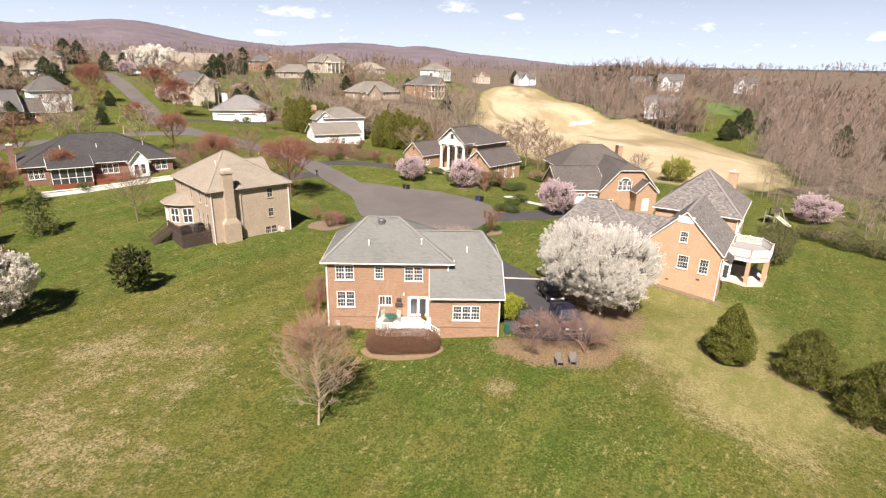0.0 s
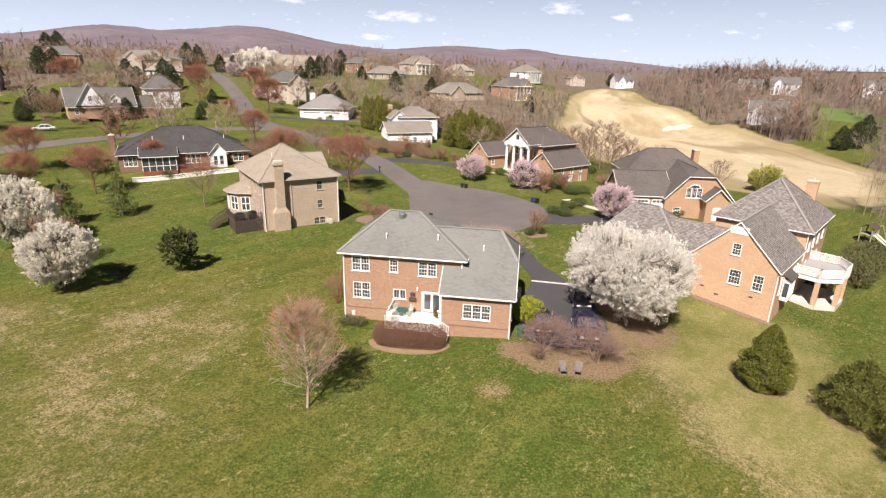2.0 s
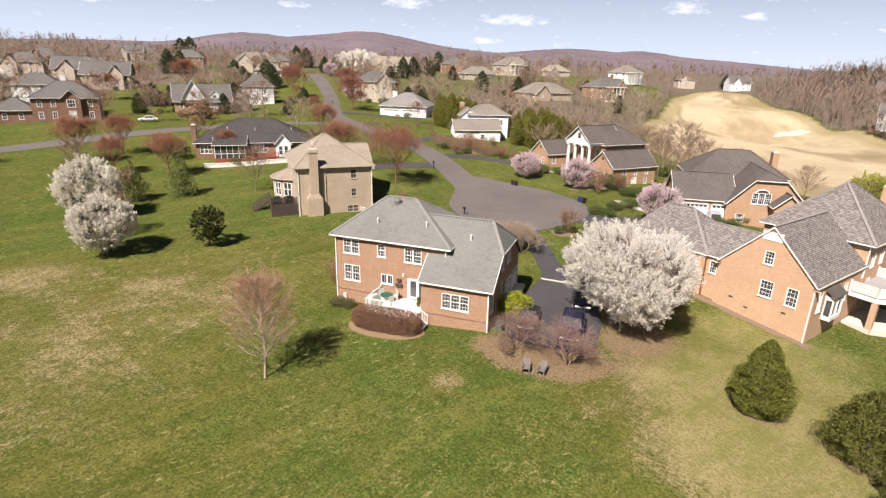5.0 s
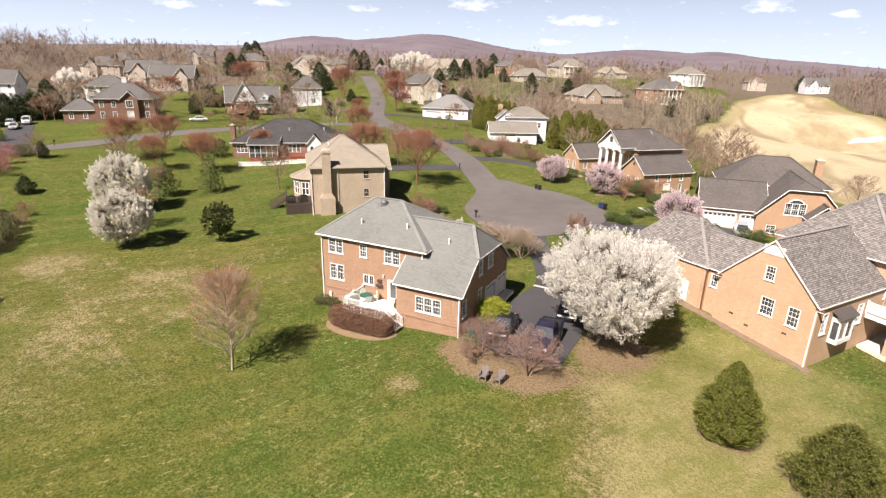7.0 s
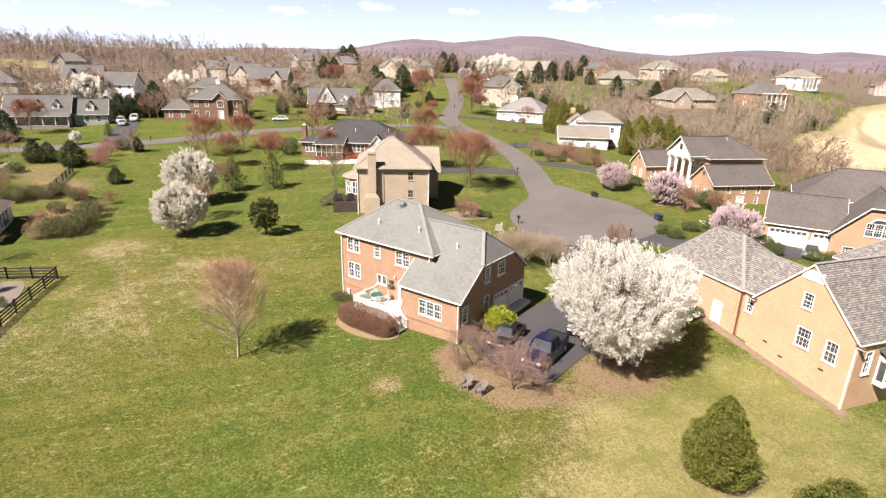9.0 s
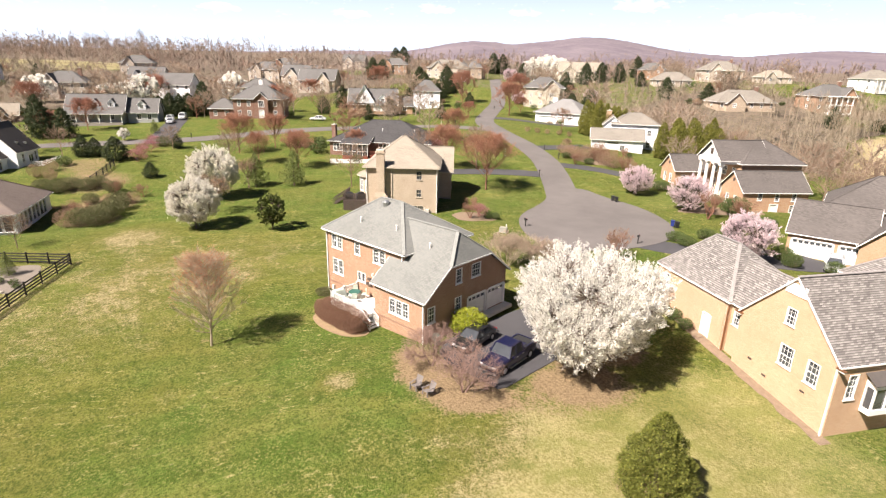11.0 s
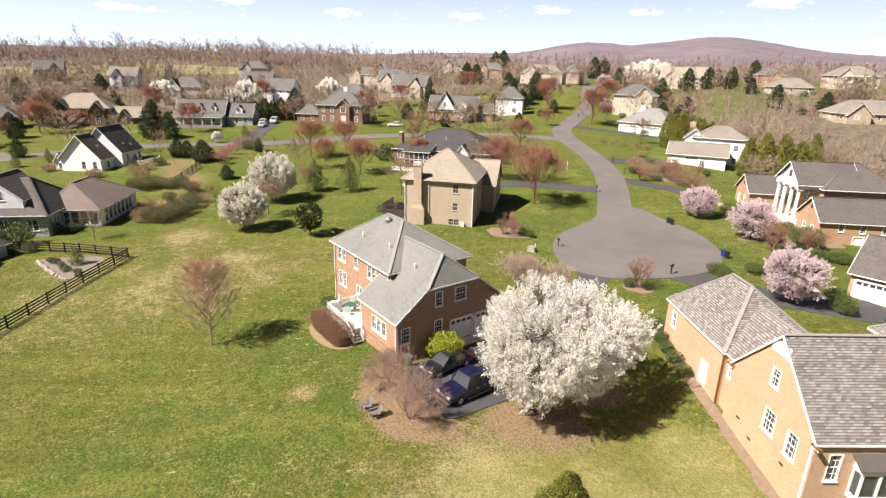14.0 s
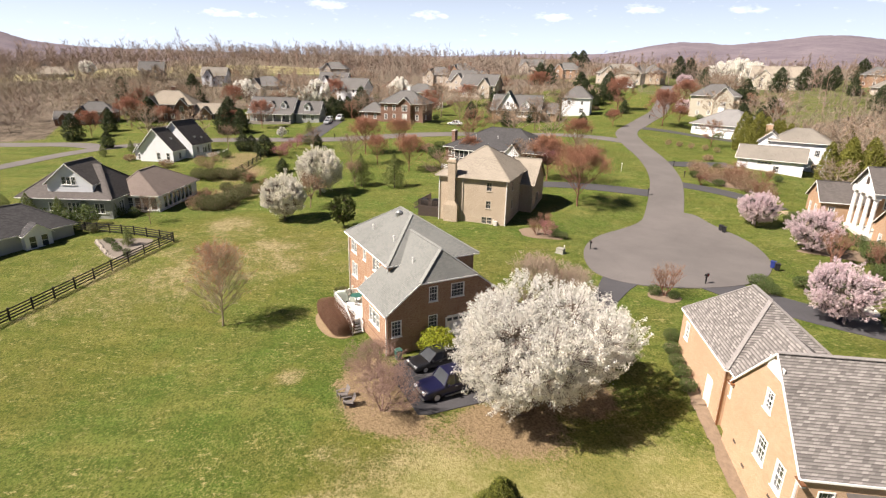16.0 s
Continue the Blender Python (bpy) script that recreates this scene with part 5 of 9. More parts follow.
    part("ac_box", boxes(((9.2, -0.5, 3.4), (9.7, -0.002, 4.1)), ((8.95, -0.2, 3.6), (9.15, -0.002, 4.3))), M["concrete"], h)
    vent_pipe(h, 3.0, 5.0, 12.9)
    # dark stained deck with lattice skirt
    d = thing("dark_deck", pose(-30.1, 66.9, 0, 0, 0, 43), "dark stained wooden deck with lattice skirt and stair", "deck")
    zf = 5.0
    part("deck_floor", boxes(((-3.8, 0.6, zf - 0.14), (-0.02, 5.8, zf))), M["dark_wood"], d)
    bm = bmesh.new()
    for i in range(24):
        box(bm, (-3.78 + i * 0.158, 0.62, 2.4), (-3.66 + i * 0.158, 0.66, zf - 0.14))
    for i in range(30):
        box(bm, (-3.78, 0.68 + i * 0.17, 2.4), (-3.74, 0.81 + i * 0.17, zf - 0.14))
    part("deck_skirt", bm, M["dark_wood"], d)
    railing(d, (-3.7, 0.7), (-0.2, 0.7), zf, 0.95, 0.14, M["dark_wood"])
    railing(d, (-3.7, 0.7), (-3.7, 5.7), zf, 0.95, 0.14, M["dark_wood"])
    for i in range(9):
        part("stair_tread", boxes(((-4.1 - i * 0.28, 4.4, zf - 0.18 * (i + 1) - 0.06), (-3.8 - i * 0.28, 5.7, zf - 0.18 * (i + 1)))), M["dark_wood"], d)
    bm = bmesh.new()
    for yy in (4.38, 5.72):
        beam(bm, (-3.75, yy, zf - 0.1), (-6.3, yy, zf - 1.75), 0.06, 0.28)
        beam(bm, (-3.75, yy, zf + 0.95), (-6.3, yy, zf - 0.75), 0.08, 0.08)
        for i in range(14):
            t = i / 13
            xx, zz = -3.8 - 2.45 * t, zf - 0.1 - 1.6 * t
            box(bm, (xx - 0.025, yy - 0.025, zz), (xx + 0.025, yy + 0.025, zz + 1.0))
    part("stair_rail", bm, M["dark_wood"], d)


def column(parent, x, y, z0, z1, r):
    bm = tube(bmesh.new(), (x, y, z0 + 0.3), (x, y, z1 - 0.3), r, r * 0.85, 20)
    box(bm, (x - r * 1.3, y - r * 1.3, z0), (x + r * 1.3, y + r * 1.3, z0 + 0.3))
    box(bm, (x - r * 1.25, y - r * 1.25, z1 - 0.3), (x + r * 1.25, y + r * 1.25, z1))
    part("column", bm, M["white"], parent)


def portico_house():
    h = house_at("portico_house", 9.6, 115.2, 48, "orange brick house with white columned portico and grey roof")
    w, br, rf = "window", M["brick_warm"], M["roof_brown_grey"]
    block(h, 0.0, 11.5, 0, 6.6, 1.6, 6.6, ("x", 9.4), br, [("S", 2.6, 5.0, 0.8, 1.2, w), ("S", 5.6, 4.9, 0.8, 1.3, w), ("S", 8.6, 4.9, 0.8, 1.3, w), ("S", 4.9, 2.4, 1.5, 2.0, "door", 2), ("S", 8.5, 2.9, 0.8, 1.3, w), ("W", 1.6, 3.7, 0.9, 1.7, w), ("W", 4.0, 3.7, 0.9, 1.7, w)], rf, 0.35)
    block(h, 2.5, 13.5, 5.6, 16.0, 2.0, 10.3, ("hip", 7.4, 10.8, 9.2, 10.8, 13.9), br, [("W", 7.4, 7.6, 1.0, 1.6, w), ("W", 10.0, 7.6, 1.4, 1.6, w), ("W", 13.0, 7.6, 1.0, 1.6, w), ("W", 7.4, 4.4, 1.0, 2.0, w), ("W", 10.0, 4.2, 1.4, 2.3, "door", 1), ("W", 13.0, 4.4, 1.0, 2.0, w), ("S", 9.5, 7.6, 1.0, 1.5, w)], rf, 0.5)
    block(h, -3.8, 9.5, 16.4, 22.4, 2.0, 7.3, ("x", 9.9), br, [("W", 17.8, 4.6, 0.9, 1.7, w), ("W", 20.2, 4.6, 0.9, 1.7, w), ("S", -2.6, 5.0, 0.9, 1.3, w)], rf, 0.35)
    for gx, gy, gzz in ((-3.83, 19.4, 8.4), (-0.03, 3.3, 8.0)):
        part("gable_vent", tube(bmesh.new(), (gx, gy, gzz), (gx + 0.02, gy, gzz), 0.34, 0.34, 16), M["dark_wood"], h)
    # portico
    part("portico_floor", boxes(((-0.9, 6.5, 2.6), (2.5, 14.2, 4.2))), M["concrete"], h)
    for yy in (7.0, 9.2, 11.5, 13.7):
        column(h, -0.5, yy, 4.2, 10.0, 0.33)
    part("entablature", boxes(((-0.95, 6.5, 10.0), (2.5, 14.2, 10.75))), M["white"], h)
    bm = bmesh.new()
    wall(bm, "W", -0.7, [(6.6, 10.75), (14.1, 10.75), (10.35, 13.5)], [(9.9, 11.3, 0.9, 1.1)], 0.2)
    part("pediment", bm, M["white"], h)
    part("gable_vent", boxes(((-0.72, 9.9, 11.3), (-0.6, 10.8, 12.4))), M["dark_wood"], h)
    put_roof(h, roof_gable(-0.9, 8.0, 6.6, 14.1, 10.75, 13.75, "x", 0.3), rf)


def brick_garage_house():
    h = house_at("garage_house", 20.8, 95.2, 7, "orange brick house with charcoal roof and white garage doors")
    w, br, rf = "window", M["brick_warm"], M["roof_brown_grey"]
    block(h, 0, 8.6, 0, 9.5, 1.6, 6.0, ("x", 9.2), br, [("S", 0.5, 3.0, 4.4, 2.2, "garage"), ("S", 5.5, 3.0, 2.6, 2.2, "garage"), ("W", 3.5, 5.6, 1.0, 1.4, w)], rf, 0.35, mid=5.6)
    x0, x1, y0, y1, ze, zs, zr, mx = 7.4, 18.4, -0.6, 12.0, 5.9, 9.6, 10.6, 12.9
    s = (zr - ze) / (mx - x0)
    xa, xb = mx - (zr - zs) / s - 1.0, mx + (zr - zs) / s + 1.0
    bm = bmesh.new()
    op = [("S", 10.7, 5.9, 2.6, 1.7, w, 3, 3, 3), ("S", 8.9, 3.0, 1.2, 1.2, w, 4, 3, 1)]
    wall(bm, "S", y0, [(x0, 1.2), (x1, 1.2), (x1, ze), (xb, zs - 0.1), (xa, zs - 0.1), (x0, ze)], holes_of(op, "S"))
    wall(bm, "E", x1, [(y0 + 0.24, 1.0), (y1, 1.0), (y1, ze), (y0 + 0.24, ze)], [])
    wall(bm, "W", x0, [(y0 + 0.24, 1.0), (0.0, 1.0), (0.0, ze), (y0 + 0.24, ze)], [])
    part("wall", bm, br, h)
    for f, u, z, ww, hh, what, *more in op:
        window(h, f, y0, u, z, ww, hh, *more)
    top = [(x0 - 0.3, y0 - 0.35, ze - 0.2), (xa, y0 - 0.35, zs), (xb, y0 - 0.35, zs), (x1 + 0.3, y0 - 0.35, ze - 0.2), (mx, y0 + 2.0, zr), (mx, y1, zr), (x0 - 0.3, y1, ze - 0.2), (x1 + 0.3, y1, ze - 0.2)]
    put_roof(h, (top, [(0, 1, 4, 5, 6), (1, 2, 4), (2, 3, 7, 5, 4)]), rf)
    bm = bmesh.new()
    for i in range(10):
        a0, a1 = math.pi * i / 10, math.pi * (i + 1) / 10
        beam(bm, (12.0 + 0.95 * math.cos(a0), y0 - 0.03, 7.55 + 0.62 * math.sin(a0)), (12.0 + 0.95 * math.cos(a1), y0 - 0.03, 7.55 + 0.62 * math.sin(a1)), 0.08, 0.16)
    part("window_arch", bm, M["white"], h)
    bm = bmesh.new()
    loft_pts = [(12.0 + 0.88 * math.cos(math.pi * i / 10), 7.56 + 0.56 * math.sin(math.pi * i / 10)) for i in range(11)]
    bm.faces.new([bm.verts.new((px, y0 - 0.012, pz)) for px, pz in loft_pts])
    part("arch_pane", bm, M["glass"], h)
    block(h, 3.0, 18.0, 9.0, 19.0, 1.0, 8.4, ("hip", 8.0, 14.0, 13.0, 14.0, 12.3), br, [("E", 12.0, 5.5, 1.0, 1.5, w)], rf, 0.4)
    block(h, 13.4, 17.0, -2.8, -0.62, 1.0, 6.2, ("y", 7.9), br, [("S", 14.6, 2.6, 1.2, 2.2, "door", 1)], rf, 0.35)
    chimney(h, 17.6, 15.8, 6, 12.0, 1.0, 1.5, br)


def ranch_house():
    h = house_at("brick_ranch_house", -70.2, 87.6, 38, "long red brick house with charcoal roof and screened porch")
    w, br, rf = "window", M["brick_dark"], M["roof_dark"]
    block(h, 0, 23, 0, 16, 4.4, 9.0, ("hip", 8.0, 9.0, 15.0, 9.0, 13.2), br,
          [("S", 0.8, 6.8, 2.2, 1.6, w, 3, 2, 3), ("S", 11.4, 6.9, 2.6, 1.7, w, 3, 2, 3), ("S", 20.0, 6.9, 2.0, 1.5, w, 3, 2, 2), ("E", 5, 6.9, 2, 1.5, w, 3, 2, 2)], rf, 0.5)
    # screened porch
    part("porch_base", boxes(((3.8, -3.2, 4.4), (9.6, -0.02, 6.2))), M["red_wood"], h)
    bm = boxes(((3.8, -3.2, 8.7), (9.6, 0, 9.0)))
    for i in range(6):
        xx = 3.8 + i * 1.14
        box(bm, (xx, -3.2, 6.2), (xx + 0.1, -3.1, 8.7))
    box(bm, (3.8, -3.2, 7.1), (9.6, -3.12, 7.2))
    part("porch_frame", bm, M["white"], h)
    part("porch_screen", boxes(((3.85, -3.12, 6.2), (9.55, -3.1, 8.7))), M["glass"], h)
    put_roof(h, ([(3.4, -3.6, 8.95), (10.0, -3.6, 8.95), (10.0, 1.5, 10.2), (3.4, 1.5, 10.2)], [(0, 1, 2, 3)]), rf)
    # red deck
    part("deck_floor", boxes(((9.8, -2.8, 6.1), (16.2, -0.02, 6.25))), M["red_wood"], h)
    railing(h, (9.9, -2.7), (16.1, -2.7), 6.25, 0.95, 0.16, M["red_wood"])
    part("deck_skirt", boxes(((9.9, -2.75, 4.6), (16.1, -2.65, 6.1))), M["red_wood"], h)
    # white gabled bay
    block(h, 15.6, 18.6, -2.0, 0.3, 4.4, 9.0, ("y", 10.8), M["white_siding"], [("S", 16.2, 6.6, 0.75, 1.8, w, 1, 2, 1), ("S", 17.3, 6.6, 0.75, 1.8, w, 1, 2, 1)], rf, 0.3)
    chimney(h, -1.0, 7.0, 4.6, 12.0, 0.9, 1.4, br)
    for vx in (6.0, 11.5, 19.0):
        vent_pipe(h, vx, 4.0, 11.2)
    part("skylight", boxes(((6.0, 2.0, 10.0), (6.9, 2.9, 10.5))), M["metal"], h)
    f = thing("white_patio_wall", pose(-70.2, 87.6, 0, 0, 0, 38), "long low white patio wall on the lawn", "wall")
    bm = bmesh.new()
    for i in range(10):
        xa, xb = 2.0 + i * 1.95, 2.0 + (i + 1) * 1.95
        g = min(gz(-70.2 + xa * 0.788 + 6.2 * 0.616, 87.6 + xa * 0.616 - 6.2 * 0.788), 9) 
        box(bm, (xa, -6.4, g - 0.6), (xb - 0.01, -6.1, g + 0.75))
        box(bm, (xa, -6.48, g + 0.75), (xb - 0.01, -6.02, g + 0.85))
    part("wall_panel", bm, M["white"], f)


def white_garage_house():
    h = house_at("white_house", -34.0, 141.5, 30, "white sided house with tan roof and low front garage")
    h.matrix_world = h.matrix_world @ Matrix.Diagonal((1.13, 1.13, 1.04, 1.0))
    w, sd = "window", M["white_siding"]
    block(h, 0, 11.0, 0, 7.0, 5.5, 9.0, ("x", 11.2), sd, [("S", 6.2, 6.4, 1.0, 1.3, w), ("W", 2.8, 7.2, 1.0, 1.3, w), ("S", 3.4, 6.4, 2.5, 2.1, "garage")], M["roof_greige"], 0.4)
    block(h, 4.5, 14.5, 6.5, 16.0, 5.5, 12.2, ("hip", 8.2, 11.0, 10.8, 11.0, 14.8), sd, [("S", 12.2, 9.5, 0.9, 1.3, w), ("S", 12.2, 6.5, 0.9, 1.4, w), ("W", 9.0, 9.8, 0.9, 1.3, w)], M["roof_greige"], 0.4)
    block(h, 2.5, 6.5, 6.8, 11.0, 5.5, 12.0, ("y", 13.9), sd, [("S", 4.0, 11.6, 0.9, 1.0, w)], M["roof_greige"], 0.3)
    chimney(h, 3.6, 12.5, 6, 15.0, 1.2, 0.8, M["brick_orange"])


def hip_garage_house():
    h = house_at("white_garage_house", -74.0, 173.6, 12, "white house with grey hip roof and three-car garage", -0.6)
    h.matrix_world = h.matrix_world @ Matrix.Diagonal((1.2, 1.4, 1.0, 1.0))
    w, sd = "window", M["white_siding"]
    block(h, 0, 13.5, 0, 11.0, 8.0, 13.0, ("hip", 5.5, 5.4, 8.0, 5.4, 17.3), sd, [("S", 1.0, 9.7, 4.6, 2.1, "garage"), ("S", 6.6, 9.7, 4.6, 2.1, "garage"), ("W", 1.5, 10.2, 0.8, 1.5, w), ("W", 4.0, 10.2, 0.8, 1.5, w), ("W", 6.5, 10.2, 0.8, 1.5, w)], M["roof_light_grey"], 0.45)
    chimney(h, 1.6, 9.4, 11, 17.4, 1.4, 0.7, M["white"])
    c = house_at("cream_house", -100.0, 202.0, 35, "two-storey cream sided house with grey hip roof", 1.2)
    c.matrix_world = c.matrix_world @ Matrix.Diagonal((1.18, 1.18, 1.0, 1.0))
    block(c, 0, 13.5, 0, 10.0, 10.0, 18.3, ("hip", 5.0, 5.0, 8.5, 5.0, 22.3), M["cream_siding"], [("S", 2.0 + 3.2 * i, 14.6, 0.9, 1.5, w) for i in range(4)] + [("S", 2.0 + 3.2 * i, 11.6, 0.9, 1.5, w) for i in range(4)] + [("E", 3.0, 14.6, 0.9, 1.5, w), ("W", 3.0, 14.6, 0.9, 1.5, w)], M["roof_slate"], 0.45, near=False)
    block(c, 6.6, 12.0, -1.4, 3.0, 10.0, 18.0, ("y", 21.4), M["cream_siding"], [("S", 8.6, 14.8, 1.4, 1.5, w, 2, 2, 2), ("S", 8.6, 11.6, 1.4, 1.7, w, 2, 2, 2)], M["roof_slate"], 0.4, near=False, skip="N")


def cottage_house():
    h = house_at("grey_cottage", -59.8, 10.5, 63, "low grey sided house with brown roof and white dormer gable")
    w, sd = "window", M["grey_siding"]
    block(h, -4.0, 10.8, 0, 11.0, 0.4, 4.9, ("hip", 1.0, 5.5, 6.4, 5.5, 9.6), sd, [("S", 0.5, 2.6, 1.5, 1.5, w, 2, 2, 2), ("S", 3.6, 2.6, 2.0, 1.5, w, 2, 2, 3), ("S", 8.0, 2.4, 1.6, 1.7, w, 2, 2, 2), ("E", 2.0, 2.4, 1.4, 1.7, w, 2, 2, 2)], M["roof_brown_grey"], 0.5)
    block(h, 0.4, 7.8, 0.6, 7.0, 4.9, 7.2, ("y", 10.3), M["white_siding"], [("S", 2.9, 6.9, 2.4, 1.3, w, 3, 2, 3)], M["roof_brown_grey"], 0.35)
    block(h, 8.4, 16.0, 4.6, 18.5, 0.4, 4.6, ("hip", 10.6, 9.0, 10.6, 14.5, 7.9), M["white_siding"], [("S", 10.5 + 1.35 * i, 2.0, 1.1, 2.1, w, 1, 3, 1) for i in range(4)] + [("E", 6.3 + 1.5 * i, 2.0, 1.2, 2.1, w, 1, 3, 1) for i in range(7)], M["roof_umber"], 0.5)


def white_tall_house():
    h = house_at("white_gabled_house", -100.6, 21.7, 53, "white sided two-gabled house with dark brown roof")
    w, sd = "window", M["white_siding"]
    block(h, 1.0, 9.7, 0, 5.2, 1.6, 7.1, ("y", 11.6), sd, [("S", 5.4, 4.6, 0.95, 1.6, w, 2, 2, 1), ("S", 7.9, 4.6, 0.95, 1.6, w, 2, 2, 1), ("E", 2.0, 4.6, 0.9, 1.5, w, 2, 2, 1)], M["roof_brown_grey"], 0.45)
    block(h, 2.6, 11.6, 4.6, 11.9, 1.6, 8.0, ("y", 12.9), sd, [("E", 6.2, 5.4, 0.9, 1.7, w, 2, 2, 1), ("E", 8.4, 4.75, 1.8, 2.1, "door", 2, M["white"], True), ("E", 10.6, 5.4, 0.8, 1.7, w, 2, 2, 1)], M["roof_brown_grey"], 0.45)
    block(h, -1.4, 0.98, 1.2, 7.0, 1.6, 6.0, ("y", 7.6), sd, [("S", -0.7, 4.2, 0.8, 1.3, w, 2, 2, 1)], M["roof_brown_grey"], 0.3)
    part("foundation", boxes(((0.97, -0.03, 1.6), (9.73, 0.24, 3.6)), ((11.4, 4.7, 1.6), (11.66, 11.9, 3.6))), M["stone"], h)
    for sx, sy in ((10.6, 7.2), (10.9, 9.4), (7.8, 2.4)):
        zz = 8.1 + 4.9 * (11.6 - sx) / 4.5 if sx > 9 else 7.2 + 4.5 * (9.7 - sx) / 4.35
        part("roof_vent", boxes(((sx - 0.22, sy - 0.22, zz - 0.1), (sx + 0.22, sy + 0.22, zz + 0.32))), M["metal"], h)
    d = thing("house_deck", pose(-100.6, 21.7, 0, 0, 0, 53), "raised deck with white rail beside a white house", "deck")
    part("deck_floor", boxes(((11.68, 6.4, 4.5), (15.0, 13.6, 4.7))), M["grey_wood"], d)
    railing(d, (14.9, 6.5), (14.9, 13.5), 4.7, 0.95, 0.16, M["white"])
    railing(d, (11.8, 6.5), (14.9, 6.5), 4.7, 0.95, 0.16, M["white"])
    for yy in (6.6, 10.0, 13.4):
        part("deck_post", boxes(((14.8, yy - 0.08, 2.5), (14.96, yy + 0.08, 4.5))), M["white"], d)
    skirt = thing("corner_house", pose(-40.4, 4.6, 0, 0, 0, 125), "grey sided house with dark roof and bay window", "house")
    block(skirt, 0, 13.4, 0, 10.0, -0.6, 3.1, ("hip", 4.0, 5.0, 9.4, 5.0, 6.2), M["grey_siding"], [("S", 8.6, 1.0, 0.8, 1.7, w, 1, 2, 1), ("S", 7.2, 1.0, 0.8, 1.7, w, 1, 2, 1), ("S", 2.0, 1.0, 1.6, 1.6, w, 2, 2, 2)], M["roof_dark"], 0.5)
    block(skirt, 6.6, 10.0, -1.1, 0.2, -0.6, 3.05, ("y", 4.3), M["white_siding"], [("S", 7.1, 1.0, 0.9, 1.7, w, 1, 2, 1), ("S", 8.6, 1.0, 0.9, 1.7, w, 1, 2, 1)], M["roof_dark"], 0.3)


def cape_house():
    h = house_at("cape_house", -147.2, 52.9, 59, "grey cape house with three dormers and a columned porch", 1.0)
    w, sd = "window", M["grey_siding"]
    g = 7.3
    block(h, 0, 14.5, 0, 9.5, g, 10.6, ("x", 15.2), sd, [("S", 1.2 + 3.3 * i, g + 1.2, 1.1, 1.7, w, 2, 2, 1) for i in range(4)], M["roof_slate"], 0.5, near=False)
    for i in range(3):
        x = 2.2 + 4.2 * i
        block(h, x, x + 1.7, 1.2, 4.6, 11.6, 13.1, ("y", 14.0), M["white_siding"], [("S", x + 0.4, 11.9, 0.9, 1.1, w, 2, 2, 1)], M["roof_slate"], 0.2, near=False, skip="N")
    put_roof(h, ([(-0.4, -2.2, 10.2), (14.9, -2.2, 10.2), (14.9, 0.2, 11.0), (-0.4, 0.2, 11.0)], [(0, 1, 2, 3)]), M["roof_slate"])
    part("porch_floor", boxes(((0, -2.0, g - 0.5), (14.5, -0.02, g + 0.5))), M["grey_wood"], h)
    for i in range(6):
        part("porch_post", boxes(((0.1 + i * 2.84, -1.95, g + 0.5), (0.3 + i * 2.84, -1.75, 10.1))), M["white"], h)
    block(h, 15.2, 23.0, 1.5, 9.0, g, 10.6, ("x", 14.2), sd, [("S", 17.5, g + 1, 1.2, 1.7, w, 2, 2, 1), ("S", 20.2, g + 1, 1.2, 1.7, w, 2, 2, 1)], M["roof_slate"], 0.4, near=False)
    block(h, 18.0, 20.0, 2.0, 5.5, 11.2, 12.7, ("y", 13.7), M["white_siding"], [("S", 18.5, 11.5, 1.0, 1.1, w, 2, 2, 1)], M["roof_slate"], 0.2, near=False, skip="N")


def brick_hip_house():
    h = house_at("brick_hip_house", -123.5, 90.3, 50, "two-storey dark brick house with grey hip roof and front gable", 1.5)
    w, br = "window", M["brick_dark"]
    g = 8.0
    up = [("S", 1.2, 12.0, 1.0, 1.5, w, 2, 2, 1), ("S", 4.0, 12.0, 1.0, 1.5, w, 2, 2, 1), ("S", 11.6, 12.0, 1.0, 1.5, w, 2, 2, 1), ("S", 1.2, 9.2, 1.0, 1.7, w, 2, 2, 1), ("S", 4.0, 9.2, 1.0, 1.7, w, 2, 2, 1), ("S", 11.6, 9.2, 1.0, 1.7, w, 2, 2, 1), ("E", 3, 12, 1, 1.5, w, 2, 2, 1), ("E", 3, 9.2, 1, 1.5, w, 2, 2, 1)]
    block(h, 0, 14, 0, 11, g, 14.2, ("hip", 5.0, 5.5, 9.0, 5.5, 18.0), br, up, M["roof_slate"], 0.45, near=False)
    block(h, 6.3, 10.2, -0.9, 1.0, g, 14.2, ("y", 16.0), br, [("S", 7.4, 11.9, 1.7, 1.9, w, 3, 2, 1), ("S", 7.5, 8.7, 1.5, 2.4, "door", 2)], M["roof_slate"], 0.35, near=False)
    block(h, -7.5, -0.02, 1.5, 9.0, g, 11.2, ("hip", -4.5, 5.2, -3.5, 5.2, 14.0), br, [("S", -6.2, 9.0, 1.0, 1.5, w, 2, 2, 1), ("S", -3.0, 9.0, 1.0, 1.5, w, 2, 2, 1)], M["roof_slate"], 0.4, near=False)
    chimney(h, 6.4, 9.6, 12, 19.4, 1.2, 0.9, M["white"])


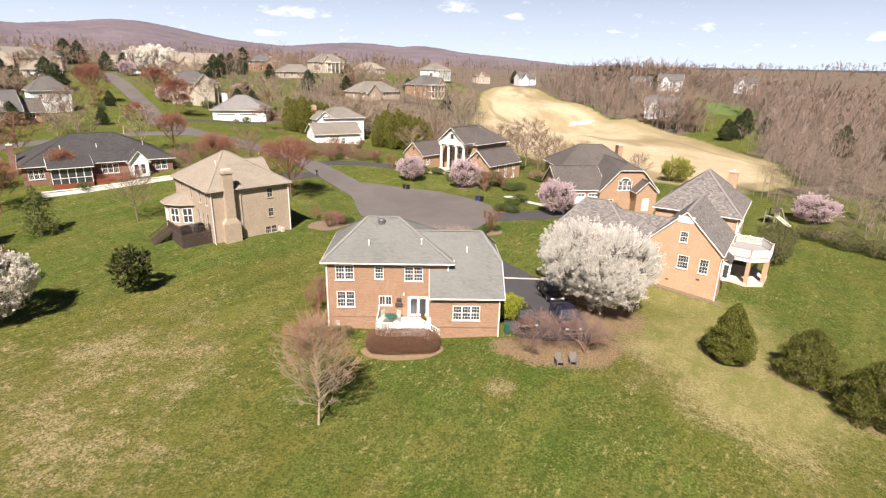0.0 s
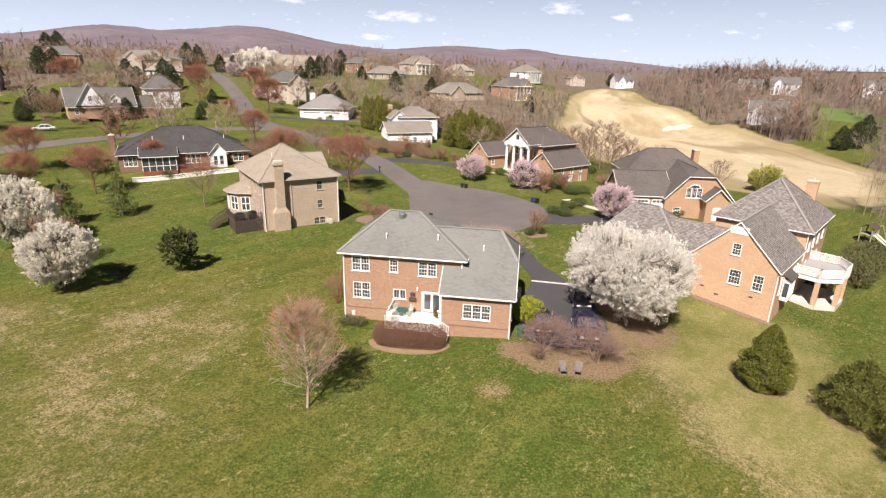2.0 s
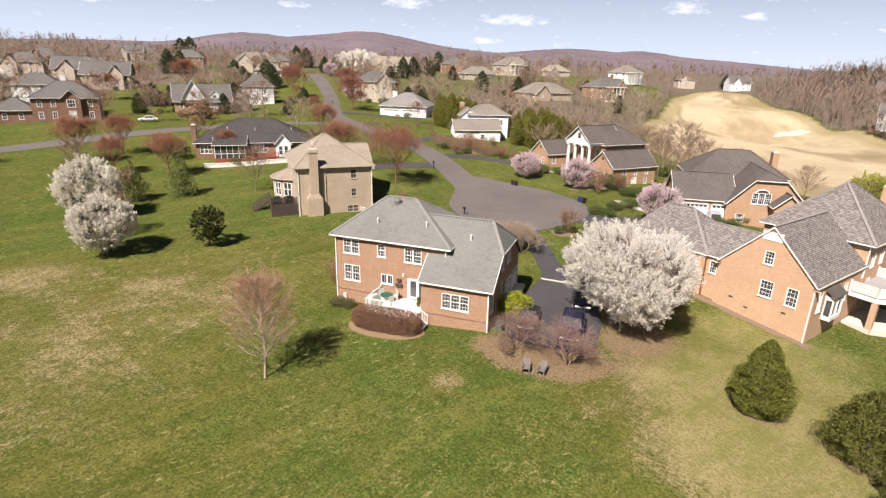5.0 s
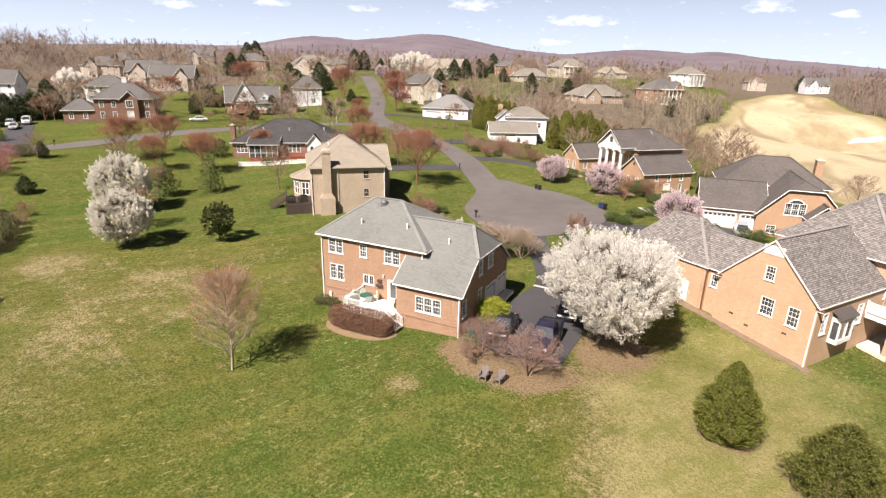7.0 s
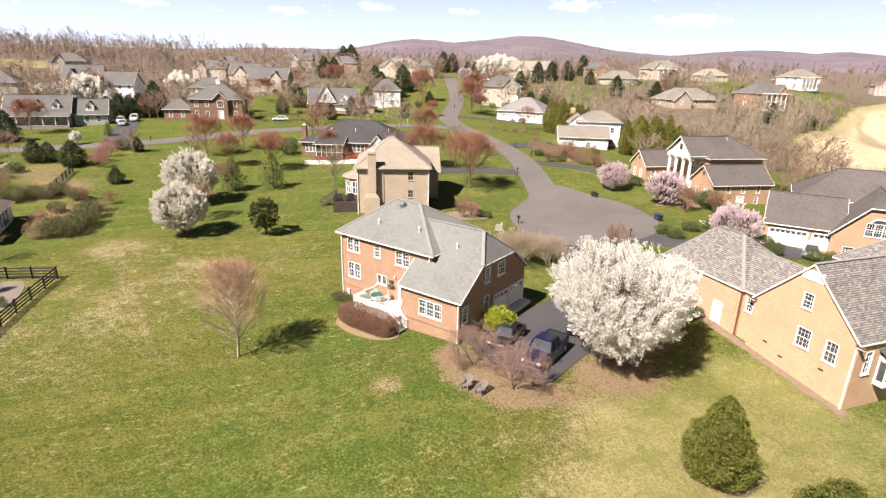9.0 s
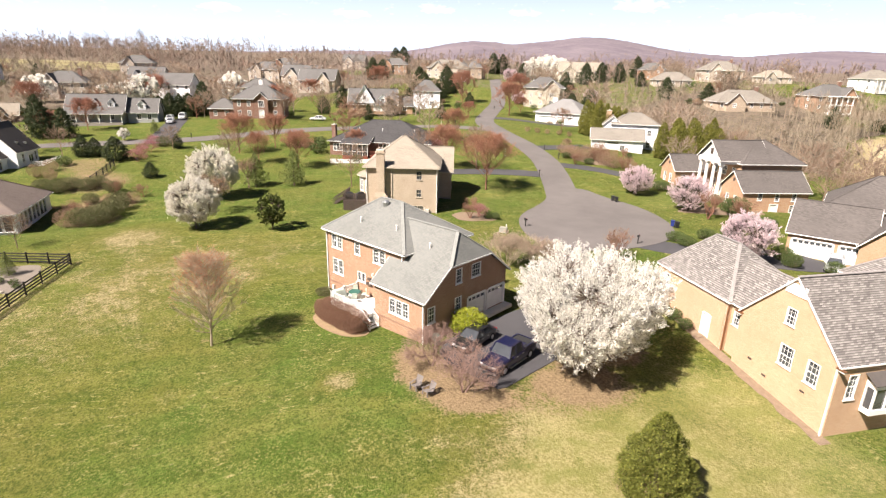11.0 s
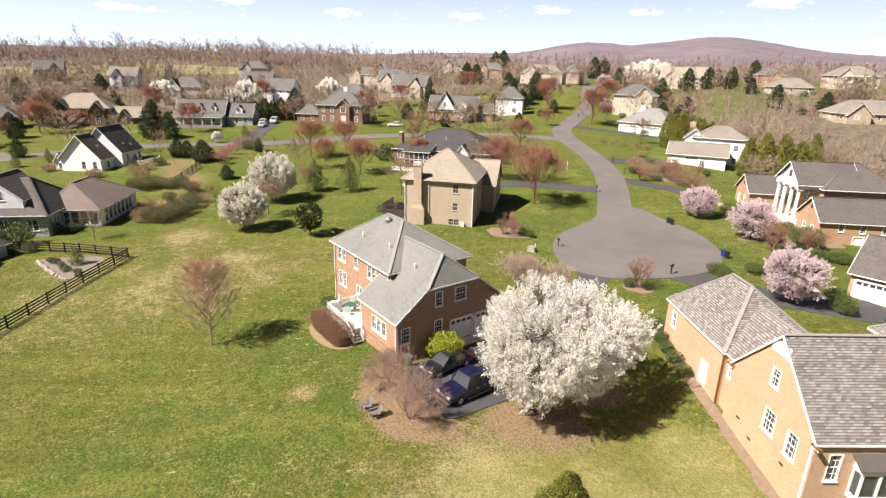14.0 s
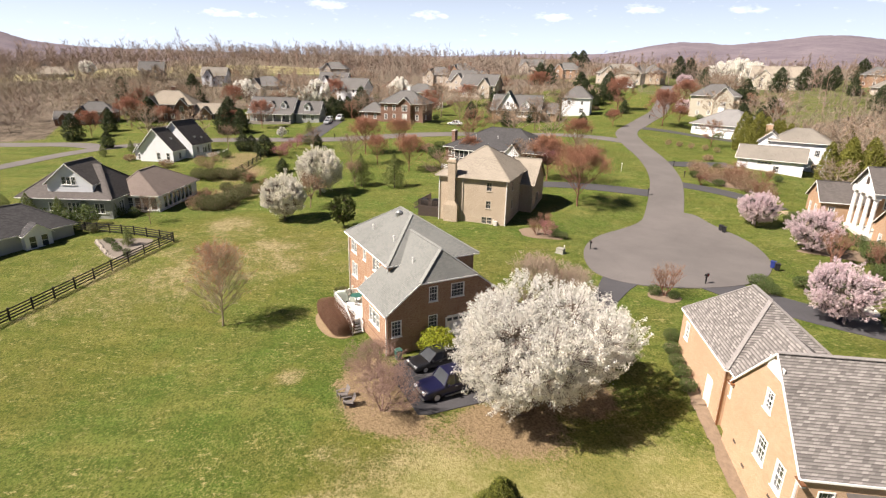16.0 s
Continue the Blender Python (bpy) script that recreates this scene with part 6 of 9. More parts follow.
def white_gable_house():
    h = house_at("white_gable_house", -122.0, 130.8, 48, "brick and white sided house with front gables and garage", 1.4)
    w = "window"
    g = 8.6
    block(h, 0, 16.5, 0, 10, g, 12.2, ("x", 17.0), M["brick_warm"], [("S", 8.6, g + 1.0, 5.2, 2.2, "garage"), ("S", 1.5, g + 1.3, 1.0, 1.4, w, 2, 2, 1)], M["roof_slate"], 0.45, near=False, gable=M["white_siding"])
    block(h, 2.2, 8.8, -0.7, 5.0, 12.3, 12.9, ("y", 18.2), M["white_siding"], [("S", 5.0, 13.4, 1.0, 1.5, w, 2, 2, 1)], M["roof_slate"], 0.4, near=False, skip="N")
    block(h, 10.4, 13.0, 0.6, 4.0, 12.6, 14.0, ("y", 15.2), M["white_siding"], [("S", 11.1, 12.8, 1.2, 1.1, w, 2, 2, 1)], M["roof_slate"], 0.2, near=False, skip="N")
    block(h, 16.6, 22.0, 3.0, 9.0, g, 11.6, ("x", 14.6), M["brick_warm"], [("S", 18.5, g + 1.2, 1.4, 1.6, w, 2, 2, 1)], M["roof_slate"], 0.4, near=False)
    k = house_at("white_square_house", -120.0, 159.3, 45, "two-storey white house with grey hip roof")
    block(k, 0, 10, 0, 9.5, 9.6, 17.6, ("hip", 4, 4.7, 6, 4.7, 21.6), M["white_siding"], [("S", 2.0, 15.2, 0.9, 1.4, w, 2, 2, 1), ("S", 6.6, 15.2, 0.9, 1.4, w, 2, 2, 1), ("S", 6.2, 12.2, 1.6, 1.8, w, 2, 2, 2), ("E", 4, 15.2, 0.9, 1.4, w, 2, 2, 1)], M["roof_slate"], 0.45, near=False)


def gabled_brick_house(x, y, rz, label, roof, side, size=1.0):
    """A two-storey brick house: hipped body, two front gables and a lower wing on one side."""
    h = house_at("gabled_brick_house", x, y, rz, label)
    g, w, br = gz(x, y) - 0.5, "window", M["brick_dark"]
    h.matrix_world = pose(x, y, g * (1 - size), 0, 0, rz) @ Matrix.Diagonal((size, size, size, 1.0))
    up = [("S", u, g + z, 1.1, 1.7, w, 2, 2, 1) for u in (6.6, 8.9) for z in (1.6, 4.4)] + [(f, u, g + z, 1.0, 1.6, w, 2, 2, 1) for f in "EW" for u in (2.5, 6.5) for z in (1.6, 4.4)]
    block(h, 0, 16, 0, 11, g, g + 6.4, ("hip", 5.2, 5.5, 10.8, 5.5, g + 10.8), br, up, roof, 0.5, near=False)
    block(h, 0.8, 5.6, -1.4, 3.0, g, g + 6.2, ("y", g + 8.9), br, [("S", 2.4, g + 4.2, 1.6, 1.8, w, 3, 2, 2), ("S", 2.4, g + 1.4, 1.6, 1.9, w, 3, 2, 2)], roof, 0.4, near=False, skip="N")
    block(h, 11.0, 14.8, -0.9, 3.0, g, g + 6.2, ("y", g + 8.4), br, [("S", 12.3, g + 4.2, 1.2, 1.7, w, 2, 2, 1), ("S", 12.3, g + 1.4, 1.2, 1.9, w, 2, 2, 1)], roof, 0.4, near=False, skip="N")
    x0 = -8.4 if side < 0 else 16.02
    block(h, x0, x0 + 8.38, 1.2, 8.8, g, g + 3.6, ("x", g + 6.6), br, [("S", x0 + 1.4, g + 1.4, 1.3, 1.6, w, 2, 2, 1), ("S", x0 + 5.2, g + 1.4, 1.3, 1.6, w, 2, 2, 1)], roof, 0.4, near=False)
    block(h, x0 + 2.2, x0 + 6.0, -0.6, 3.0, g, g + 3.6, ("y", g + 5.8), br, [("S", x0 + 3.4, g + 1.4, 1.4, 1.6, w, 2, 2, 2)], roof, 0.35, near=False, skip="N")
    chimney(h, 8.0, 8.6, g + 6, g + 12.0, 1.2, 0.9, br)


def far_house(x, y, rz, w, d, walls, roof, storeys, label, hip=True, wing=0):
    """A house across the valley: body, windows in rows, a gabled or hipped wing."""
    h = house_at("distant_house", x, y, rz, label)
    g = gz(x, y) - 0.6
    e = g + 0.9 + 3.0 * storeys
    n = max(2, int(w / 3.4))
    ops = [("S", 1.0 + (w - 3.0) * i / (n - 1), g + 1.9 + 3.0 * s, 1.1, 1.6, "window", 2, 2, 1) for i in range(n) for s in range(storeys)]
    ops += [(f, d * 0.35, g + 1.9 + 3.0 * s, 1.1, 1.6, "window", 2, 2, 1) for f in "EW" for s in range(storeys)]
    rise = min(w, d) * 0.36
    shape = ("hip", w / 2 - max(0.3, (w - d) / 2), d / 2, w / 2 + max(0.3, (w - d) / 2), d / 2, e + rise) if hip else ("x", e + rise * 1.15)
    block(h, 0, w, 0, d, g, e, shape, walls, ops, roof, 0.5, near=False)
    if wing:
        gx = w * 0.12 if wing > 0 else w * 0.55
        block(h, gx, gx + w * 0.33, -1.6, d * 0.4, g, e - 0.3, ("y", e + rise * 0.75), walls, [("S", gx + w * 0.1, g + 1.9 + 3.0 * s, 1.4, 1.6, "window", 2, 2, 2) for s in range(storeys)], roof, 0.4, near=False)
    if "porch" in label:
        part("porch_floor", boxes(((w * 0.25, -2.4, g), (w * 0.8, -0.02, g + 0.8)), ((w * 0.25, -2.4, g + 3.5), (w * 0.8, -0.02, g + 3.75))), M["white"], h)
        part("porch_roof", boxes(((w * 0.22, -2.7, e - 0.3), (w * 0.83, -0.02, e + 0.05))), M["white"], h)
        for i in range(5):
            px = w * (0.26 + 0.53 * i / 4)
            part("porch_column", boxes(((px - 0.16, -2.3, g + 0.8), (px + 0.16, -1.98, e - 0.3))), M["white"], h)
    if wing != 0:
        chimney(h, w * 0.8, d * 0.6, e, e + rise + 1.2, 1.2, 0.9, M["brick_dark"])
    return h


main_house()
gable_house()
tan_house()
portico_house()
brick_garage_house()
ranch_house()
white_garage_house()
hip_garage_house()
cottage_house()
white_tall_house()
cape_house()
brick_hip_house()
white_gable_house()
gabled_brick_house(-170.0, 21.0, 72, "two-storey brown brick house with tan roof and front gables", M["roof_tan"], 1)
gabled_brick_house(-173.0, 0.6, 84, "brown brick house with grey roof and gables behind red maples", M["roof_slate"], -1, 0.74)
for spec in (
    (-37, 239, 45, 22, 12, "brick_tan", "roof_greige", 1, "low tan brick house with grey-tan hip roof", True, 1),
    (-12, 272, 48, 17, 12, "brick", "roof_slate", 2, "brick house with grey roof and rear porch", True, -1),
    (-76, 330, 40, 20, 13, "stucco", "roof_greige", 2, "large pale stucco house with columned porch", True, 1),
    (-9, 356, 45, 16, 12, "white_siding", "roof_greige", 2, "white house with grey-tan hip roof and tall porch", True, 0),
    (-51, 340, 40, 16, 10, "stucco", "roof_tan", 1, "pale low house among bare trees", True, 1),
    (-86, 292, 35, 18, 11, "stucco", "roof_greige", 1, "pale low house behind bare trees", True, 0),
    (61, 470, 20, 15, 11, "white_siding", "roof_slate", 2, "white gabled house at the head of the fairway", False, 1),
    (25, 480, 20, 13, 10, "stucco", "roof_brown", 2, "pale house at the head of the fairway", True, 1),
    (94, 262, -20, 14, 10, "white_siding", "roof_slate", 2, "white house in the woods beside the fairway", False, 1),
    (140, 372, -20, 15, 10, "white_siding", "roof_slate", 2, "white house in the woods", False, 1),
    (196, 382, -25, 14, 10, "white_siding", "roof_slate", 2, "white house among woods", False, 1),
    (128, 392, -25, 13, 10, "stucco", "roof_slate", 1, "pale house behind bare trees", False, -1),
    (222, 372, -30, 15, 11, "stucco", "roof_slate", 1, "low pale house with a grey roof in the woods", True, 0),
    (-232, 168, 40, 20, 12, "stucco", "roof_slate", 2, "pale two-storey house with grey roof", False, 1),
    (-206, 162, 40, 18, 12, "stucco", "roof_slate", 2, "pale house with grey roof and dormers", False, -1),
    (-268, 168, 38, 18, 12, "stucco", "roof_slate", 2, "pale house with grey hip roof", True, 1),
    (-220, 102, 45, 14, 11, "white_siding", "roof_slate", 2, "white sided house with broad grey roof", False, 0),
    (-184, 122, 45, 14, 10, "white_siding", "roof_slate", 2, "white house with dark grey roof", True, 0),
    (-345, 288, 40, 18, 12, "stucco", "roof_slate", 2, "pale gabled house on the far rise", False, 1),
    (-258, 256, 35, 18, 12, "brick", "roof_slate", 2, "brick house behind conifers", True, 1),
    (-218, 283, 28, 20, 12, "brick_tan", "roof_slate", 2, "tan brick house at the top of the road", True, 1),
    (-212, 344, 25, 16, 11, "stucco", "roof_tan", 1, "pale low house at the top of the road", True, 0),
    (-168, 222, 40, 13, 10, "white_siding", "roof_tan", 1, "low house with pale green roof", True, 0),
    (-142, 291, 28, 22, 12, "cream_siding", "roof_tan", 2, "long cream house with dormers", False, 1),
    (-120, 345, 30, 16, 11, "brick", "roof_slate", 2, "brick house on the far rise", True, -1),
    (-182, 312, 25, 12, 9, "white_siding", "roof_slate", 1, "white cottage by the road", False, 0),
    (-232, 62, 60, 17, 12, "stucco", "roof_slate", 2, "pale house behind white pear trees", True, 1),
    (-250, 100, 55, 15, 12, "white_siding", "roof_slate", 2, "white gabled house behind pear trees", False, 1),
    (-296, 46, 70, 13, 10, "white_siding", "roof_greige", 2, "pale gabled house in bare woods", False, 1),
    (-330, 14, 80, 13, 11, "brick_tan", "roof_slate", 2, "white and brick house in bare woods", False, -1),
    (-330, 120, 60, 18, 12, "stucco", "roof_slate", 2, "pale house on the far rise", True, 1),
    (-366, -42, 85, 17, 11, "stucco", "roof_tan", 1, "low tan-roofed house in bare woods", True, 0),
    (-300, 200, 45, 18, 12, "brick", "roof_slate", 2, "brick house in bare woods", True, 1),
    (-203, 246, 34, 24, 13, "stucco", "roof_greige", 2, "large pale house with grey-tan roof on the rise", True, 1),
):
    far_house(*spec[:5], M[spec[5]], M[spec[6]], *spec[7:])

# ---- hills and clouds ----


# bearing (degrees, to the west of north) and height of the ridge line
RIDGE = [(-75, 0.1), (-40, 0.2), (-20, 0.35), (-12, 0.8), (-6, 1.38), (-3.8, 1.55), (-0.4, 1.84), (1, 2.12), (2.95, 2.31), (5.2, 2.14), (7.5, 2.36), (10.2, 2.43), (13, 2.22), (16.3, 1.9), (18.6, 2.08), (21.2, 2.29),
         (23.6, 2.68), (25.8, 3.13), (28.5, 3.52), (30.8, 3.56), (34.0, 3.14), (37.4, 2.8), (39, 3.0), (41.4, 3.07), (43.7, 2.77), (46.5, 2.2), (48.5, 1.93), (54, 1.88), (63, 1.5), (75, 1.3), (96, 1.3), (100, 1.65), (102, 2.37), (106, 2.9), (114, 2.6), (150, 1.0)]


def hills():
    """The wooded ridge across the valley, lower to the right, seen all round the horizon."""
    deg = np.arange(-75, 150, 0.2)
    az = np.radians(deg)
    crest = np.interp(deg, [a for a, _ in RIDGE], [b for _, b in RIDGE])
    crest = np.convolve(np.pad(crest, 5, mode="edge"), np.hanning(13)[1:-1] / np.hanning(13)[1:-1].sum(), mode="valid")
    trees = np.array([0.05 * noise.noise(Vector((d / 0.35, 2.0, 0))) + 0.04 * noise.noise(Vector((d / 1.1, 4.0, 0))) for d in deg])
    dist = np.array([2300, 2600, 2900, 3150, 3400, 3600, 3750, 3900, 4300, 4600])
    rise = np.array([-0.05, 0.22, 0.42, 0.58, 0.74, 0.86, 0.94, 1.0, 0.85, 0.3])
    verts = []
    for i, (d, r) in enumerate(zip(dist, rise)):
        wob = np.array([noise.noise(Vector((a / 5.0, i * 0.35, 5.0))) for a in deg]) * 0.05 * (0 < r < 0.8)
        z = 25.8 + (r + wob) * d * np.tan(np.radians(crest + (trees if r == 1.0 else 0.0)))
        verts.append(np.stack([-np.sin(az) * d + 20, np.cos(az) * d + 10, z], -1))
    verts = np.stack(verts)
    n, m = verts.shape[:2]
    idx = np.arange(n * m).reshape(n, m)
    faces = np.stack([idx[:-1, :-1], idx[:-1, 1:], idx[1:, 1:], idx[1:, :-1]], -1).reshape(-1, 4)
    net = Net("hazy_leafless_hill_woods")
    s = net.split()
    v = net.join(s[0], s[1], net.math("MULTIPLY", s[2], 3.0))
    # winter woods in lighter, bluish purple tones, with the distance haze painted in
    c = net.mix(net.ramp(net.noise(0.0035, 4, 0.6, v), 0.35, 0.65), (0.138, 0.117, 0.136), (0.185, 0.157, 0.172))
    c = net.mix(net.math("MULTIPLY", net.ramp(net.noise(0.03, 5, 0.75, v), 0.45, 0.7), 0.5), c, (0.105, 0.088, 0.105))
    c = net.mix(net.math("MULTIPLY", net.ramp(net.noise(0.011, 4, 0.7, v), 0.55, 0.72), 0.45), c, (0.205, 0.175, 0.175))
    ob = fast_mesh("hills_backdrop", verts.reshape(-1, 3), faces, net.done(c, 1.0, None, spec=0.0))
    ob.data.polygons.foreach_set("use_smooth", np.ones(len(faces), bool))
    tagged(ob, "long wooded ridge of leafless purple-brown hills, distance haze in the colour", "hill", kind="structure")


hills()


# bearing, height, half width and half depth of each small cloud, in degrees
PUFFS = [(14.9, 4.85, 3.0, 0.5), (17.5, 2.95, 1.5, 0.35), (-24.0, 4.2, 1.0, 0.35), (-1.0, 5.85, 1.6, 0.6), (-6.5, 5.1, 0.8, 0.3), (25.6, 6.2, 2.0, 0.6), (-36.7, 3.2, 0.8, 0.35), (-15.9, 3.9, 0.6, 0.25),
         (53.0, 5.16, 1.7, 0.35), (44.7, 5.8, 1.5, 0.4), (65.2, 5.2, 1.8, 0.35), (75, 5.8, 2.0, 0.4), (36, 5.6, 1.2, 0.35), (84, 4.6, 2.4, 0.35)]


def clouds():
    """A thin glowing veil with a few puffs, far behind the hills, added to brighten the low sky."""
    dega, dege = np.arange(-46, 118, 0.3), np.linspace(0.8, 13.0, 90)
    da, de = np.meshgrid(dega, dege)
    a, e = np.radians(da), np.radians(de)
    D = 4700.0
    v = np.stack([-np.sin(a) * D, np.cos(a) * D, 25 + D * np.tan(e)], -1)
    n, m = a.shape
    idx = np.arange(n * m).reshape(n, m)
    faces = np.stack([idx[:-1, :-1], idx[:-1, 1:], idx[1:, 1:], idx[1:, :-1]], -1).reshape(-1, 4)
    body = np.zeros(da.shape)
    for pa, pe, w, h in PUFFS:
        low = np.where(de < pe, 0.6, 1.0)
        body = np.maximum(body, 1 - ((da - pa) / (w * 1.5)) ** 2 - ((de - pe) / (h * 1.7 * low)) ** 2)
    net = Net("glowing_haze_and_cloud")
    s = net.split()
    vec = net.join(net.math("MULTIPLY", s[0], 0.010), net.math("MULTIPLY", s[1], 0.010), net.math("MULTIPLY", s[2], 0.026))
    f = net.noise(1.0, 6, 0.6, vec)
    puff = net.ramp(net.math("ADD", net.attribute("cloud"), net.math("MULTIPLY", net.math("SUBTRACT", f, 0.5), 3.0)), 0.35, 1.25)
    # emissive haze, added so the low sky shows brighter than the dim world
    haze = net.math("MULTIPLY", net.math("SUBTRACT", 1.0, net.ramp(s[2], 120.0, 1400.0)), 0.78)
    alpha = net.math("ADD", haze, net.math("MULTIPLY", puff, 0.34), True)
    em = net.node("Emission", 0, Color=net.mix(puff, (0.72, 0.86, 1.03), (0.86, 0.92, 1.0)), Strength=0.72)
    tr = net.node("BsdfTransparent", 0)
    mx = net.t.nodes.new("ShaderNodeMixShader")
    net.put(mx.inputs[0], alpha)
    net.put(mx.inputs[1], tr)
    net.put(mx.inputs[2], em)
    net.t.links.new(mx.outputs[0], net.out.inputs[0])
    ob = fast_mesh("cloud_backdrop", v.reshape(-1, 3), faces, net.m)
    ob.data.attributes.new("cloud", "FLOAT", "POINT").data.foreach_set("value", np.maximum(body, 0).astype(np.float32).ravel())
    tagged(ob, "glowing sheet of pale haze and small white clouds low over the hills", "sky", kind="structure")


clouds()

# ---- trees and shrubs ----


def grow(rng, height, r0, levels, kids, spread, ratio=0.68, trunk=0.34, lean=0.0, up=0.12, stems=1):
    """Limbs by repeated forking: arrays of starts, ends, radii, and the tips."""
    segs, tips = [], []

    def limb(p, d, length, r, level):
        q = p
        dd = d
        k = 3 if level == levels else 2
        pts = [p]
        for i in range(k):
            dd = dd + rng.normal(0, 0.09 if level == levels else 0.15, 3)
            dd[2] += up * 0.4
            dd = dd / np.linalg.norm(dd)
            n = q + dd * length / k
            segs.append((q, n, r * (1 - 0.35 * i / k), r * (1 - 0.35 * (i + 1) / k)))
            q = n
            pts.append(q)
        if level == 0:
            tips.append(q)
            return
        n_kids = kids + (1 if rng.random() < 0.4 else 0) + (2 if level == levels else 0)
        az = rng.random() * 6.28
        a = np.cross(dd, [0.3, 0.5, 0.1])
        a = a / np.linalg.norm(a)
        b = np.cross(dd, a)
        for i in range(n_kids):
            az += 6.28 / n_kids + rng.normal(0, 0.35)
            tilt = spread * (0.65 + 0.7 * rng.random()) * (0.35 if i == 0 else 1)
            nd = dd * math.cos(tilt) + (a * math.cos(az) + b * math.sin(az)) * math.sin(tilt)
            nd[2] += up
            nd = nd / np.linalg.norm(nd)
            at = pts[-1] if i < 2 else pts[-2] + (pts[-1] - pts[-2]) * rng.random()
            limb(at, nd, length * ratio * (0.75 + 0.5 * rng.random()), r * 0.6, level - 1)

    for s in range(stems):
        d = np.array([rng.normal(0, 0.04) + lean, rng.normal(0, 0.04), 1.0])
        if stems > 1:
            t = 6.28 * s / stems + rng.random()
            d = np.array([0.45 * math.cos(t), 0.45 * math.sin(t), 1.0])
        limb(np.array([0, 0, -0.15]), d / np.linalg.norm(d), height * trunk, r0, levels)
    p = np.array([s[0] for s in segs])
    q = np.array([s[1] for s in segs])
    ra = np.array([[s[2], s[3]] for s in segs])
    tips = np.array(tips)
    k = height / max(q[:, 2].max(), 0.1)
    return p * [1, 1, k], q * [1, 1, k], ra, tips * [1, 1, k]


def tubes(p, q, r, sides=4, least=0.012):
    """Tapered bars as one set of vertices and quads."""
    d = q - p
    d = d / np.linalg.norm(d, axis=1, keepdims=True)
    a = np.cross(d, [0.31, 0.17, 0.93])
    a = a / np.linalg.norm(a, axis=1, keepdims=True)
    b = np.cross(d, a)
    t = np.arange(sides) * 2 * math.pi / sides
    ring = np.cos(t)[None, :, None] * a[:, None] + np.sin(t)[None, :, None] * b[:, None]
    r = np.maximum(r, least)
    v = np.concatenate([p[:, None] + ring * r[:, 0, None, None], q[:, None] + ring * r[:, 1, None, None]], 1)
    base = np.arange(len(p))[:, None, None] * 2 * sides
    i = np.arange(sides)
    f = np.stack([i, (i + 1) % sides, (i + 1) % sides + sides, i + sides], -1)[None] + base
    return v.reshape(-1, 3), f.reshape(-1, 4)


def cards(rng, c, size, aspect=0.7, flat=0.0, face=None):
    """A small four-cornered leaf or clump at each centre, turned at random or mostly to face a way, slightly folded."""
    n = len(c)
    u = rng.normal(0, 1, (n, 3))
    u[:, 2] *= 1 - flat
    w = rng.normal(0, 1, (n, 3))
    if face is not None:
        w = face + rng.normal(0, 0.45, (n, 3))
        u -= w * (np.sum(u * w, 1) / np.sum(w * w, 1))[:, None]
        w = np.cross(w, u)
    u /= np.linalg.norm(u, axis=1, keepdims=True)
    v = np.cross(u, w)
    v /= np.linalg.norm(v, axis=1, keepdims=True)
    s = (size * (0.6 + 0.8 * rng.random(n)))[:, None]
    u, v = u * s, v * s * aspect
    fold = np.cross(u, v) / np.maximum(s, 1e-6) * 0.35
    verts = np.stack([c - u, c - v * 0.8 + fold, c + u, c + v * 0.8 + fold], 1)
    return verts.reshape(-1, 3), np.arange(n * 4).reshape(n, 4)


def scatter(rng, tips, n, sigma):
    k = rng.integers(0, len(tips), n)
    return tips[k] + rng.normal(0, 1, (n, 3)) * sigma


def tree(name, label, category, group, seed, height, width, kind, wood, leaf, n=3000, size=0.12, levels=4, kids=3, spread=0.6, stems=1, r0=0.14, low=0.25, trunk=0.34, least=0.012, sigma=0.3, up=0.12):
    """A broad-leaved tree or shrub: wood with limbs, and a crown of blossom, buds or leaves."""
    rng = np.random.default_rng(seed)
    p, q, r, tips = grow(rng, height, r0, levels, kids, spread, stems=stems, trunk=trunk, up=up)
    reach = np.percentile(np.hypot(tips[:, 0], tips[:, 1]), 92)
    k = width / max(reach, 0.1)
    mid = height * 0.55

    def fit(a):
        a = a.copy()
        f = np.clip(a[:, 2] / (height * 0.3), 0, 1) ** 0.7
        s = 1 + (k - 1) * f
        a[:, 0] *= s
        a[:, 1] *= s
        return a

    p, q, tips = fit(p), fit(q), fit(tips)
    ob = thing(name, Matrix(), label, category, group)
    v, f = tubes(p, q, r, 5 if r0 > 0.2 else 4, least)
    fast_mesh("trunk", v, f, wood, ob)
    if n:
        c = scatter(rng, tips, n * 2, sigma)
        keep = c[:, 2] > height * low * (0.6 + 0.8 * rng.random(len(c)))
        # soft dome so that the outline is rounded but ragged
        e = (np.hypot(c[:, 0], c[:, 1]) / width) ** 2 + ((c[:, 2] - mid) / (height * 0.5)) ** 2
        keep &= e < 1.05 + 0.25 * rng.random(len(c))
        c = c[keep][:n]
        v, f = cards(rng, c, np.full(len(c), size))
        fast_mesh("crown", v, f, leaf, ob)
    return ob


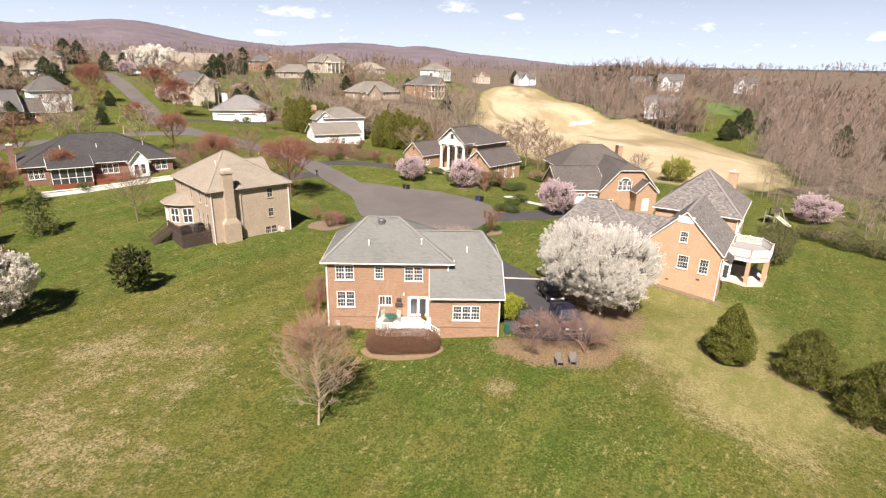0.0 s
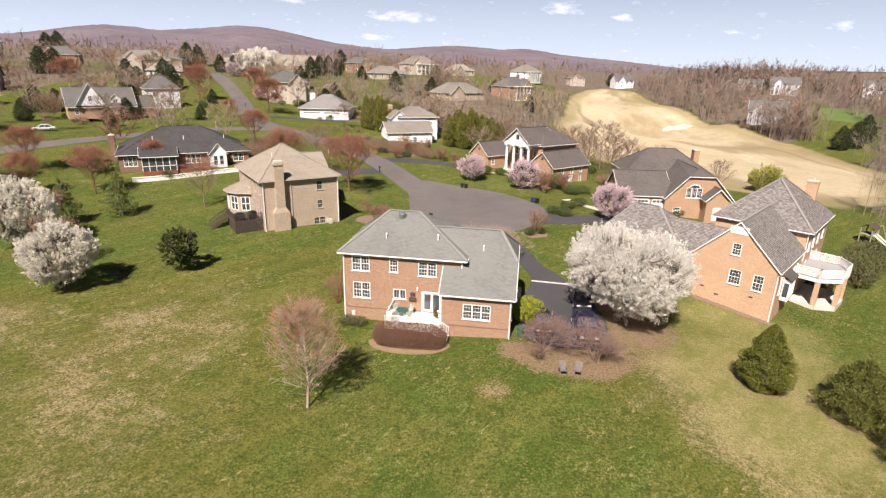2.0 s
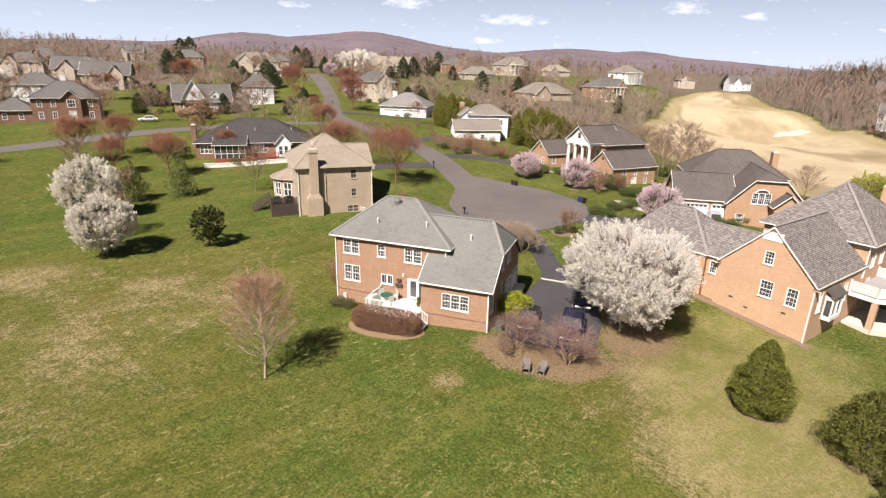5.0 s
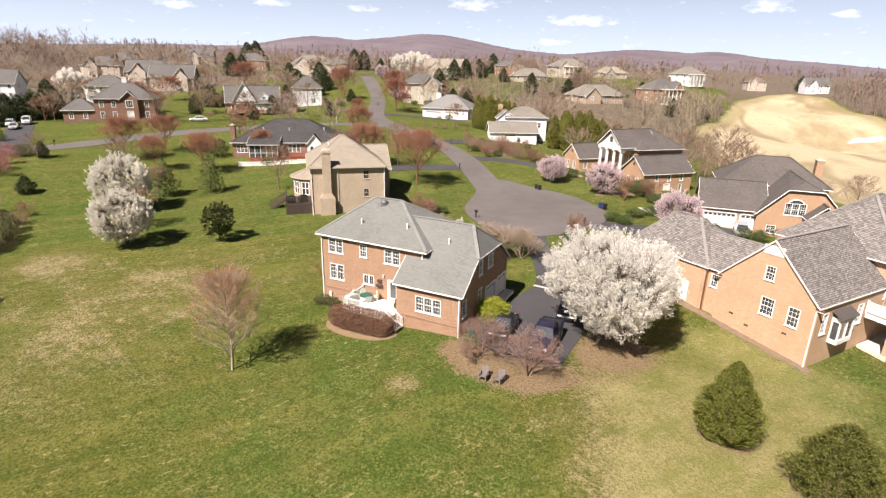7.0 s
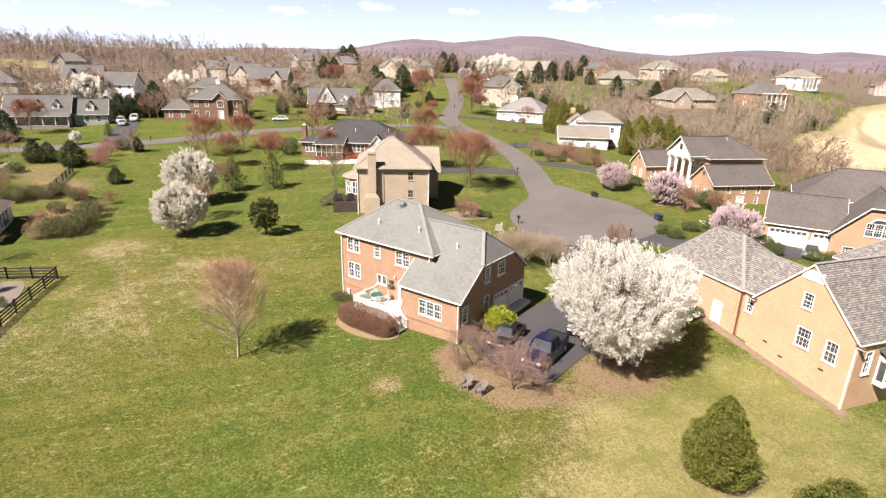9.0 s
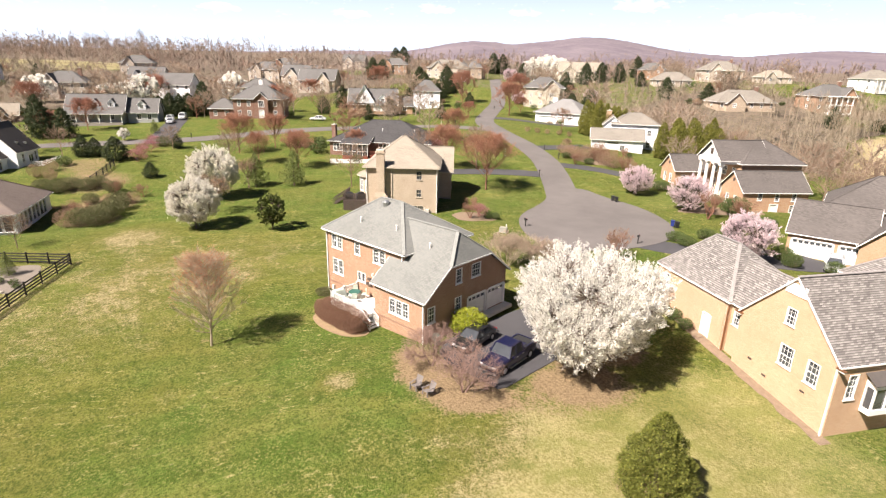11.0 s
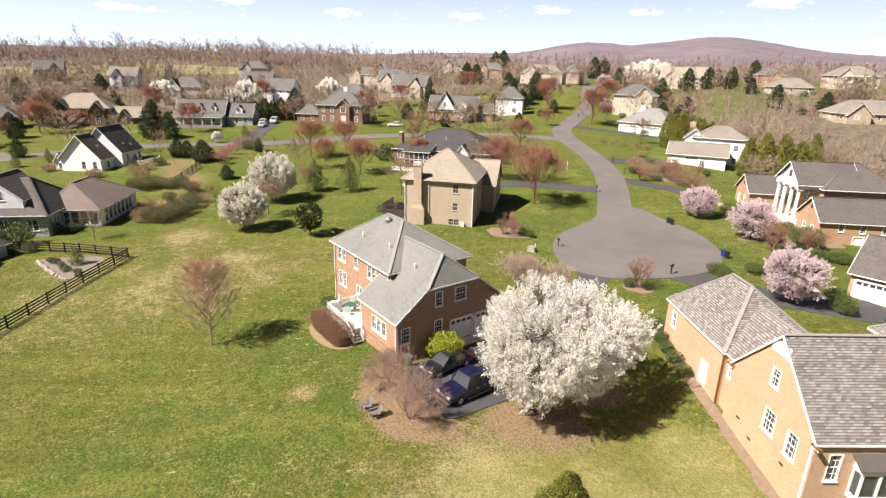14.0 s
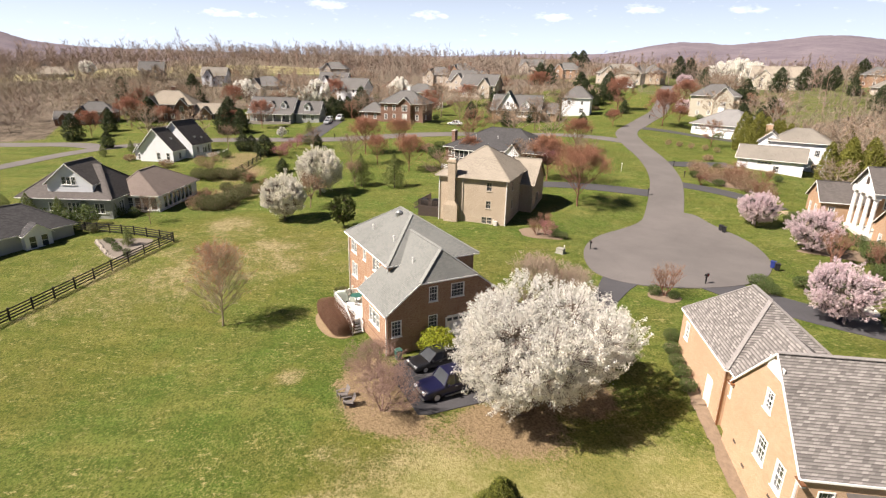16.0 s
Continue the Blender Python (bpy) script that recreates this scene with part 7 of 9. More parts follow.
def leader_tree(name, label, category, group, seed, height, width, wood, leaf, laterals=30, subs=7, twigs=5, n=2500, size=0.04, low=0.14, r0=0.14, least=0.009, rise=0.75, belly=0.42, sides=3):
    """A leafless tree with one leading stem, many side limbs and fine twigs that fill an oval crown."""
    rng = np.random.default_rng(seed)
    ob = thing(name, Matrix(), label, category, group)
    P, Q, R = [], [], []

    def add(p, q, ra, rb):
        P.append(p)
        Q.append(q)
        R.append((ra, rb))

    def prof(t):
        t = min(1.0, max(0.0, (t - low * 0.5) / (1.0 - low * 0.5)))
        return math.sin(t / belly * math.pi / 2) ** 0.7 if t < belly else math.cos((t - belly) / (1 - belly) * math.pi / 2) ** 0.55

    stem = [np.array([0, 0, -0.2])]
    for i in range(8):
        stem.append(np.array([rng.normal(0, 0.05) + stem[-1][0], rng.normal(0, 0.05) + stem[-1][1], height * 0.93 * (i + 1) / 8]))
        add(stem[-2], stem[-1], r0 * (1 - i / 8.6), r0 * (1 - (i + 1) / 8.6))
    tips = []
    az = 0.0
    for i in range(laterals):
        t = low + (0.9 - low) * (i / laterals) ** 0.9
        az += 2.4 + rng.normal(0, 0.3)
        k = t * height * 0.93 / (height * 0.93) * 8
        a = stem[int(k)] + (stem[min(8, int(k) + 1)] - stem[int(k)]) * (k % 1)
        climb = rise * (0.7 + 0.8 * rng.random())
        d = np.array([math.cos(az), math.sin(az), climb])
        reach = width * 0.12
        for r in np.linspace(width, width * 0.12, 24):
            if r <= width * prof((a[2] + r * climb) / height) * (0.8 + 0.3 * rng.random()):
                reach = r
                break
        pts = [a]
        for s in range(3):
            pts.append(a + d * reach * (s + 1) / 3 + rng.normal(0, 0.06 * reach, 3) * [1, 1, 0.8])
            add(pts[-2], pts[-1], r0 * 0.34 * (1 - s / 3.4), r0 * 0.34 * (1 - (s + 1) / 3.4))
        for j in range(subs):
            u = 0.25 + 0.75 * (j + rng.random()) / subs
            seg = min(2, int(u * 3))
            b = pts[seg] + (pts[seg + 1] - pts[seg]) * (u * 3 - seg if u < 1 else 1)
            e = d / np.linalg.norm(d) + rng.normal(0, 0.55, 3)
            e[2] = abs(e[2]) * 0.8 + 0.15
            e = e / np.linalg.norm(e) * reach * (0.22 + 0.25 * rng.random())
            c = b + e
            add(b, c, r0 * 0.11, r0 * 0.06)
            tips.append(c)
            for _ in range(twigs):
                g = e / np.linalg.norm(e) + rng.normal(0, 0.6, 3)
                g[2] += 0.35
                g = g / np.linalg.norm(g) * width * (0.10 + 0.16 * rng.random())
                w0 = b + e * (0.3 + 0.7 * rng.random())
                add(w0, w0 + g, r0 * 0.06, r0 * 0.03)
                tips.append(w0 + g)
    tips = np.array(tips)
    v, f = tubes(np.array(P), np.array(Q), np.array(R), sides, least)
    fast_mesh("trunk", v, f, wood, ob)
    if n:
        outer = tips[np.argsort(-tips[:, 2] - 0.6 * np.hypot(tips[:, 0], tips[:, 1]))[:int(len(tips) * 0.75)]]
        c = scatter(rng, outer, n, width * 0.045)
        v, f = cards(rng, c, np.full(n, size), 0.6)
        fast_mesh("crown", v, f, leaf, ob)
    return ob


def dome_tree(name, label, category, group, seed, height, width, wood, leaf, n, size, low=0.16, lumps=70, r0=0.28, puff=0.10, ragged=0.22, tuck=0.0):
    """A dense blossoming tree: limbs that reach to many overlapping clumps of flowers."""
    rng = np.random.default_rng(seed)
    ob = thing(name, Matrix(), label, category, group)
    ctr = []
    while len(ctr) < lumps:
        d = rng.normal(0, 1, 3)
        d /= np.linalg.norm(d)
        s = (0.35 + 0.65 * rng.random() ** 0.45) * (1 + ragged * noise.noise(Vector(d) * 1.7 + Vector((seed * 3.1, 0, 0))))
        c = d * s
        if c[2] > -0.9:
            taper = 1.0 - 0.35 * max(0.0, c[2]) - tuck * max(0.0, -c[2])
            ctr.append([c[0] * width * 0.9 * taper, c[1] * width * 0.9 * taper, height * (0.53 + low / 2) + c[2] * height * (0.44 - low / 2)])
    ctr = np.array(ctr)
    p, q, r = [], [], []
    fork = np.array([0, 0, height * 0.16])
    p.append([0, 0, -0.2]); q.append(fork); r.append([r0, r0 * 0.8])
    for c in ctr:
        a = fork + (c - fork) * 0.45 + rng.normal(0, 0.25, 3) + np.array([0, 0, height * 0.05])
        p += [fork, a]; q += [a, c]; r += [[r0 * 0.42, r0 * 0.22], [r0 * 0.22, 0.02]]
        for _ in range(5):
            e = c + rng.normal(0, 1, 3) * width * 0.07
            p.append(a + (c - a) * rng.random()); q.append(e); r.append([0.03, 0.01])
    v, f = tubes(np.array(p), np.array(q), np.array(r), 6, 0.012)
    fast_mesh("trunk", v, f, wood, ob)
    k = rng.integers(0, lumps, n)
    d = rng.normal(0, 1, (n, 3))
    d /= np.linalg.norm(d, axis=1, keepdims=True)
    rad = width * (puff + 0.12 * ((k * 7919) % 97) / 97) * rng.random(n) ** 0.55
    c = ctr[k] + d * rad[:, None] * [0.85, 0.85, 1.25]
    c += np.array([[noise.noise(Vector(x) * 0.9), noise.noise(Vector(x) * 0.9 + Vector((9, 0, 0))), 0.0] for x in c.tolist()]) * 0.5
    v, f = cards(rng, c, np.full(n, size), 0.75)
    fast_mesh("crown", v, f, leaf, ob)
    return ob


def spray_tree(name, label, category, group, seed, height, width, wood, leaf, sprays, each, size, lobes=24, r0=0.2, base=0.16, swell=0.4, upright=0.55, spread=0.16, tuck=0.35, full=2.0):
    """A tree in blossom: limbs to the lobes of the crown, and on every lobe upright sprays of small flower clusters, with shaded gaps between."""
    rng = np.random.default_rng(seed)
    ob = thing(name, Matrix(), label, category, group)
    mid, half = height * (1 + base) / 2, height * (1 - base) / 2
    ctr, rad = [], []
    k = 0
    while len(ctr) < lobes:
        k += 1
        zc = 1 - 2 * (k % lobes + 0.5) / lobes
        az = k * 2.39996 + rng.normal(0, 0.25)
        rr = (1 - abs(zc) ** full) ** (1 / full) * (1 - tuck * max(0.0, -zc))
        f = (1 - swell) * (0.86 + 0.26 * rng.random())
        ctr.append([width * f * rr * math.cos(az), width * f * rr * math.sin(az), mid + half * f * zc])
        rad.append(width * swell * (0.75 + 0.5 * rng.random()))
    ctr, rad = np.array(ctr), np.array(rad)
    flat = half / width
    i = rng.integers(0, lobes, sprays)
    d = rng.normal(0, 1, (sprays, 3))
    out = ctr[i] - [0, 0, mid - 0.25 * half]
    out /= np.linalg.norm(out, axis=1, keepdims=True)
    d = d / np.linalg.norm(d, axis=1, keepdims=True) + 0.75 * out
    d /= np.linalg.norm(d, axis=1, keepdims=True)
    root = ctr[i] + d * (rad[i] * (0.55 + 0.45 * rng.random(sprays)))[:, None] * [1, 1, 0.55 + 0.45 * flat]
    way = d * (1 - upright) + np.array([0, 0, upright]) + rng.normal(0, 0.16, (sprays, 3))
    way /= np.linalg.norm(way, axis=1, keepdims=True)
    long = width * spread * (0.6 + 0.8 * rng.random(sprays))
    keep = root[:, 2] > height * base * 0.75
    root, way, long, i = root[keep], way[keep], long[keep], i[keep]
    fork = np.array([0, 0, height * 0.17])
    p, q, r = [np.array([0, 0, -0.25])], [fork], [[r0, r0 * 0.8]]
    for c in ctr:
        a = fork + (c - fork) * 0.5 + rng.normal(0, 0.05 * width, 3) - [0, 0, 0.04 * height]
        p += [fork, a]
        q += [a, c]
        r += [[r0 * 0.4, r0 * 0.24], [r0 * 0.24, r0 * 0.1]]
    p, q, r = np.array(p), np.array(q), np.array(r)
    p = np.concatenate([p, ctr[i] + (root - ctr[i]) * 0.1, root])
    q = np.concatenate([q, root, root + way * long[:, None]])
    r = np.concatenate([r, np.tile([0.03, 0.015], (len(root), 1)), np.tile([0.014, 0.008], (len(root), 1))])
    v, f = tubes(p, q, r, 4, 0.008)
    fast_mesh("trunk", v, f, wood, ob)
    n = len(root) * each
    j = np.repeat(np.arange(len(root)), each)
    t = rng.random(n) ** 0.8
    c = root[j] + way[j] * (long[j] * t)[:, None] + rng.normal(0, 1, (n, 3)) * (long[j] * (0.17 - 0.11 * t))[:, None]
    # flowers turn outwards and up
    out = c - [0, 0, mid - 0.2 * half]
    out = out / np.linalg.norm(out, axis=1, keepdims=True) * 0.35 + way[j] * 0.2 + [0, 0, 0.5]
    v, f = cards(rng, c, np.full(n, size), 0.75, 0.0, out)
    fast_mesh("crown", v, f, leaf, ob)
    return ob


def cone_tree(name, label, category, group, seed, height, width, leaf, n, size, belly=0.3, sharp=0.9, loose=0.12, wood=None, base=0.03, droop=0.0, tiers=0):
    """An evergreen: a short trunk and a dense body of sprays, widest at the belly."""
    rng = np.random.default_rng(seed)
    ob = thing(name, Matrix(), label, category, group)
    bm = bmesh.new()
    tube(bm, (0, 0, -0.2), (0, 0, height * 0.85), 0.02 * height + 0.03, 0.02, 8)
    part("trunk", bm, wood or M["bark_dark"], ob)
    h = rng.random(n * 2) ** 1.15
    prof = np.where(h < belly, 0.72 + 0.28 * np.sin(h / belly * math.pi / 2), np.maximum(0, (1 - (h - belly) / (1 - belly))) ** sharp)
    keep = rng.random(n * 2) < prof + 0.12
    h, prof = h[keep][:n], prof[keep][:n]
    a = rng.random(len(h)) * 2 * math.pi
    lump = np.array([noise.noise(Vector((math.cos(x) * 2.2, math.sin(x) * 2.2, y * height * 1.3 + seed))) for x, y in zip(a.tolist(), h.tolist())])
    tier = 0.0 if not tiers else 0.16 * (1 - 2 * ((h * tiers) % 1.0))
    rad = width * prof * (1 + loose * 1.6 * lump + tier) * (0.35 + 0.65 * rng.random(len(h)) ** 0.35)
    z = height * (base + h * (1 - base)) + rng.normal(0, 0.03 * height * loose, len(h)) - droop * rad
    c = np.stack([rad * np.cos(a), rad * np.sin(a), np.maximum(z, 0.05)], -1)
    v, f = cards(rng, c, np.full(len(c), size), 0.42)
    # sprays turn upwards and outwards
    v = v.reshape(-1, 4, 3)
    tip = np.stack([np.cos(a), np.sin(a), np.full(len(a), 0.75 - droop * 2)], -1) * size * 0.8
    v[:, 2] += tip
    fast_mesh("crown", v.reshape(-1, 3), f, leaf, ob)
    return ob


def bush(name, label, category, group, seed, height, width, leaf, n, size, wood=None, depth=None, square=0.0):
    """A rounded or clipped shrub: stems under a skin and body of leaves."""
    rng = np.random.default_rng(seed)
    ob = thing(name, Matrix(), label, category, group)
    depth = depth or width
    d = rng.normal(0, 1, (n, 3))
    d /= np.linalg.norm(d, axis=1, keepdims=True)
    s = rng.random(n)[:, None] ** 0.3
    if square:
        d = rng.random((n * 3, 3)) * 2 - 1
        e = (d ** 4).sum(1)
        d = d[(e < 1) & (rng.random(n * 3) < 0.12 + e)][:n]
        s = np.ones((len(d), 1))
        n = len(d)
    lump = np.array([noise.noise(Vector(x) * 2.3 + Vector((seed, 0, 0))) for x in d.tolist()])[:, None]
    c = d * s * (1 + (0.07 if square else 0.22) * lump) * [width, depth, height * 0.5] + [0, 0, height * 0.5]
    c[:, 2] = np.maximum(c[:, 2], 0.03)
    v, f = cards(rng, c, np.full(n, size), 0.6)
    m = max(10, n // 120)
    k = rng.integers(0, n, m)
    p = c[k] * [0.25, 0.25, 0.0] + [0, 0, -0.05]
    tv, tf = tubes(p, c[k], np.tile([0.03, 0.01], (m, 1)), 3)
    fast_mesh("woody_base", tv, tf, wood or M["twig"], ob)
    fast_mesh("leaves", v, f, leaf, ob)
    return ob


def plant(proto, spots, sink=0.0, seed=1):
    """Sets the first at its spot and copies it to the others; spots: x, y, scale (, stretch)."""
    rng = np.random.default_rng(seed)
    for i, (x, y, s, *more) in enumerate(spots):
        k = more[0] if more else 1.0
        m = pose(x, y, gz(x, y) - sink, 0, 0, float(rng.random() * 360)) @ Matrix.Diagonal((s * k, s * k, s, 1))
        if i == 0:
            first = m
        else:
            copy_thing(proto, m)
    proto.matrix_world = first


# white blossoming pears
plant(spray_tree("pear_tree", "large pear tree in full white blossom beside the driveway", "tree", "", 13, 8.2, 6.4, M["bark"], M["blossom"], 2300, 72, 0.058, 44, 0.30, 0.20, 0.30, 0.5, 0.16, 0.40, 2.8), [(16.2, 53.3, 1)])
bpy.data.objects["pear_tree"].matrix_world = pose(16.2, 53.3, gz(16.2, 53.3), 0, 0, 17) @ Matrix.Diagonal((0.87, 1.09, 1.0, 1.0))
plant(spray_tree("pear_tree", "pear tree in white blossom on the lawn", "tree", "pear trees", 5, 6.9, 3.6, M["bark"], M["blossom_cream"], 1100, 44, 0.070, 26, 0.2, 0.10, 0.36, 0.6, 0.19, 0.25),
      [(-41.2, 45.0, 1.0), (-56.0, 54.2, 1.2)])
plant(dome_tree("pear_tree", "pear tree in white blossom behind houses", "tree", "pear trees", 8, 7.8, 3.7, M["bark"], M["blossom"], 4200, 0.22, 0.12, 60, 0.2),
      [(-112.6, 57.2, 0.42), (-217, 60, 1.35, 1.2), (-173.4, 70.2, 1.2), (-171.9, 76, 1.3), (-170.3, 81.3, 1.6), (-160, 128, 0.6), (-346, -13, 1.45)] )
plant(dome_tree("pear_tree", "broad pear tree in white blossom at the top of the road", "tree", "pear trees", 6, 12, 8.0, M["bark"], M["blossom"], 22000, 0.3, 0.06, 80, 0.3), [(-163, 299, 1.2), (-156.5, 302.5, 1.3), (-150.5, 305.5, 1.15), (-203.3, 128.1, 0.95, 0.85)])
plant(tree("pear_tree", "thin pear tree with sparse fading blossom", "tree", "pear trees", 7, 6.2, 2.8, "pear", M["twig"], M["brown_leaf"], 1600, 0.09, 4, 3, 0.55), [(-47.5, 50.5, 1), (-59, 62, 0.9)])
# pink cherries
plant(spray_tree("cherry_tree", "round cherry tree in pink blossom beside the turning circle", "tree", "cherry trees", 11, 5.0, 3.0, M["bark_dark"], M["pink"], 620, 50, 0.055, 22, 0.13, 0.08, 0.4, 0.45, 0.2, 0.2),
      [(-7.0, 110.6, 1), (4.0, 107.0, 1.1), (18.6, 86.4, 1.08), (67.5, 95, 1.0, 1.3), (-137, 240, 1.2), (-104, 203, 1.0), (-85, 229, 1.0)])
# the bare lawn tree and its like
plant(leader_tree("bare_tree", "leafless young tree with pale limbs and reddish buds on the lawn", "tree", "", 22, 9.0, 2.55, M["twig_pale"], M["buds_red"], 64, 8, 6, 11000, 0.036, 0.15, 0.13, 0.008, 0.95, 0.5, 4), [(-8.8, 33.1, 1)])
plant(leader_tree("maple_tree", "red maple in bud with bare grey limbs", "tree", "red maples", 24, 9.0, 4.4, M["twig_red"], M["buds"], 34, 7, 6, 19000, 0.06, 0.16, 0.16, 0.012, 0.95),
      [(-26.9, 91.9, 1.1, 1.1), (-40.9, 95.5, 0.95), (-83.1, 72, 0.95), (-73.7, 71.8, 0.72, 0.9), (-82.6, 80.7, 0.85), (-59, 117, 0.85), (-65.6, 76.4, 0.85), (-66.5, 92, 0.6)])
plant(leader_tree("maple_tree", "round red maple in dense bud beside the road", "tree", "red maples", 25, 10.0, 5.0, M["twig_red"], M["maple_red"], 30, 7, 4, 11000, 0.105, 0.12, 0.18, 0.022, 0.9, 0.45),
      [(-84.5, 172.6, 1.1), (-118, 184.5, 1.2, 0.9), (-88, 184, 0.55), (-145, 8, 0.72), (-157, 17.8, 0.92), (-156, 27, 0.62), (-131, 46, 0.62), (-135, 55, 0.8), (-188, 52, 0.9), (-88, 155, 0.5), (-178, 190, 1.1), (-128, 110, 0.7), (-150, 120, 0.9), (-175, 150, 0.9), (-190, 20, 0.9), (-215, 100, 1.0), (-110.7, 211.4, 1.0)])
plant(leader_tree("bare_tree", "leafless tree with pale grey-brown twigs", "tree", "bare trees", 27, 9.0, 4.0, M["twig"], M["brown_leaf"], 28, 7, 4, 1200, 0.04, 0.2, 0.15, 0.014),
      [(-44.3, 74.5, 0.9), (-49, 25.6, 0.5), (-36.5, 100, 1.0), (-44, 92, 0.9), (-92, 128, 1.1), (-99, 118, 1.0), (-112, 100, 0.9), (-95, 62, 0.6), (-105, 36, 0.6), (-75, 66, 0.8), (-102.5, 42.2, 0.7), (-118, 30, 0.6), (-96, 140, 1.2), (-110, 112, 1.0), (22, 122, 0.9), (26, 128, 1.1), (31, 124, 1.0), (18, 134, 1.0), (14, 140, 1.2), (24, 138, 1.1), (38, 118, 0.7), (5, 143, 1.0), (-3, 150, 1.1), (44, 122, 0.8)])
plant(tree("bare_shrub_tree", "small leafless shrub with reddish brown twigs", "shrub", "bare shrubs", 31, 3.4, 1.7, "bare", M["twig_red"], M["brown_leaf"], 1500, 0.04, 4, 2, 0.4, 5, 0.05, 0.2, 0.3, 0.012, 0.2),
      [(6.9, 76.4, 1.15), (-12.8, 49.5, 0.9), (-12.5, 52.5, 0.9), (8, 104.5, 1.4), (12, 108, 1.2), (-17, 76.5, 0.8), (-20, 80, 0.7), (-24, 129, 0.9, 1.3), (-26, 121, 0.8, 1.3), (-27, 133, 1.1), (-22, 134, 1.0), (-25, 128, 1.0, 1.3), (-60, 35, 0.9, 1.4), (-71, 43, 0.8, 1.3), (-66, 46, 0.7, 1.3), (-16, 124, 1.1), (-12, 121, 1.0)])
plant(tree("bare_shrub_tree", "wide leafless shrub with fine pale brown twigs", "shrub", "bare shrubs", 32, 3.6, 2.3, "bare", M["twig_pale"], M["crab"], 4200, 0.035, 5, 3, 0.6, 5, 0.05, 0.2, 0.3, 0.009, 0.22), [(-1.2, 65.5, 1.3), (3.0, 67.0, 1.15)])
plant(tree("crab_apple_tree", "leafless spreading crab apple with pinkish brown twigs", "tree", "crab apples", 35, 3.9, 2.5, "crab", M["twig_pink"], M["crab"], 3600, 0.026, 5, 3, 0.75, 3, 0.06, 0.2, 0.25, 0.007, 0.22, 0.02), [(8.5, 43.3, 1), (12.9, 42.2, 0.92, 1.15)])
plant(tree("redbud_tree", "redbud shrub in dull magenta bud", "tree", "redbuds", 37, 4.2, 3.0, "redbud", M["twig_red"], M["magenta"], 2200, 0.06, 4, 3, 0.7, 2, 0.08, 0.2, 0.25, 0.012, 0.3), [(-88.6, 52.3, 0.75), (-92, 54.8, 0.75), (-96, 57.6, 0.7), (-101.4, 60.3, 0.7), (-16.6, 77.8, 0.6), (-52, 104, 0.9), (-102, 30, 0.7)])
plant(spray_tree("willow_tree", "low round tree with fresh yellow-green leaves", "tree", "", 39, 6.6, 4.6, M["twig"], M["lime"], 520, 20, 0.17, 22, 0.16, 0.02, 0.4, 0.5, 0.2, 0.1), [(55.5, 128, 0.78)])
# evergreens
plant(cone_tree("cone_evergreen", "dense dark green conical evergreen on the lawn", "tree", "cone evergreens", 41, 5.9, 2.2, M["evergreen_bright"], 30000, 0.075, 0.3, 0.7, 0.3), [(26.4, 43.7, 0.95)])
plant(cone_tree("cone_evergreen", "broad shaggy dark evergreen on the lawn", "tree", "cone evergreens", 43, 5.4, 2.7, M["evergreen"], 24000, 0.085, 0.34, 0.62, 0.45), [(32.4, 41.6, 0.92), (34.4, 36.4, 0.95)])
plant(spray_tree("evergreen_tree", "small round-crowned evergreen with a bare trunk on the lawn", "tree", "", 45, 5.0, 2.0, M["bark_dark"], M["pine"], 330, 15, 0.13, 18, 0.10, 0.16, 0.36, 0.4, 0.2, 0.15), [(-32.8, 52.3, 1)])
plant(cone_tree("conifer", "feathery pale green young conifer on the lawn", "tree", "lawn conifers", 46, 6.4, 1.9, M["pine_pale"], 2600, 0.16, 0.25, 0.8, 0.9, None, 0.12, 0.12, 7), [(-58.6, 63.2, 1), (-54.2, 68.6, 1.05), (-112, 20, 0.5), (-110, 14, 0.5), (-63, 14, 0.62), (-60, 8, 0.7), (-57, 16.4, 0.6), (-56, 20, 0.55), (-118, 66, 0.55), (-57, 12.6, 0.62), (-38.4, 23.2, 0.42), (-63, 4, 0.7)])
plant(cone_tree("cypress", "tall olive green cypress in a screen", "tree", "cypress screen", 48, 9.5, 2.2, M["leyland"], 5200, 0.2, 0.3, 0.6, 0.22),
      [(-45, 157, 1), (-40, 155, 1.05), (-37, 157.5, 0.95), (-34.5, 159, 0.9), (-16, 149.5, 1.05), (-13, 151, 1.1), (-10, 152, 1.0), (-18.5, 147.5, 0.9), (-7.5, 153, 0.95), (-14.5, 147.6, 1.0), (-11.5, 149.4, 1.05), (-8.5, 150.4, 0.95), (-17.2, 151.8, 1.0), (-5.8, 151.2, 0.85), (-28, 171, 0.9), (-16, 174, 0.9), (-5, 156, 0.8), (-43, 156, 0.95), (-41.6, 157.6, 1.05), (-38.4, 156, 1.0), (-35.8, 157.6, 0.95), (-33, 160, 0.85)])
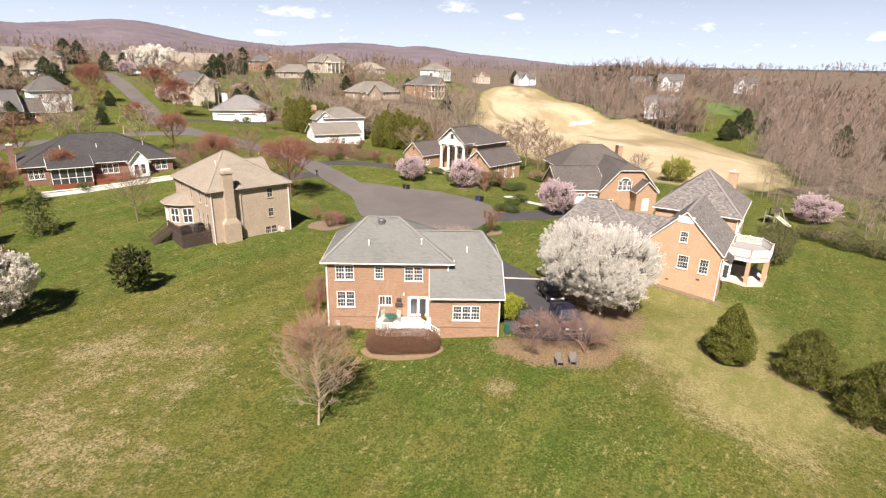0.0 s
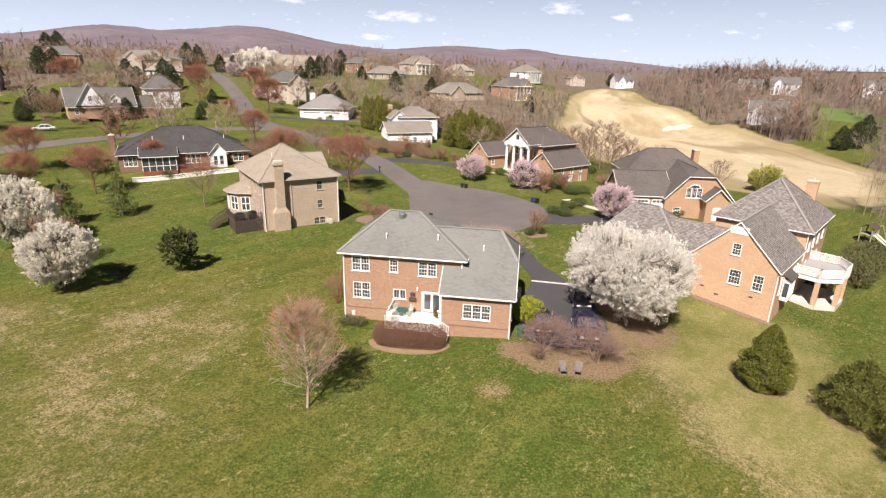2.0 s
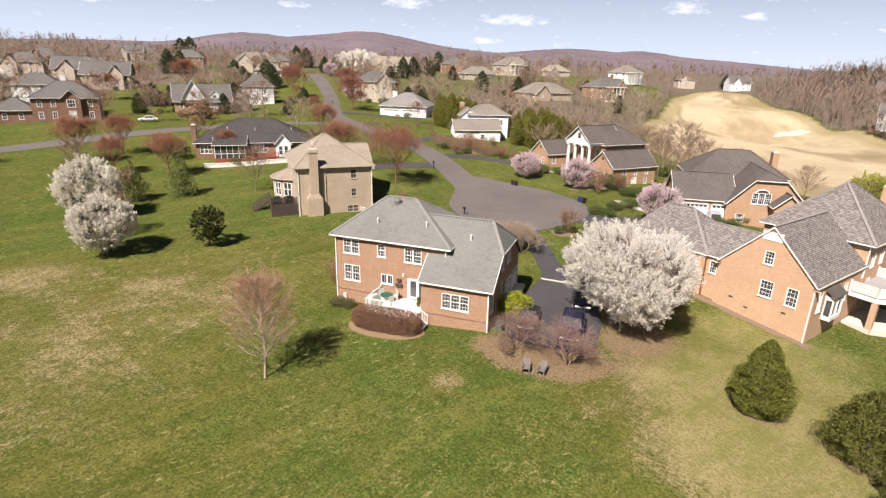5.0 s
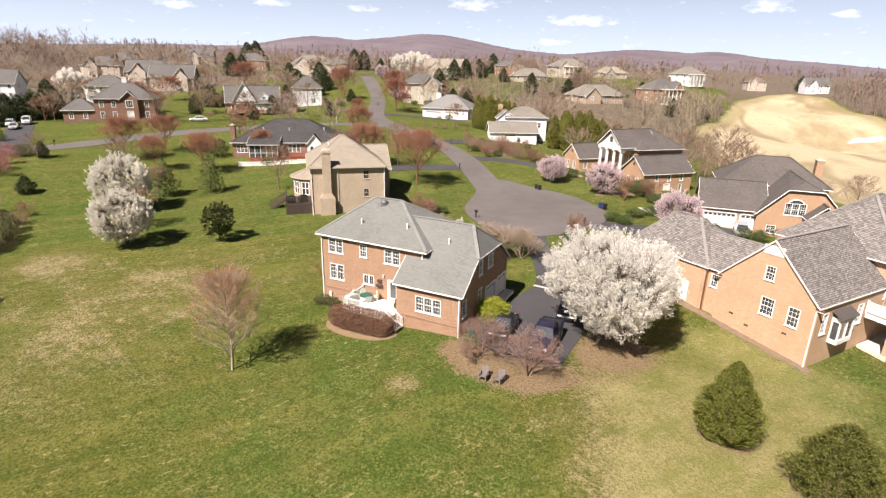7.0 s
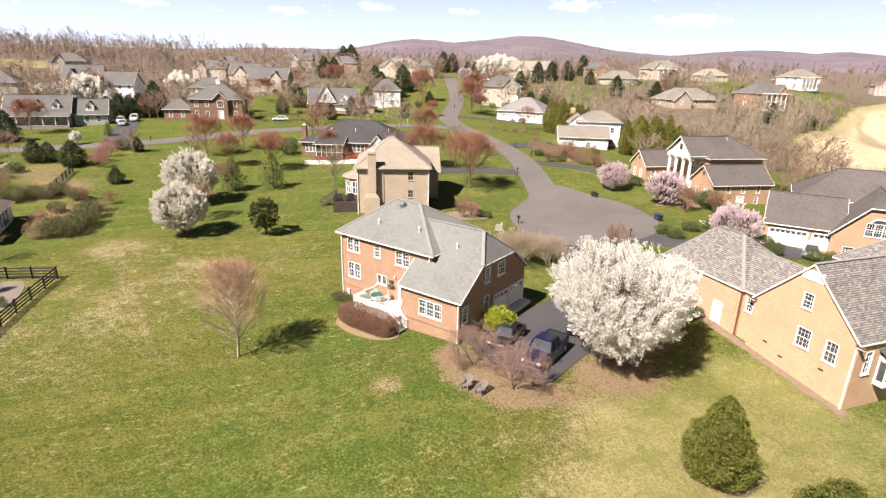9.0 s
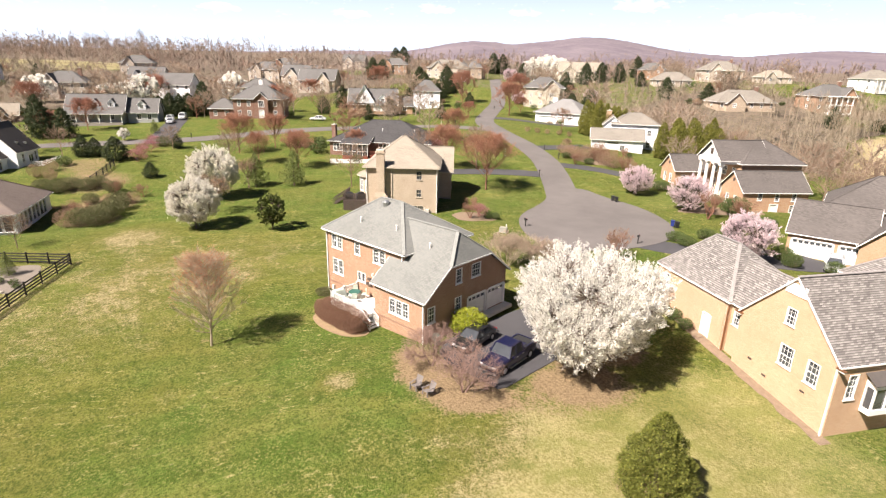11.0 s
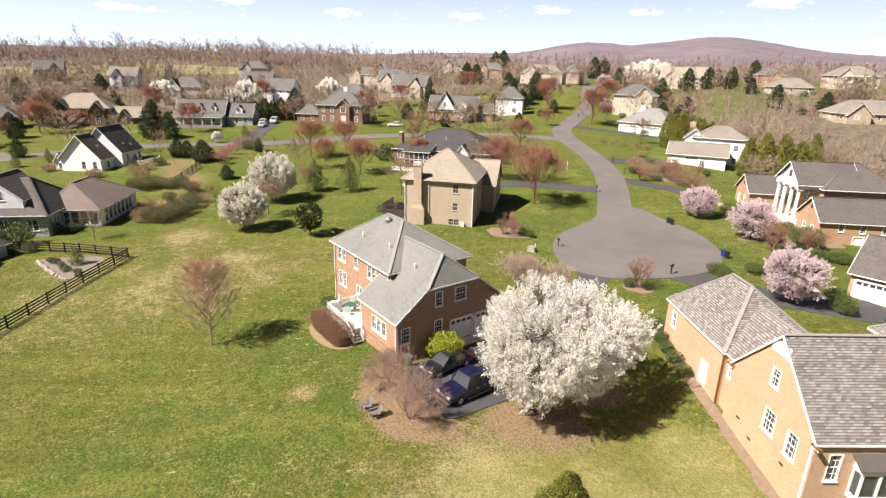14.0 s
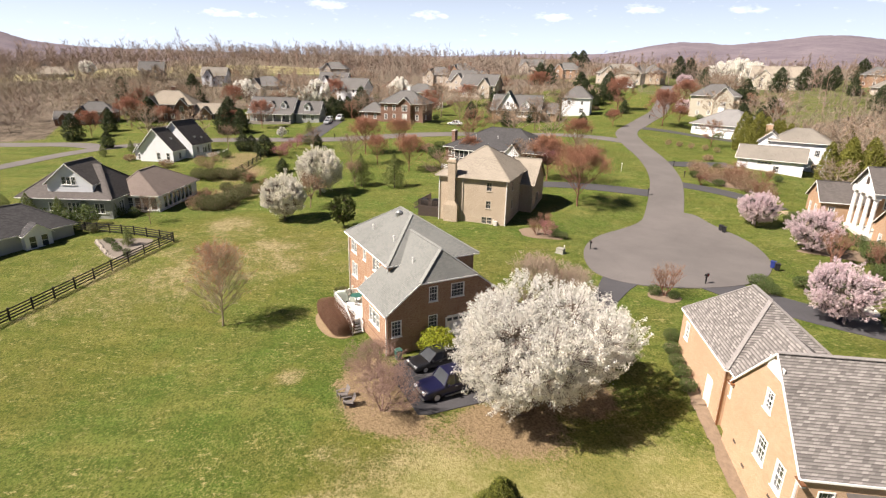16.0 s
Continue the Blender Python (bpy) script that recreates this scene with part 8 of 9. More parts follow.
plant(cone_tree("conifer", "tall dark green conifer", "tree", "dark conifers", 50, 9.0, 3.0, M["conifer"], 4200, 0.27, 0.36, 0.6, 0.5, None, 0.04, 0.05, 6),
      [(-148, 78, 0.72, 1.1), (-146.4, 80.6, 0.8, 1.1), (-145, 83, 0.75, 1.1), (-143.8, 85.4, 0.8, 1.1), (-142.4, 87.8, 0.78, 1.1), (-141, 90.4, 0.82, 1.1), (-146, 91, 1.15, 0.9), (-152.3, 149.5, 0.95), (-149, 154, 0.8), (-112.6, 141.4, 0.7), (-95.8, 63.3, 0.36), (-223, 222, 1.35), (-219, 226, 1.25), (-168, 293, 1.25), (-130, 44, 0.95), (-127, 48, 0.8), (-74, 196, 0.9), (-70, 200, 0.8), (-133, 346, 1.2), (-140, 343, 1.1), (-136, 376, 1.5), (-111, 268, 1.15), (-79, 218, 0.9), (-133, 169, 0.8), (-127, 179, 0.9), (-135, 190, 0.8), (-140, 200, 1.1), (-147, 205, 1.2), (-152, 196, 1.0), (-200, 330, 1.2), (-160, 200, 1.2),
       (-95, 222, 1.0), (-100, 232, 1.1), (-120, 300, 1.2), (-112, 306, 1.0), (-140.2, 4.2, 0.85), (-153, 12.2, 0.75), (-174, 19, 0.9), (-166, 23, 0.95), (-151, 47, 0.95), (-260, 40, 1.1), (-300, 75, 0.9), (-92.6, 49.6, 0.55, 1.4), (-100.2, 45.5, 0.5, 1.1), (-98.6, 47.4, 0.45, 1.1), (-76.6, 50.9, 0.33, 1.3), (-122, 14, 0.5), (-136, 130, 0.7), (-105, 126, 0.55), (-45, 250, 0.9), (-52, 294.6, 1.0, 1.2), (0, 240, 0.8), (-230, 340, 1.6), (-226, 346, 1.5), (-318, 330, 1.9), (-322, 325, 1.8), (107, 208, 0.9), (113, 211.5, 1.0), (122, 224, 1.1), (130, 222, 0.8), (128, 175, 1.1), (140, 170, 0.9), (92, 108, 0.5), (120, 130, 0.9), (128, 440, 1.3), (134, 446, 1.5), (141, 441, 1.3), (158, 437, 1.4), (171, 446, 1.3), (118, 452, 1.2), (60, 500, 1.2), (70, 505, 1.0), (150, 400, 0.9), (176, 395, 1.0), (-62, 250, 1.0), (-250, 10, 1.1), (-196, 40, 0.9), (-20, 290, 0.7, 1.4), (10, 262, 0.5, 1.6), (-90, 285, 0.8), (-110, 180, 0.55), (-92, 146, 0.5)])
# shrubs
plant(bush("boxwood", "clipped round green boxwood along a brick wall", "shrub", "boxwoods", 61, 1.35, 0.9, M["boxwood"], 2200, 0.055),
      [(16.9, 67.0, 0.78), (18.3, 66.1, 0.85), (19.8, 65.1, 0.8), (15.5, 68.0, 0.85), (14.0, 69.6, 0.9), (6.1, 75.7, 0.85), (7.9, 76.6, 0.7), (-15.4, 78.8, 0.9), (-14.4, 79.4, 0.8), (23, 88.5, 1.3), (21.5, 90.5, 1.4), (27, 90.6, 1.2), (29, 91.2, 1.2), (9.6, 88, 1.0, 1.5), (11.5, 86.5, 1.0, 1.4), (10.4, 110.4, 2.3), (8.6, 112.0, 1.8), (13.2, 106, 1.2, 1.6), (15.4, 108.0, 1.1, 1.6), (-1.6, 118.0, 1.1, 1.4), (1.5, 117.0, 1.2, 1.3), (5.2, 115.6, 1.3), (24, 117, 1.2), (-5, 117, 1.4, 1.3), (-28, 131.5, 1.1, 1.4), (-30.4, 124.4, 1.0, 1.4), (-24.4, 124.0, 0.9, 1.5), (-33, 134, 1.1), (-22.5, 139, 1.0), (31, 96.5, 1.2), (34, 97.8, 1.2), (14, 95.5, 1.1, 1.5), (12.0, 92.5, 1.0, 1.6)])
plant(bush("shrub", "loose grey-green garden shrub", "shrub", "garden shrubs", 63, 2.7, 2.0, M["sage"], 3600, 0.085),
      [(-55.2, 34.2, 1), (-53.6, 35.6, 0.95), (-55.8, 37.2, 1.0), (-57.6, 38.8, 1.0), (-61.0, 40.6, 1.0), (-64.5, 42.0, 0.8), (-78.8, 34, 0.9), (-77.4, 36, 0.9), (-77.8, 38.2, 0.85), (-76.1, 39.9, 0.85), (-76.6, 42, 0.8), (-72.2, 43, 0.8), (-59.4, 36.4, 0.7), (-68, 38.5, 0.7), (64.5, 82, 1.0, 1.6), (68, 79, 1.0, 1.5), (61.5, 86, 0.9, 1.4), (72, 76, 1.2, 1.5), (49, 77, 1.1), (52, 80, 1.5), (47.5, 73.5, 1.4), (-100, 62, 0.9), (-66, 30.5, 0.6), (-48, 18, 0.5)])
plant(bush("shrub", "twiggy red-brown garden shrub", "shrub", "garden shrubs", 64, 2.6, 1.6, M["brown_leaf"], 1500, 0.08), [(-55.9, 32.4, 1), (-88.6, 35, 1.0), (-91.6, 37.9, 0.9), (-63.4, 43.6, 0.8), (-66, 40.6, 0.7), (-85.5, 36.5, 0.8), (-31, 126.2, 1.05, 1.2), (-29, 125.6, 1.1, 1.2), (-26.9, 125.0, 1.05, 1.1), (-56.0, 144.4, 0.55), (-53.5, 145.6, 0.55), (-50.9, 146.8, 0.55), (-48.1, 148.5, 0.55), (-45.2, 149.1, 0.55), (-27.7, 129.4, 1.2, 1.2), (-25, 128.2, 1.1, 1.2), (-22.1, 126.4, 1.1, 1.2), (-19.4, 125.6, 1.0, 1.2), (-23.3, 131.4, 1.1), (-25.8, 132.5, 1.0), (-33.4, 128.4, 1.0, 1.3), (-17, 127.6, 0.9, 1.2)])
plant(bush("shrub", "dark rounded evergreen shrub before a house", "shrub", "house shrubs", 70, 2.0, 1.3, M["boxwood"], 1200, 0.09), [(-57.8, 18.2, 1), (-57.2, 19.6, 0.9), (-56.5, 21.0, 0.8), (-55.4, 23.1, 0.8), (-53.5, 10.4, 1.7), (-51.5, 13.6, 1.7), (-52.0, 16.7, 1.7)])
plant(bush("low_shrub", "small dark shrub in a gravel bed", "shrub", "bed shrubs", 72, 0.7, 0.6, M["boxwood"], 500, 0.06), [(-41.8, 20.4, 1), (-40.7, 20.9, 1.1), (-38.7, 21.6, 0.9), (-36.7, 22.0, 1.1), (-35.3, 23.2, 0.9), (-33.9, 23.2, 0.8)])
plant(bush("forsythia", "round forsythia bush in yellow flower by the garage", "shrub", "", 65, 2.1, 1.35, M["yellow"], 4200, 0.07), [(6.8, 49.4, 1.25)])
plant(bush("low_shrub", "low green shrub against the brick wall", "shrub", "low green shrubs", 66, 0.9, 0.9, M["sage"], 1400, 0.06), [(-10.2, 45.7, 1), (-9.1, 45.8, 0.9)])
plant(bush("clipped_hedge", "clipped leafless hedge of dense red-brown twigs before the deck", "hedge", "", 67, 1.9, 3.35, M["hedge"], 34000, 0.045, M["twig_red"], 1.25, 0.6), [(-3.4, 43.15, 1)])
bpy.data.objects["clipped_hedge"].matrix_world = pose(-3.4, 43.15, gz(-3.4, 43.15), 0, 0, 2)


# ---- trees and shrubs behind the houses of the street ----


def clear(x, y):
    px, py = np.array([x]), np.array([y])
    near = min(math.hypot(x - a, y - b) for a, b in HOUSES)
    return near > 10.5 and on_line(px, py, ROAD)[0] > 5.5 and on_line(px, py, CROSS)[0] > 5.0 and not inside(px, py, FAIRWAY)[0]


def round_houses(seed, per_house, ring, size, back, reach):
    """Spots in a ring about each far house, most of them behind it."""
    rng = np.random.default_rng(seed)
    spots = []
    for hx, hy in HOUSES:
        d = math.hypot(hx - 20, hy - 15)
        if not 95 < d < reach:
            continue
        away = math.atan2(hy - 15, hx - 20)
        for _ in range(per_house):
            a = away + rng.normal(0, back)
            r = ring[0] + (ring[1] - ring[0]) * rng.random()
            x, y = hx + r * math.cos(a), hy + r * math.sin(a)
            s = size[0] + (size[1] - size[0]) * rng.random()
            if clear(x, y):
                spots.append((x, y, s))
    return spots


plant(leader_tree("bare_tree", "leafless grey-brown tree behind a house", "tree", "street trees", 28, 10.0, 4.4, M["twig_grey"], M["brown_leaf"], 15, 5, 4, 300, 0.14, 0.2, 0.2, 0.034, 0.8, 0.5), round_houses(5, 5, (12, 24), (0.7, 1.3), 0.65, 420))
plant(leader_tree("bare_tree", "leafless reddish brown tree behind a house", "tree", "street trees", 29, 8.0, 4.0, M["twig_red"], M["brown_leaf"], 14, 5, 4, 700, 0.15, 0.15, 0.16, 0.03, 0.7, 0.5), round_houses(6, 2, (12, 22), (0.6, 1.1), 0.8, 330))
plant(bush("shrub", "brown leafless shrub by a house", "shrub", "street shrubs", 68, 1.9, 1.7, M["brown_leaf"], 450, 0.17), round_houses(7, 3, (10.6, 14), (0.6, 1.3), 2.2, 330))
plant(bush("shrub", "round dark evergreen shrub by a house", "shrub", "street shrubs", 69, 2.2, 1.8, M["boxwood"], 450, 0.2), round_houses(8, 3, (10.6, 15), (0.5, 1.4), 2.2, 330))


# ---- woods ----


def inside_any(x, y, polys):
    r = np.zeros(len(x), bool)
    for p in polys:
        r |= inside(x, y, p)
    return r


def woods(name, label, seed, count, zone, heights, material, keep_off=()):
    """Leafless trees past counting: trunk and rising limbs, as one mesh."""
    rng = np.random.default_rng(seed)
    xs, ys = zone(rng, count)
    ok = ~inside_any(xs, ys, keep_off)
    for line, gap in ((ROAD, 9), (CROSS, 9), (LANE, 7)):
        ok &= on_line(xs, ys, line) > gap
    for hx, hy in HOUSES:
        if hx > 80:
            ok &= np.hypot(xs - hx, ys - hy) > 10
            continue
        ok &= (np.hypot(xs - hx, ys - hy) > 15) & ~((np.abs(xs - hx * 0.93) < 14) & (np.abs(ys - hy * 0.93) < 9))
    xs, ys = xs[ok], ys[ok]
    n = len(xs)
    h = heights[0] + (heights[1] - heights[0]) * np.clip(rng.normal(0.4, 0.33, n) + 0.5 * np.sin(xs / 23 + 2 * np.sin(ys / 31)), -0.3, 1.4)
    zs = ground_z(xs, ys)
    dist = np.hypot(xs - 20, ys - 10)
    base = np.stack([xs, ys, zs], -1)
    w = np.maximum(0.022, dist * 0.00027)
    p, q, r = [base - [0, 0, 0.3]], [base + np.stack([rng.normal(0, 0.25, n), rng.normal(0, 0.25, n), h * 0.78], -1)], [np.stack([w * 1.5, w * 0.6], -1)]
    for i in range(8):
        t = 0.3 + 0.68 * rng.random(n)
        a = rng.random(n) * 6.28
        s = p[0] * (1 - t)[:, None] + q[0] * t[:, None]
        out = h * (0.10 + 0.17 * rng.random(n)) * (1.2 - 0.65 * t)
        e = s + np.stack([np.cos(a) * out, np.sin(a) * out, h * (0.04 + 0.15 * rng.random(n))], -1)
        p.append(s); q.append(e); r.append(np.stack([w * 0.8, w * 0.4], -1))
        for _ in range(10):
            a2 = a + rng.normal(0, 1.1, n)
            tt = (0.15 + 0.85 * rng.random(n))[:, None]
            s2 = s * (1 - tt) + e * tt
            o2 = h * (0.03 + 0.08 * rng.random(n))
            e2 = s2 + np.stack([np.cos(a2) * o2, np.sin(a2) * o2, h * (0.01 + 0.10 * rng.random(n))], -1)
            p.append(s2); q.append(e2); r.append(np.stack([w * 0.52, w * 0.26], -1))
    p, q, r = np.concatenate(p), np.concatenate(q), np.concatenate(r)
    # flat blades: a limb far off is a line
    d = q - p
    side = np.stack([d[:, 1] + 0.3 * d[:, 2], -d[:, 0] + 0.1, 0.2 * d[:, 2]], -1) + rng.normal(0, 0.2, d.shape)
    side /= np.linalg.norm(side, axis=1, keepdims=True)
    v = np.stack([p - side * r[:, :1], p + side * r[:, :1], q + side * r[:, 1:], q - side * r[:, 1:]], 1).reshape(-1, 3)
    tagged(fast_mesh(name, v, np.arange(len(v)).reshape(-1, 4), material), label, "woods", kind="stuff")


def zone_far(rng, n):
    a = np.radians(rng.random(n) * 190 - 72)
    d = 400 + 900 * rng.random(n) ** 1.3
    return 10 - np.sin(a) * d, 10 + np.cos(a) * d


def zone_right(rng, n):
    return 66 + 185 * rng.random(n) ** 1.25, 105 + 350 * rng.random(n)


def zone_mid(rng, n):
    return -62 + 92 * rng.random(n), 165 + 170 * rng.random(n) ** 1.2


def zone_left(rng, n):
    return -175 - 230 * rng.random(n), -60 + 300 * rng.random(n)


def zone_slope(rng, n):
    return -186 - 165 * rng.random(n), -75 + 155 * rng.random(n)


def zone_lane(rng, n):
    return -150 - 42 * rng.random(n), -85 + 76 * rng.random(n)


def zone_field(rng, n):
    return -300 - 120 * rng.random(n), -80 + 215 * rng.random(n)


def zone_west(rng, n):
    return -340 - 420 * rng.random(n) ** 1.2, -160 + 420 * rng.random(n)


def zone_street(rng, n):
    return -330 + 300 * rng.random(n), 200 + 160 * rng.random(n)


def zone_edge(rng, n):
    t = rng.random(n)
    return 78 + 45 * t + rng.normal(0, 6, n), 84 + 30 * t + rng.normal(0, 9, n)


def zone_stand(rng, n):
    t = rng.random(n)
    return 84 + 24 * t + rng.normal(0, 3.5, n), 246 + 16 * rng.random(n) - 22 * t


OPEN = [[(a + r * math.cos(k), b + r * math.sin(k)) for k in range(6)] for a, b, r in LAWNS] + [FAIRWAY, GLADE, [(-385, 40), (-330, 40), (-330, 130), (-385, 130)], [(-30, 205), (-8, 205), (0, 235), (-22, 242)], [(-80, 290), (-40, 290), (-40, 320), (-80, 320)]]
woods("far_woods", "wide leafless woods of grey-brown trees to the horizon", 71, 2800, zone_far, (10, 17), M["far_twig"], OPEN + [FAR_FIELD])
woods("fairway_woods", "leafless grey-brown woods beside the fairway", 72, 3600, zone_right, (9, 17), M["far_twig"], OPEN)
woods("valley_woods", "leafless brown thicket between the houses", 73, 1900, zone_mid, (5, 11), M["pale_twig"], OPEN)
woods("hillside_woods", "leafless trees among houses on the far slope", 74, 1150, zone_left, (6, 12), M["far_twig"])
woods("slope_woods", "leafless reddish brown woods below the far field", 79, 1500, zone_slope, (7, 13), M["pale_twig"], [FAR_FIELD])
woods("lane_woods", "tall leafless woods beside the lane", 80, 300, zone_lane, (11, 17), M["far_twig"])
woods("field_trees", "scattered tall leafless trees about the far field", 81, 150, zone_field, (9, 15), M["far_twig"])
woods("western_woods", "tall leafless woods on the western rise", 77, 2100, zone_west, (12, 23), M["far_twig"], [FAR_FIELD])
woods("street_woods", "leafless trees among houses up the road", 75, 900, zone_street, (7, 13), M["far_twig"], OPEN)
woods("fairway_stand", "stand of tall leafless trees beside the fairway", 78, 210, zone_stand, (11, 17), M["far_twig"], [FAIRWAY])
woods("thicket_edge", "leafless brown thicket at the edge of the lawn", 76, 520, zone_edge, (6, 12), M["pale_twig"], [FAIRWAY])

# ---- vehicles ----


def loft(bm, rings):
    """Joins rings of points, of one count, with caps."""
    vs = [[bm.verts.new(p) for p in r] for r in rings]
    n = len(vs[0])
    for a, b in zip(vs, vs[1:]):
        for i in range(n):
            bm.faces.new((a[i], a[(i + 1) % n], b[(i + 1) % n], b[i]))
    bm.faces.new(vs[0][::-1])
    bm.faces.new(vs[-1])


def ring(y, hw, zb, zt, n=16, k=0.38):
    """A rounded cross-section of a body."""
    out = []
    for i in range(n):
        a = 2 * math.pi * (i + 0.5) / n
        c, s = math.cos(a), math.sin(a)
        out.append((hw * math.copysign(abs(c) ** k, c), y, (zb + zt) / 2 + (zt - zb) / 2 * math.copysign(abs(s) ** k, s)))
    return out


def car_paint(name, color):
    n = Net(name)
    b = n.t.nodes.new("ShaderNodeBsdfPrincipled")
    n.put(b.inputs["Base Color"], n.mix(n.noise(1.2, 3), tone(color, 0.85), tone(color, 1.2)))
    b.inputs["Roughness"].default_value = 0.32
    b.inputs["Coat Weight"].default_value = 0.5
    b.inputs["Coat Roughness"].default_value = 0.06
    n.t.links.new(b.outputs[0], n.out.inputs[0])
    return n.m


M["car_black"] = car_paint("black_car_paint", (0.012, 0.012, 0.014))
M["car_navy"] = car_paint("navy_car_paint", (0.007, 0.007, 0.030))
M["car_white"] = car_paint("white_car_paint", (0.7, 0.7, 0.7))
M["car_silver"] = car_paint("silver_car_paint", (0.42, 0.43, 0.45))
M["tyre"] = paint("tyre_rubber", (0.02, 0.02, 0.02), 0.85)
M["rim"] = paint("wheel_alloy", (0.55, 0.55, 0.56), 0.3, 0.05, 3, 0.9)
M["lamp"] = paint("lamp_lens", (0.75, 0.76, 0.78), 0.1)
M["paving"] = paint("tan_paving", (0.36, 0.27, 0.19), 0.9, 0.3, 2.5)
M["lamp_red"] = paint("red_lamp_lens", (0.35, 0.02, 0.02), 0.2)


def car(name, m, label, body_paint, length=4.8, width=1.82, tall=1.45, suv=False, bed=False):
    """Nose towards -y. Body, glasshouse, roof, pillars, wheels, lamps."""
    ob = thing(name, m, label, "car", "parked cars")
    L, W = length, width / 2
    belt = tall * (0.62 if not suv else 0.6)
    prof = [(0.0, 0.80, 0.34, belt * 0.62), (0.03, 0.92, 0.26, belt * 0.80), (0.10, 0.98, 0.22, belt * (0.88 if not suv else 0.95)), (0.26, 1.0, 0.22, belt * 0.98), (0.5, 1.0, 0.22, belt), (0.78, 1.0, 0.22, belt * 1.02), (0.93, 0.97, 0.24, belt * (0.99 if not suv else 1.0)), (0.98, 0.92, 0.28, belt * 0.9), (1.0, 0.84, 0.36, belt * 0.7)]
    bm = bmesh.new()
    loft(bm, [ring((f - 0.5) * L, W * w, zb, zt) for f, w, zb, zt in prof])
    for f in bm.faces:
        f.smooth = True
    part("body", bm, body_paint, ob)
    y = [(f - 0.5) * L for f in ((0.26, 0.42, 0.70, 0.87) if not suv else (0.295, 0.37, 0.61, 0.65) if bed else (0.27, 0.39, 0.90, 0.97))]
    lo, hi = belt * 0.95, tall - 0.07
    a = [(-W * 0.9, y[0], lo), (W * 0.9, y[0], lo), (W * 0.9, y[3], lo), (-W * 0.9, y[3], lo)]
    t = [(-W * 0.72, y[1], hi), (W * 0.72, y[1], hi), (W * 0.72, y[2], hi), (-W * 0.72, y[2], hi)]
    bm = bmesh.new()
    loft(bm, [a, t])
    part("glasshouse", bm, M["glass"], ob)
    bm = bmesh.new()
    loft(bm, [[(x * 1.03, yy, hi) for x, yy, _ in t], [(x * 1.0, yy, hi + 0.04) for x, yy, _ in t], [(x * 0.82, yy * 0.9 + (y[1] + y[2]) * 0.05, hi + 0.075) for x, yy, _ in t]])
    part("roof", bm, body_paint, ob)
    for i in range(4):
        part("pillar", beam(bmesh.new(), Vector(a[i]) * 1.0, Vector(t[i]) * 1.0 + Vector((0, 0, 0.02)), 0.09, 0.09), body_paint, ob)
    for f in ((0.55,) if not suv else (0.47,) if bed else (0.5, 0.74)):
        for s in (-1, 1):
            yy = (f - 0.5) * L
            part("pillar", beam(bmesh.new(), (s * W * 0.91, yy, lo), (s * W * 0.735, yy, hi + 0.02), 0.1, 0.06), body_paint, ob)
    r = 0.33 if not suv else 0.39
    for f in (0.18, 0.80):
        for s in (-1, 1):
            yy = (f - 0.5) * L
            wheel = part("wheel", tube(bmesh.new(), (s * (W - 0.2), yy, r), (s * (W + 0.015), yy, r), r, r, 22), M["tyre"], ob)
            bm = tube(bmesh.new(), (s * (W + 0.012), yy, r), (s * (W + 0.03), yy, r), r * 0.62, r * 0.55, 16)
            for k in range(5):
                an = k * 2 * math.pi / 5
                beam(bm, (s * (W + 0.03), yy, r), (s * (W + 0.03), yy + math.cos(an) * r * 0.6, r + math.sin(an) * r * 0.6), 0.03, 0.05)
            part("rim", bm, M["rim"], wheel)
    for s in (-1, 1):
        part("headlight", boxes(((s * W * 0.62 - 0.17, -L / 2 + 0.03, belt * 0.62), (s * W * 0.62 + 0.17, -L / 2 + 0.2, belt * 0.78))), M["lamp"], ob)
        part("tail_light", boxes(((s * W * 0.72 - 0.14, L / 2 - 0.16, belt * 0.7), (s * W * 0.72 + 0.14, L / 2 - 0.02, belt * 0.88))), M["lamp_red"], ob)
        part("wing_mirror", boxes(((s * W * 1.0 - 0.02, y[0] + 0.25, lo + 0.02), (s * W * 1.0 + s * 0.16, y[0] + 0.36, lo + 0.16))), body_paint, ob)
    part("bumper", boxes(((-W * 0.8, -L / 2 - 0.03, 0.3), (W * 0.8, -L / 2 + 0.15, 0.5))), M["metal"] if suv else body_paint, ob)
    part("grille", boxes(((-W * 0.4, -L / 2 + 0.0, belt * 0.55), (W * 0.4, -L / 2 + 0.1, belt * 0.75))), M["metal"], ob)
    if bed:
        part("bed_liner", boxes(((-W * 0.78, L * 0.175, belt * 0.9), (W * 0.78, L * 0.46, belt + 0.015))), M["tyre"], ob, "black bed liner")
        part("tailgate", boxes(((-W * 0.86, L * 0.46, belt * 0.8), (W * 0.86, L * 0.475, belt + 0.07))), body_paint, ob)
        for s in (-1, 1):
            part("bed_rail", boxes(((s * W * 0.86 - 0.07, L * 0.17, belt * 0.85), (s * W * 0.86 + 0.07, L * 0.46, belt + 0.07))), body_paint, ob)
    for s in (-1, 1):
        for f in ((0.46, 0.62) if not suv else (0.45, 0.59)):
            part("door_handle", boxes(((s * (W + 0.004) - 0.02, (f - 0.5) * L, belt * 0.8), (s * (W + 0.004) + 0.02, (f - 0.5) * L + 0.2, belt * 0.83))), M["metal"], ob)
    if suv and not bed:
        for s in (-1, 1):
            part("roof_rail", beam(bmesh.new(), (s * W * 0.66, y[1] + 0.4, hi + 0.1), (s * W * 0.66, y[2] - 0.3, hi + 0.1), 0.05, 0.05), M["metal"], ob)
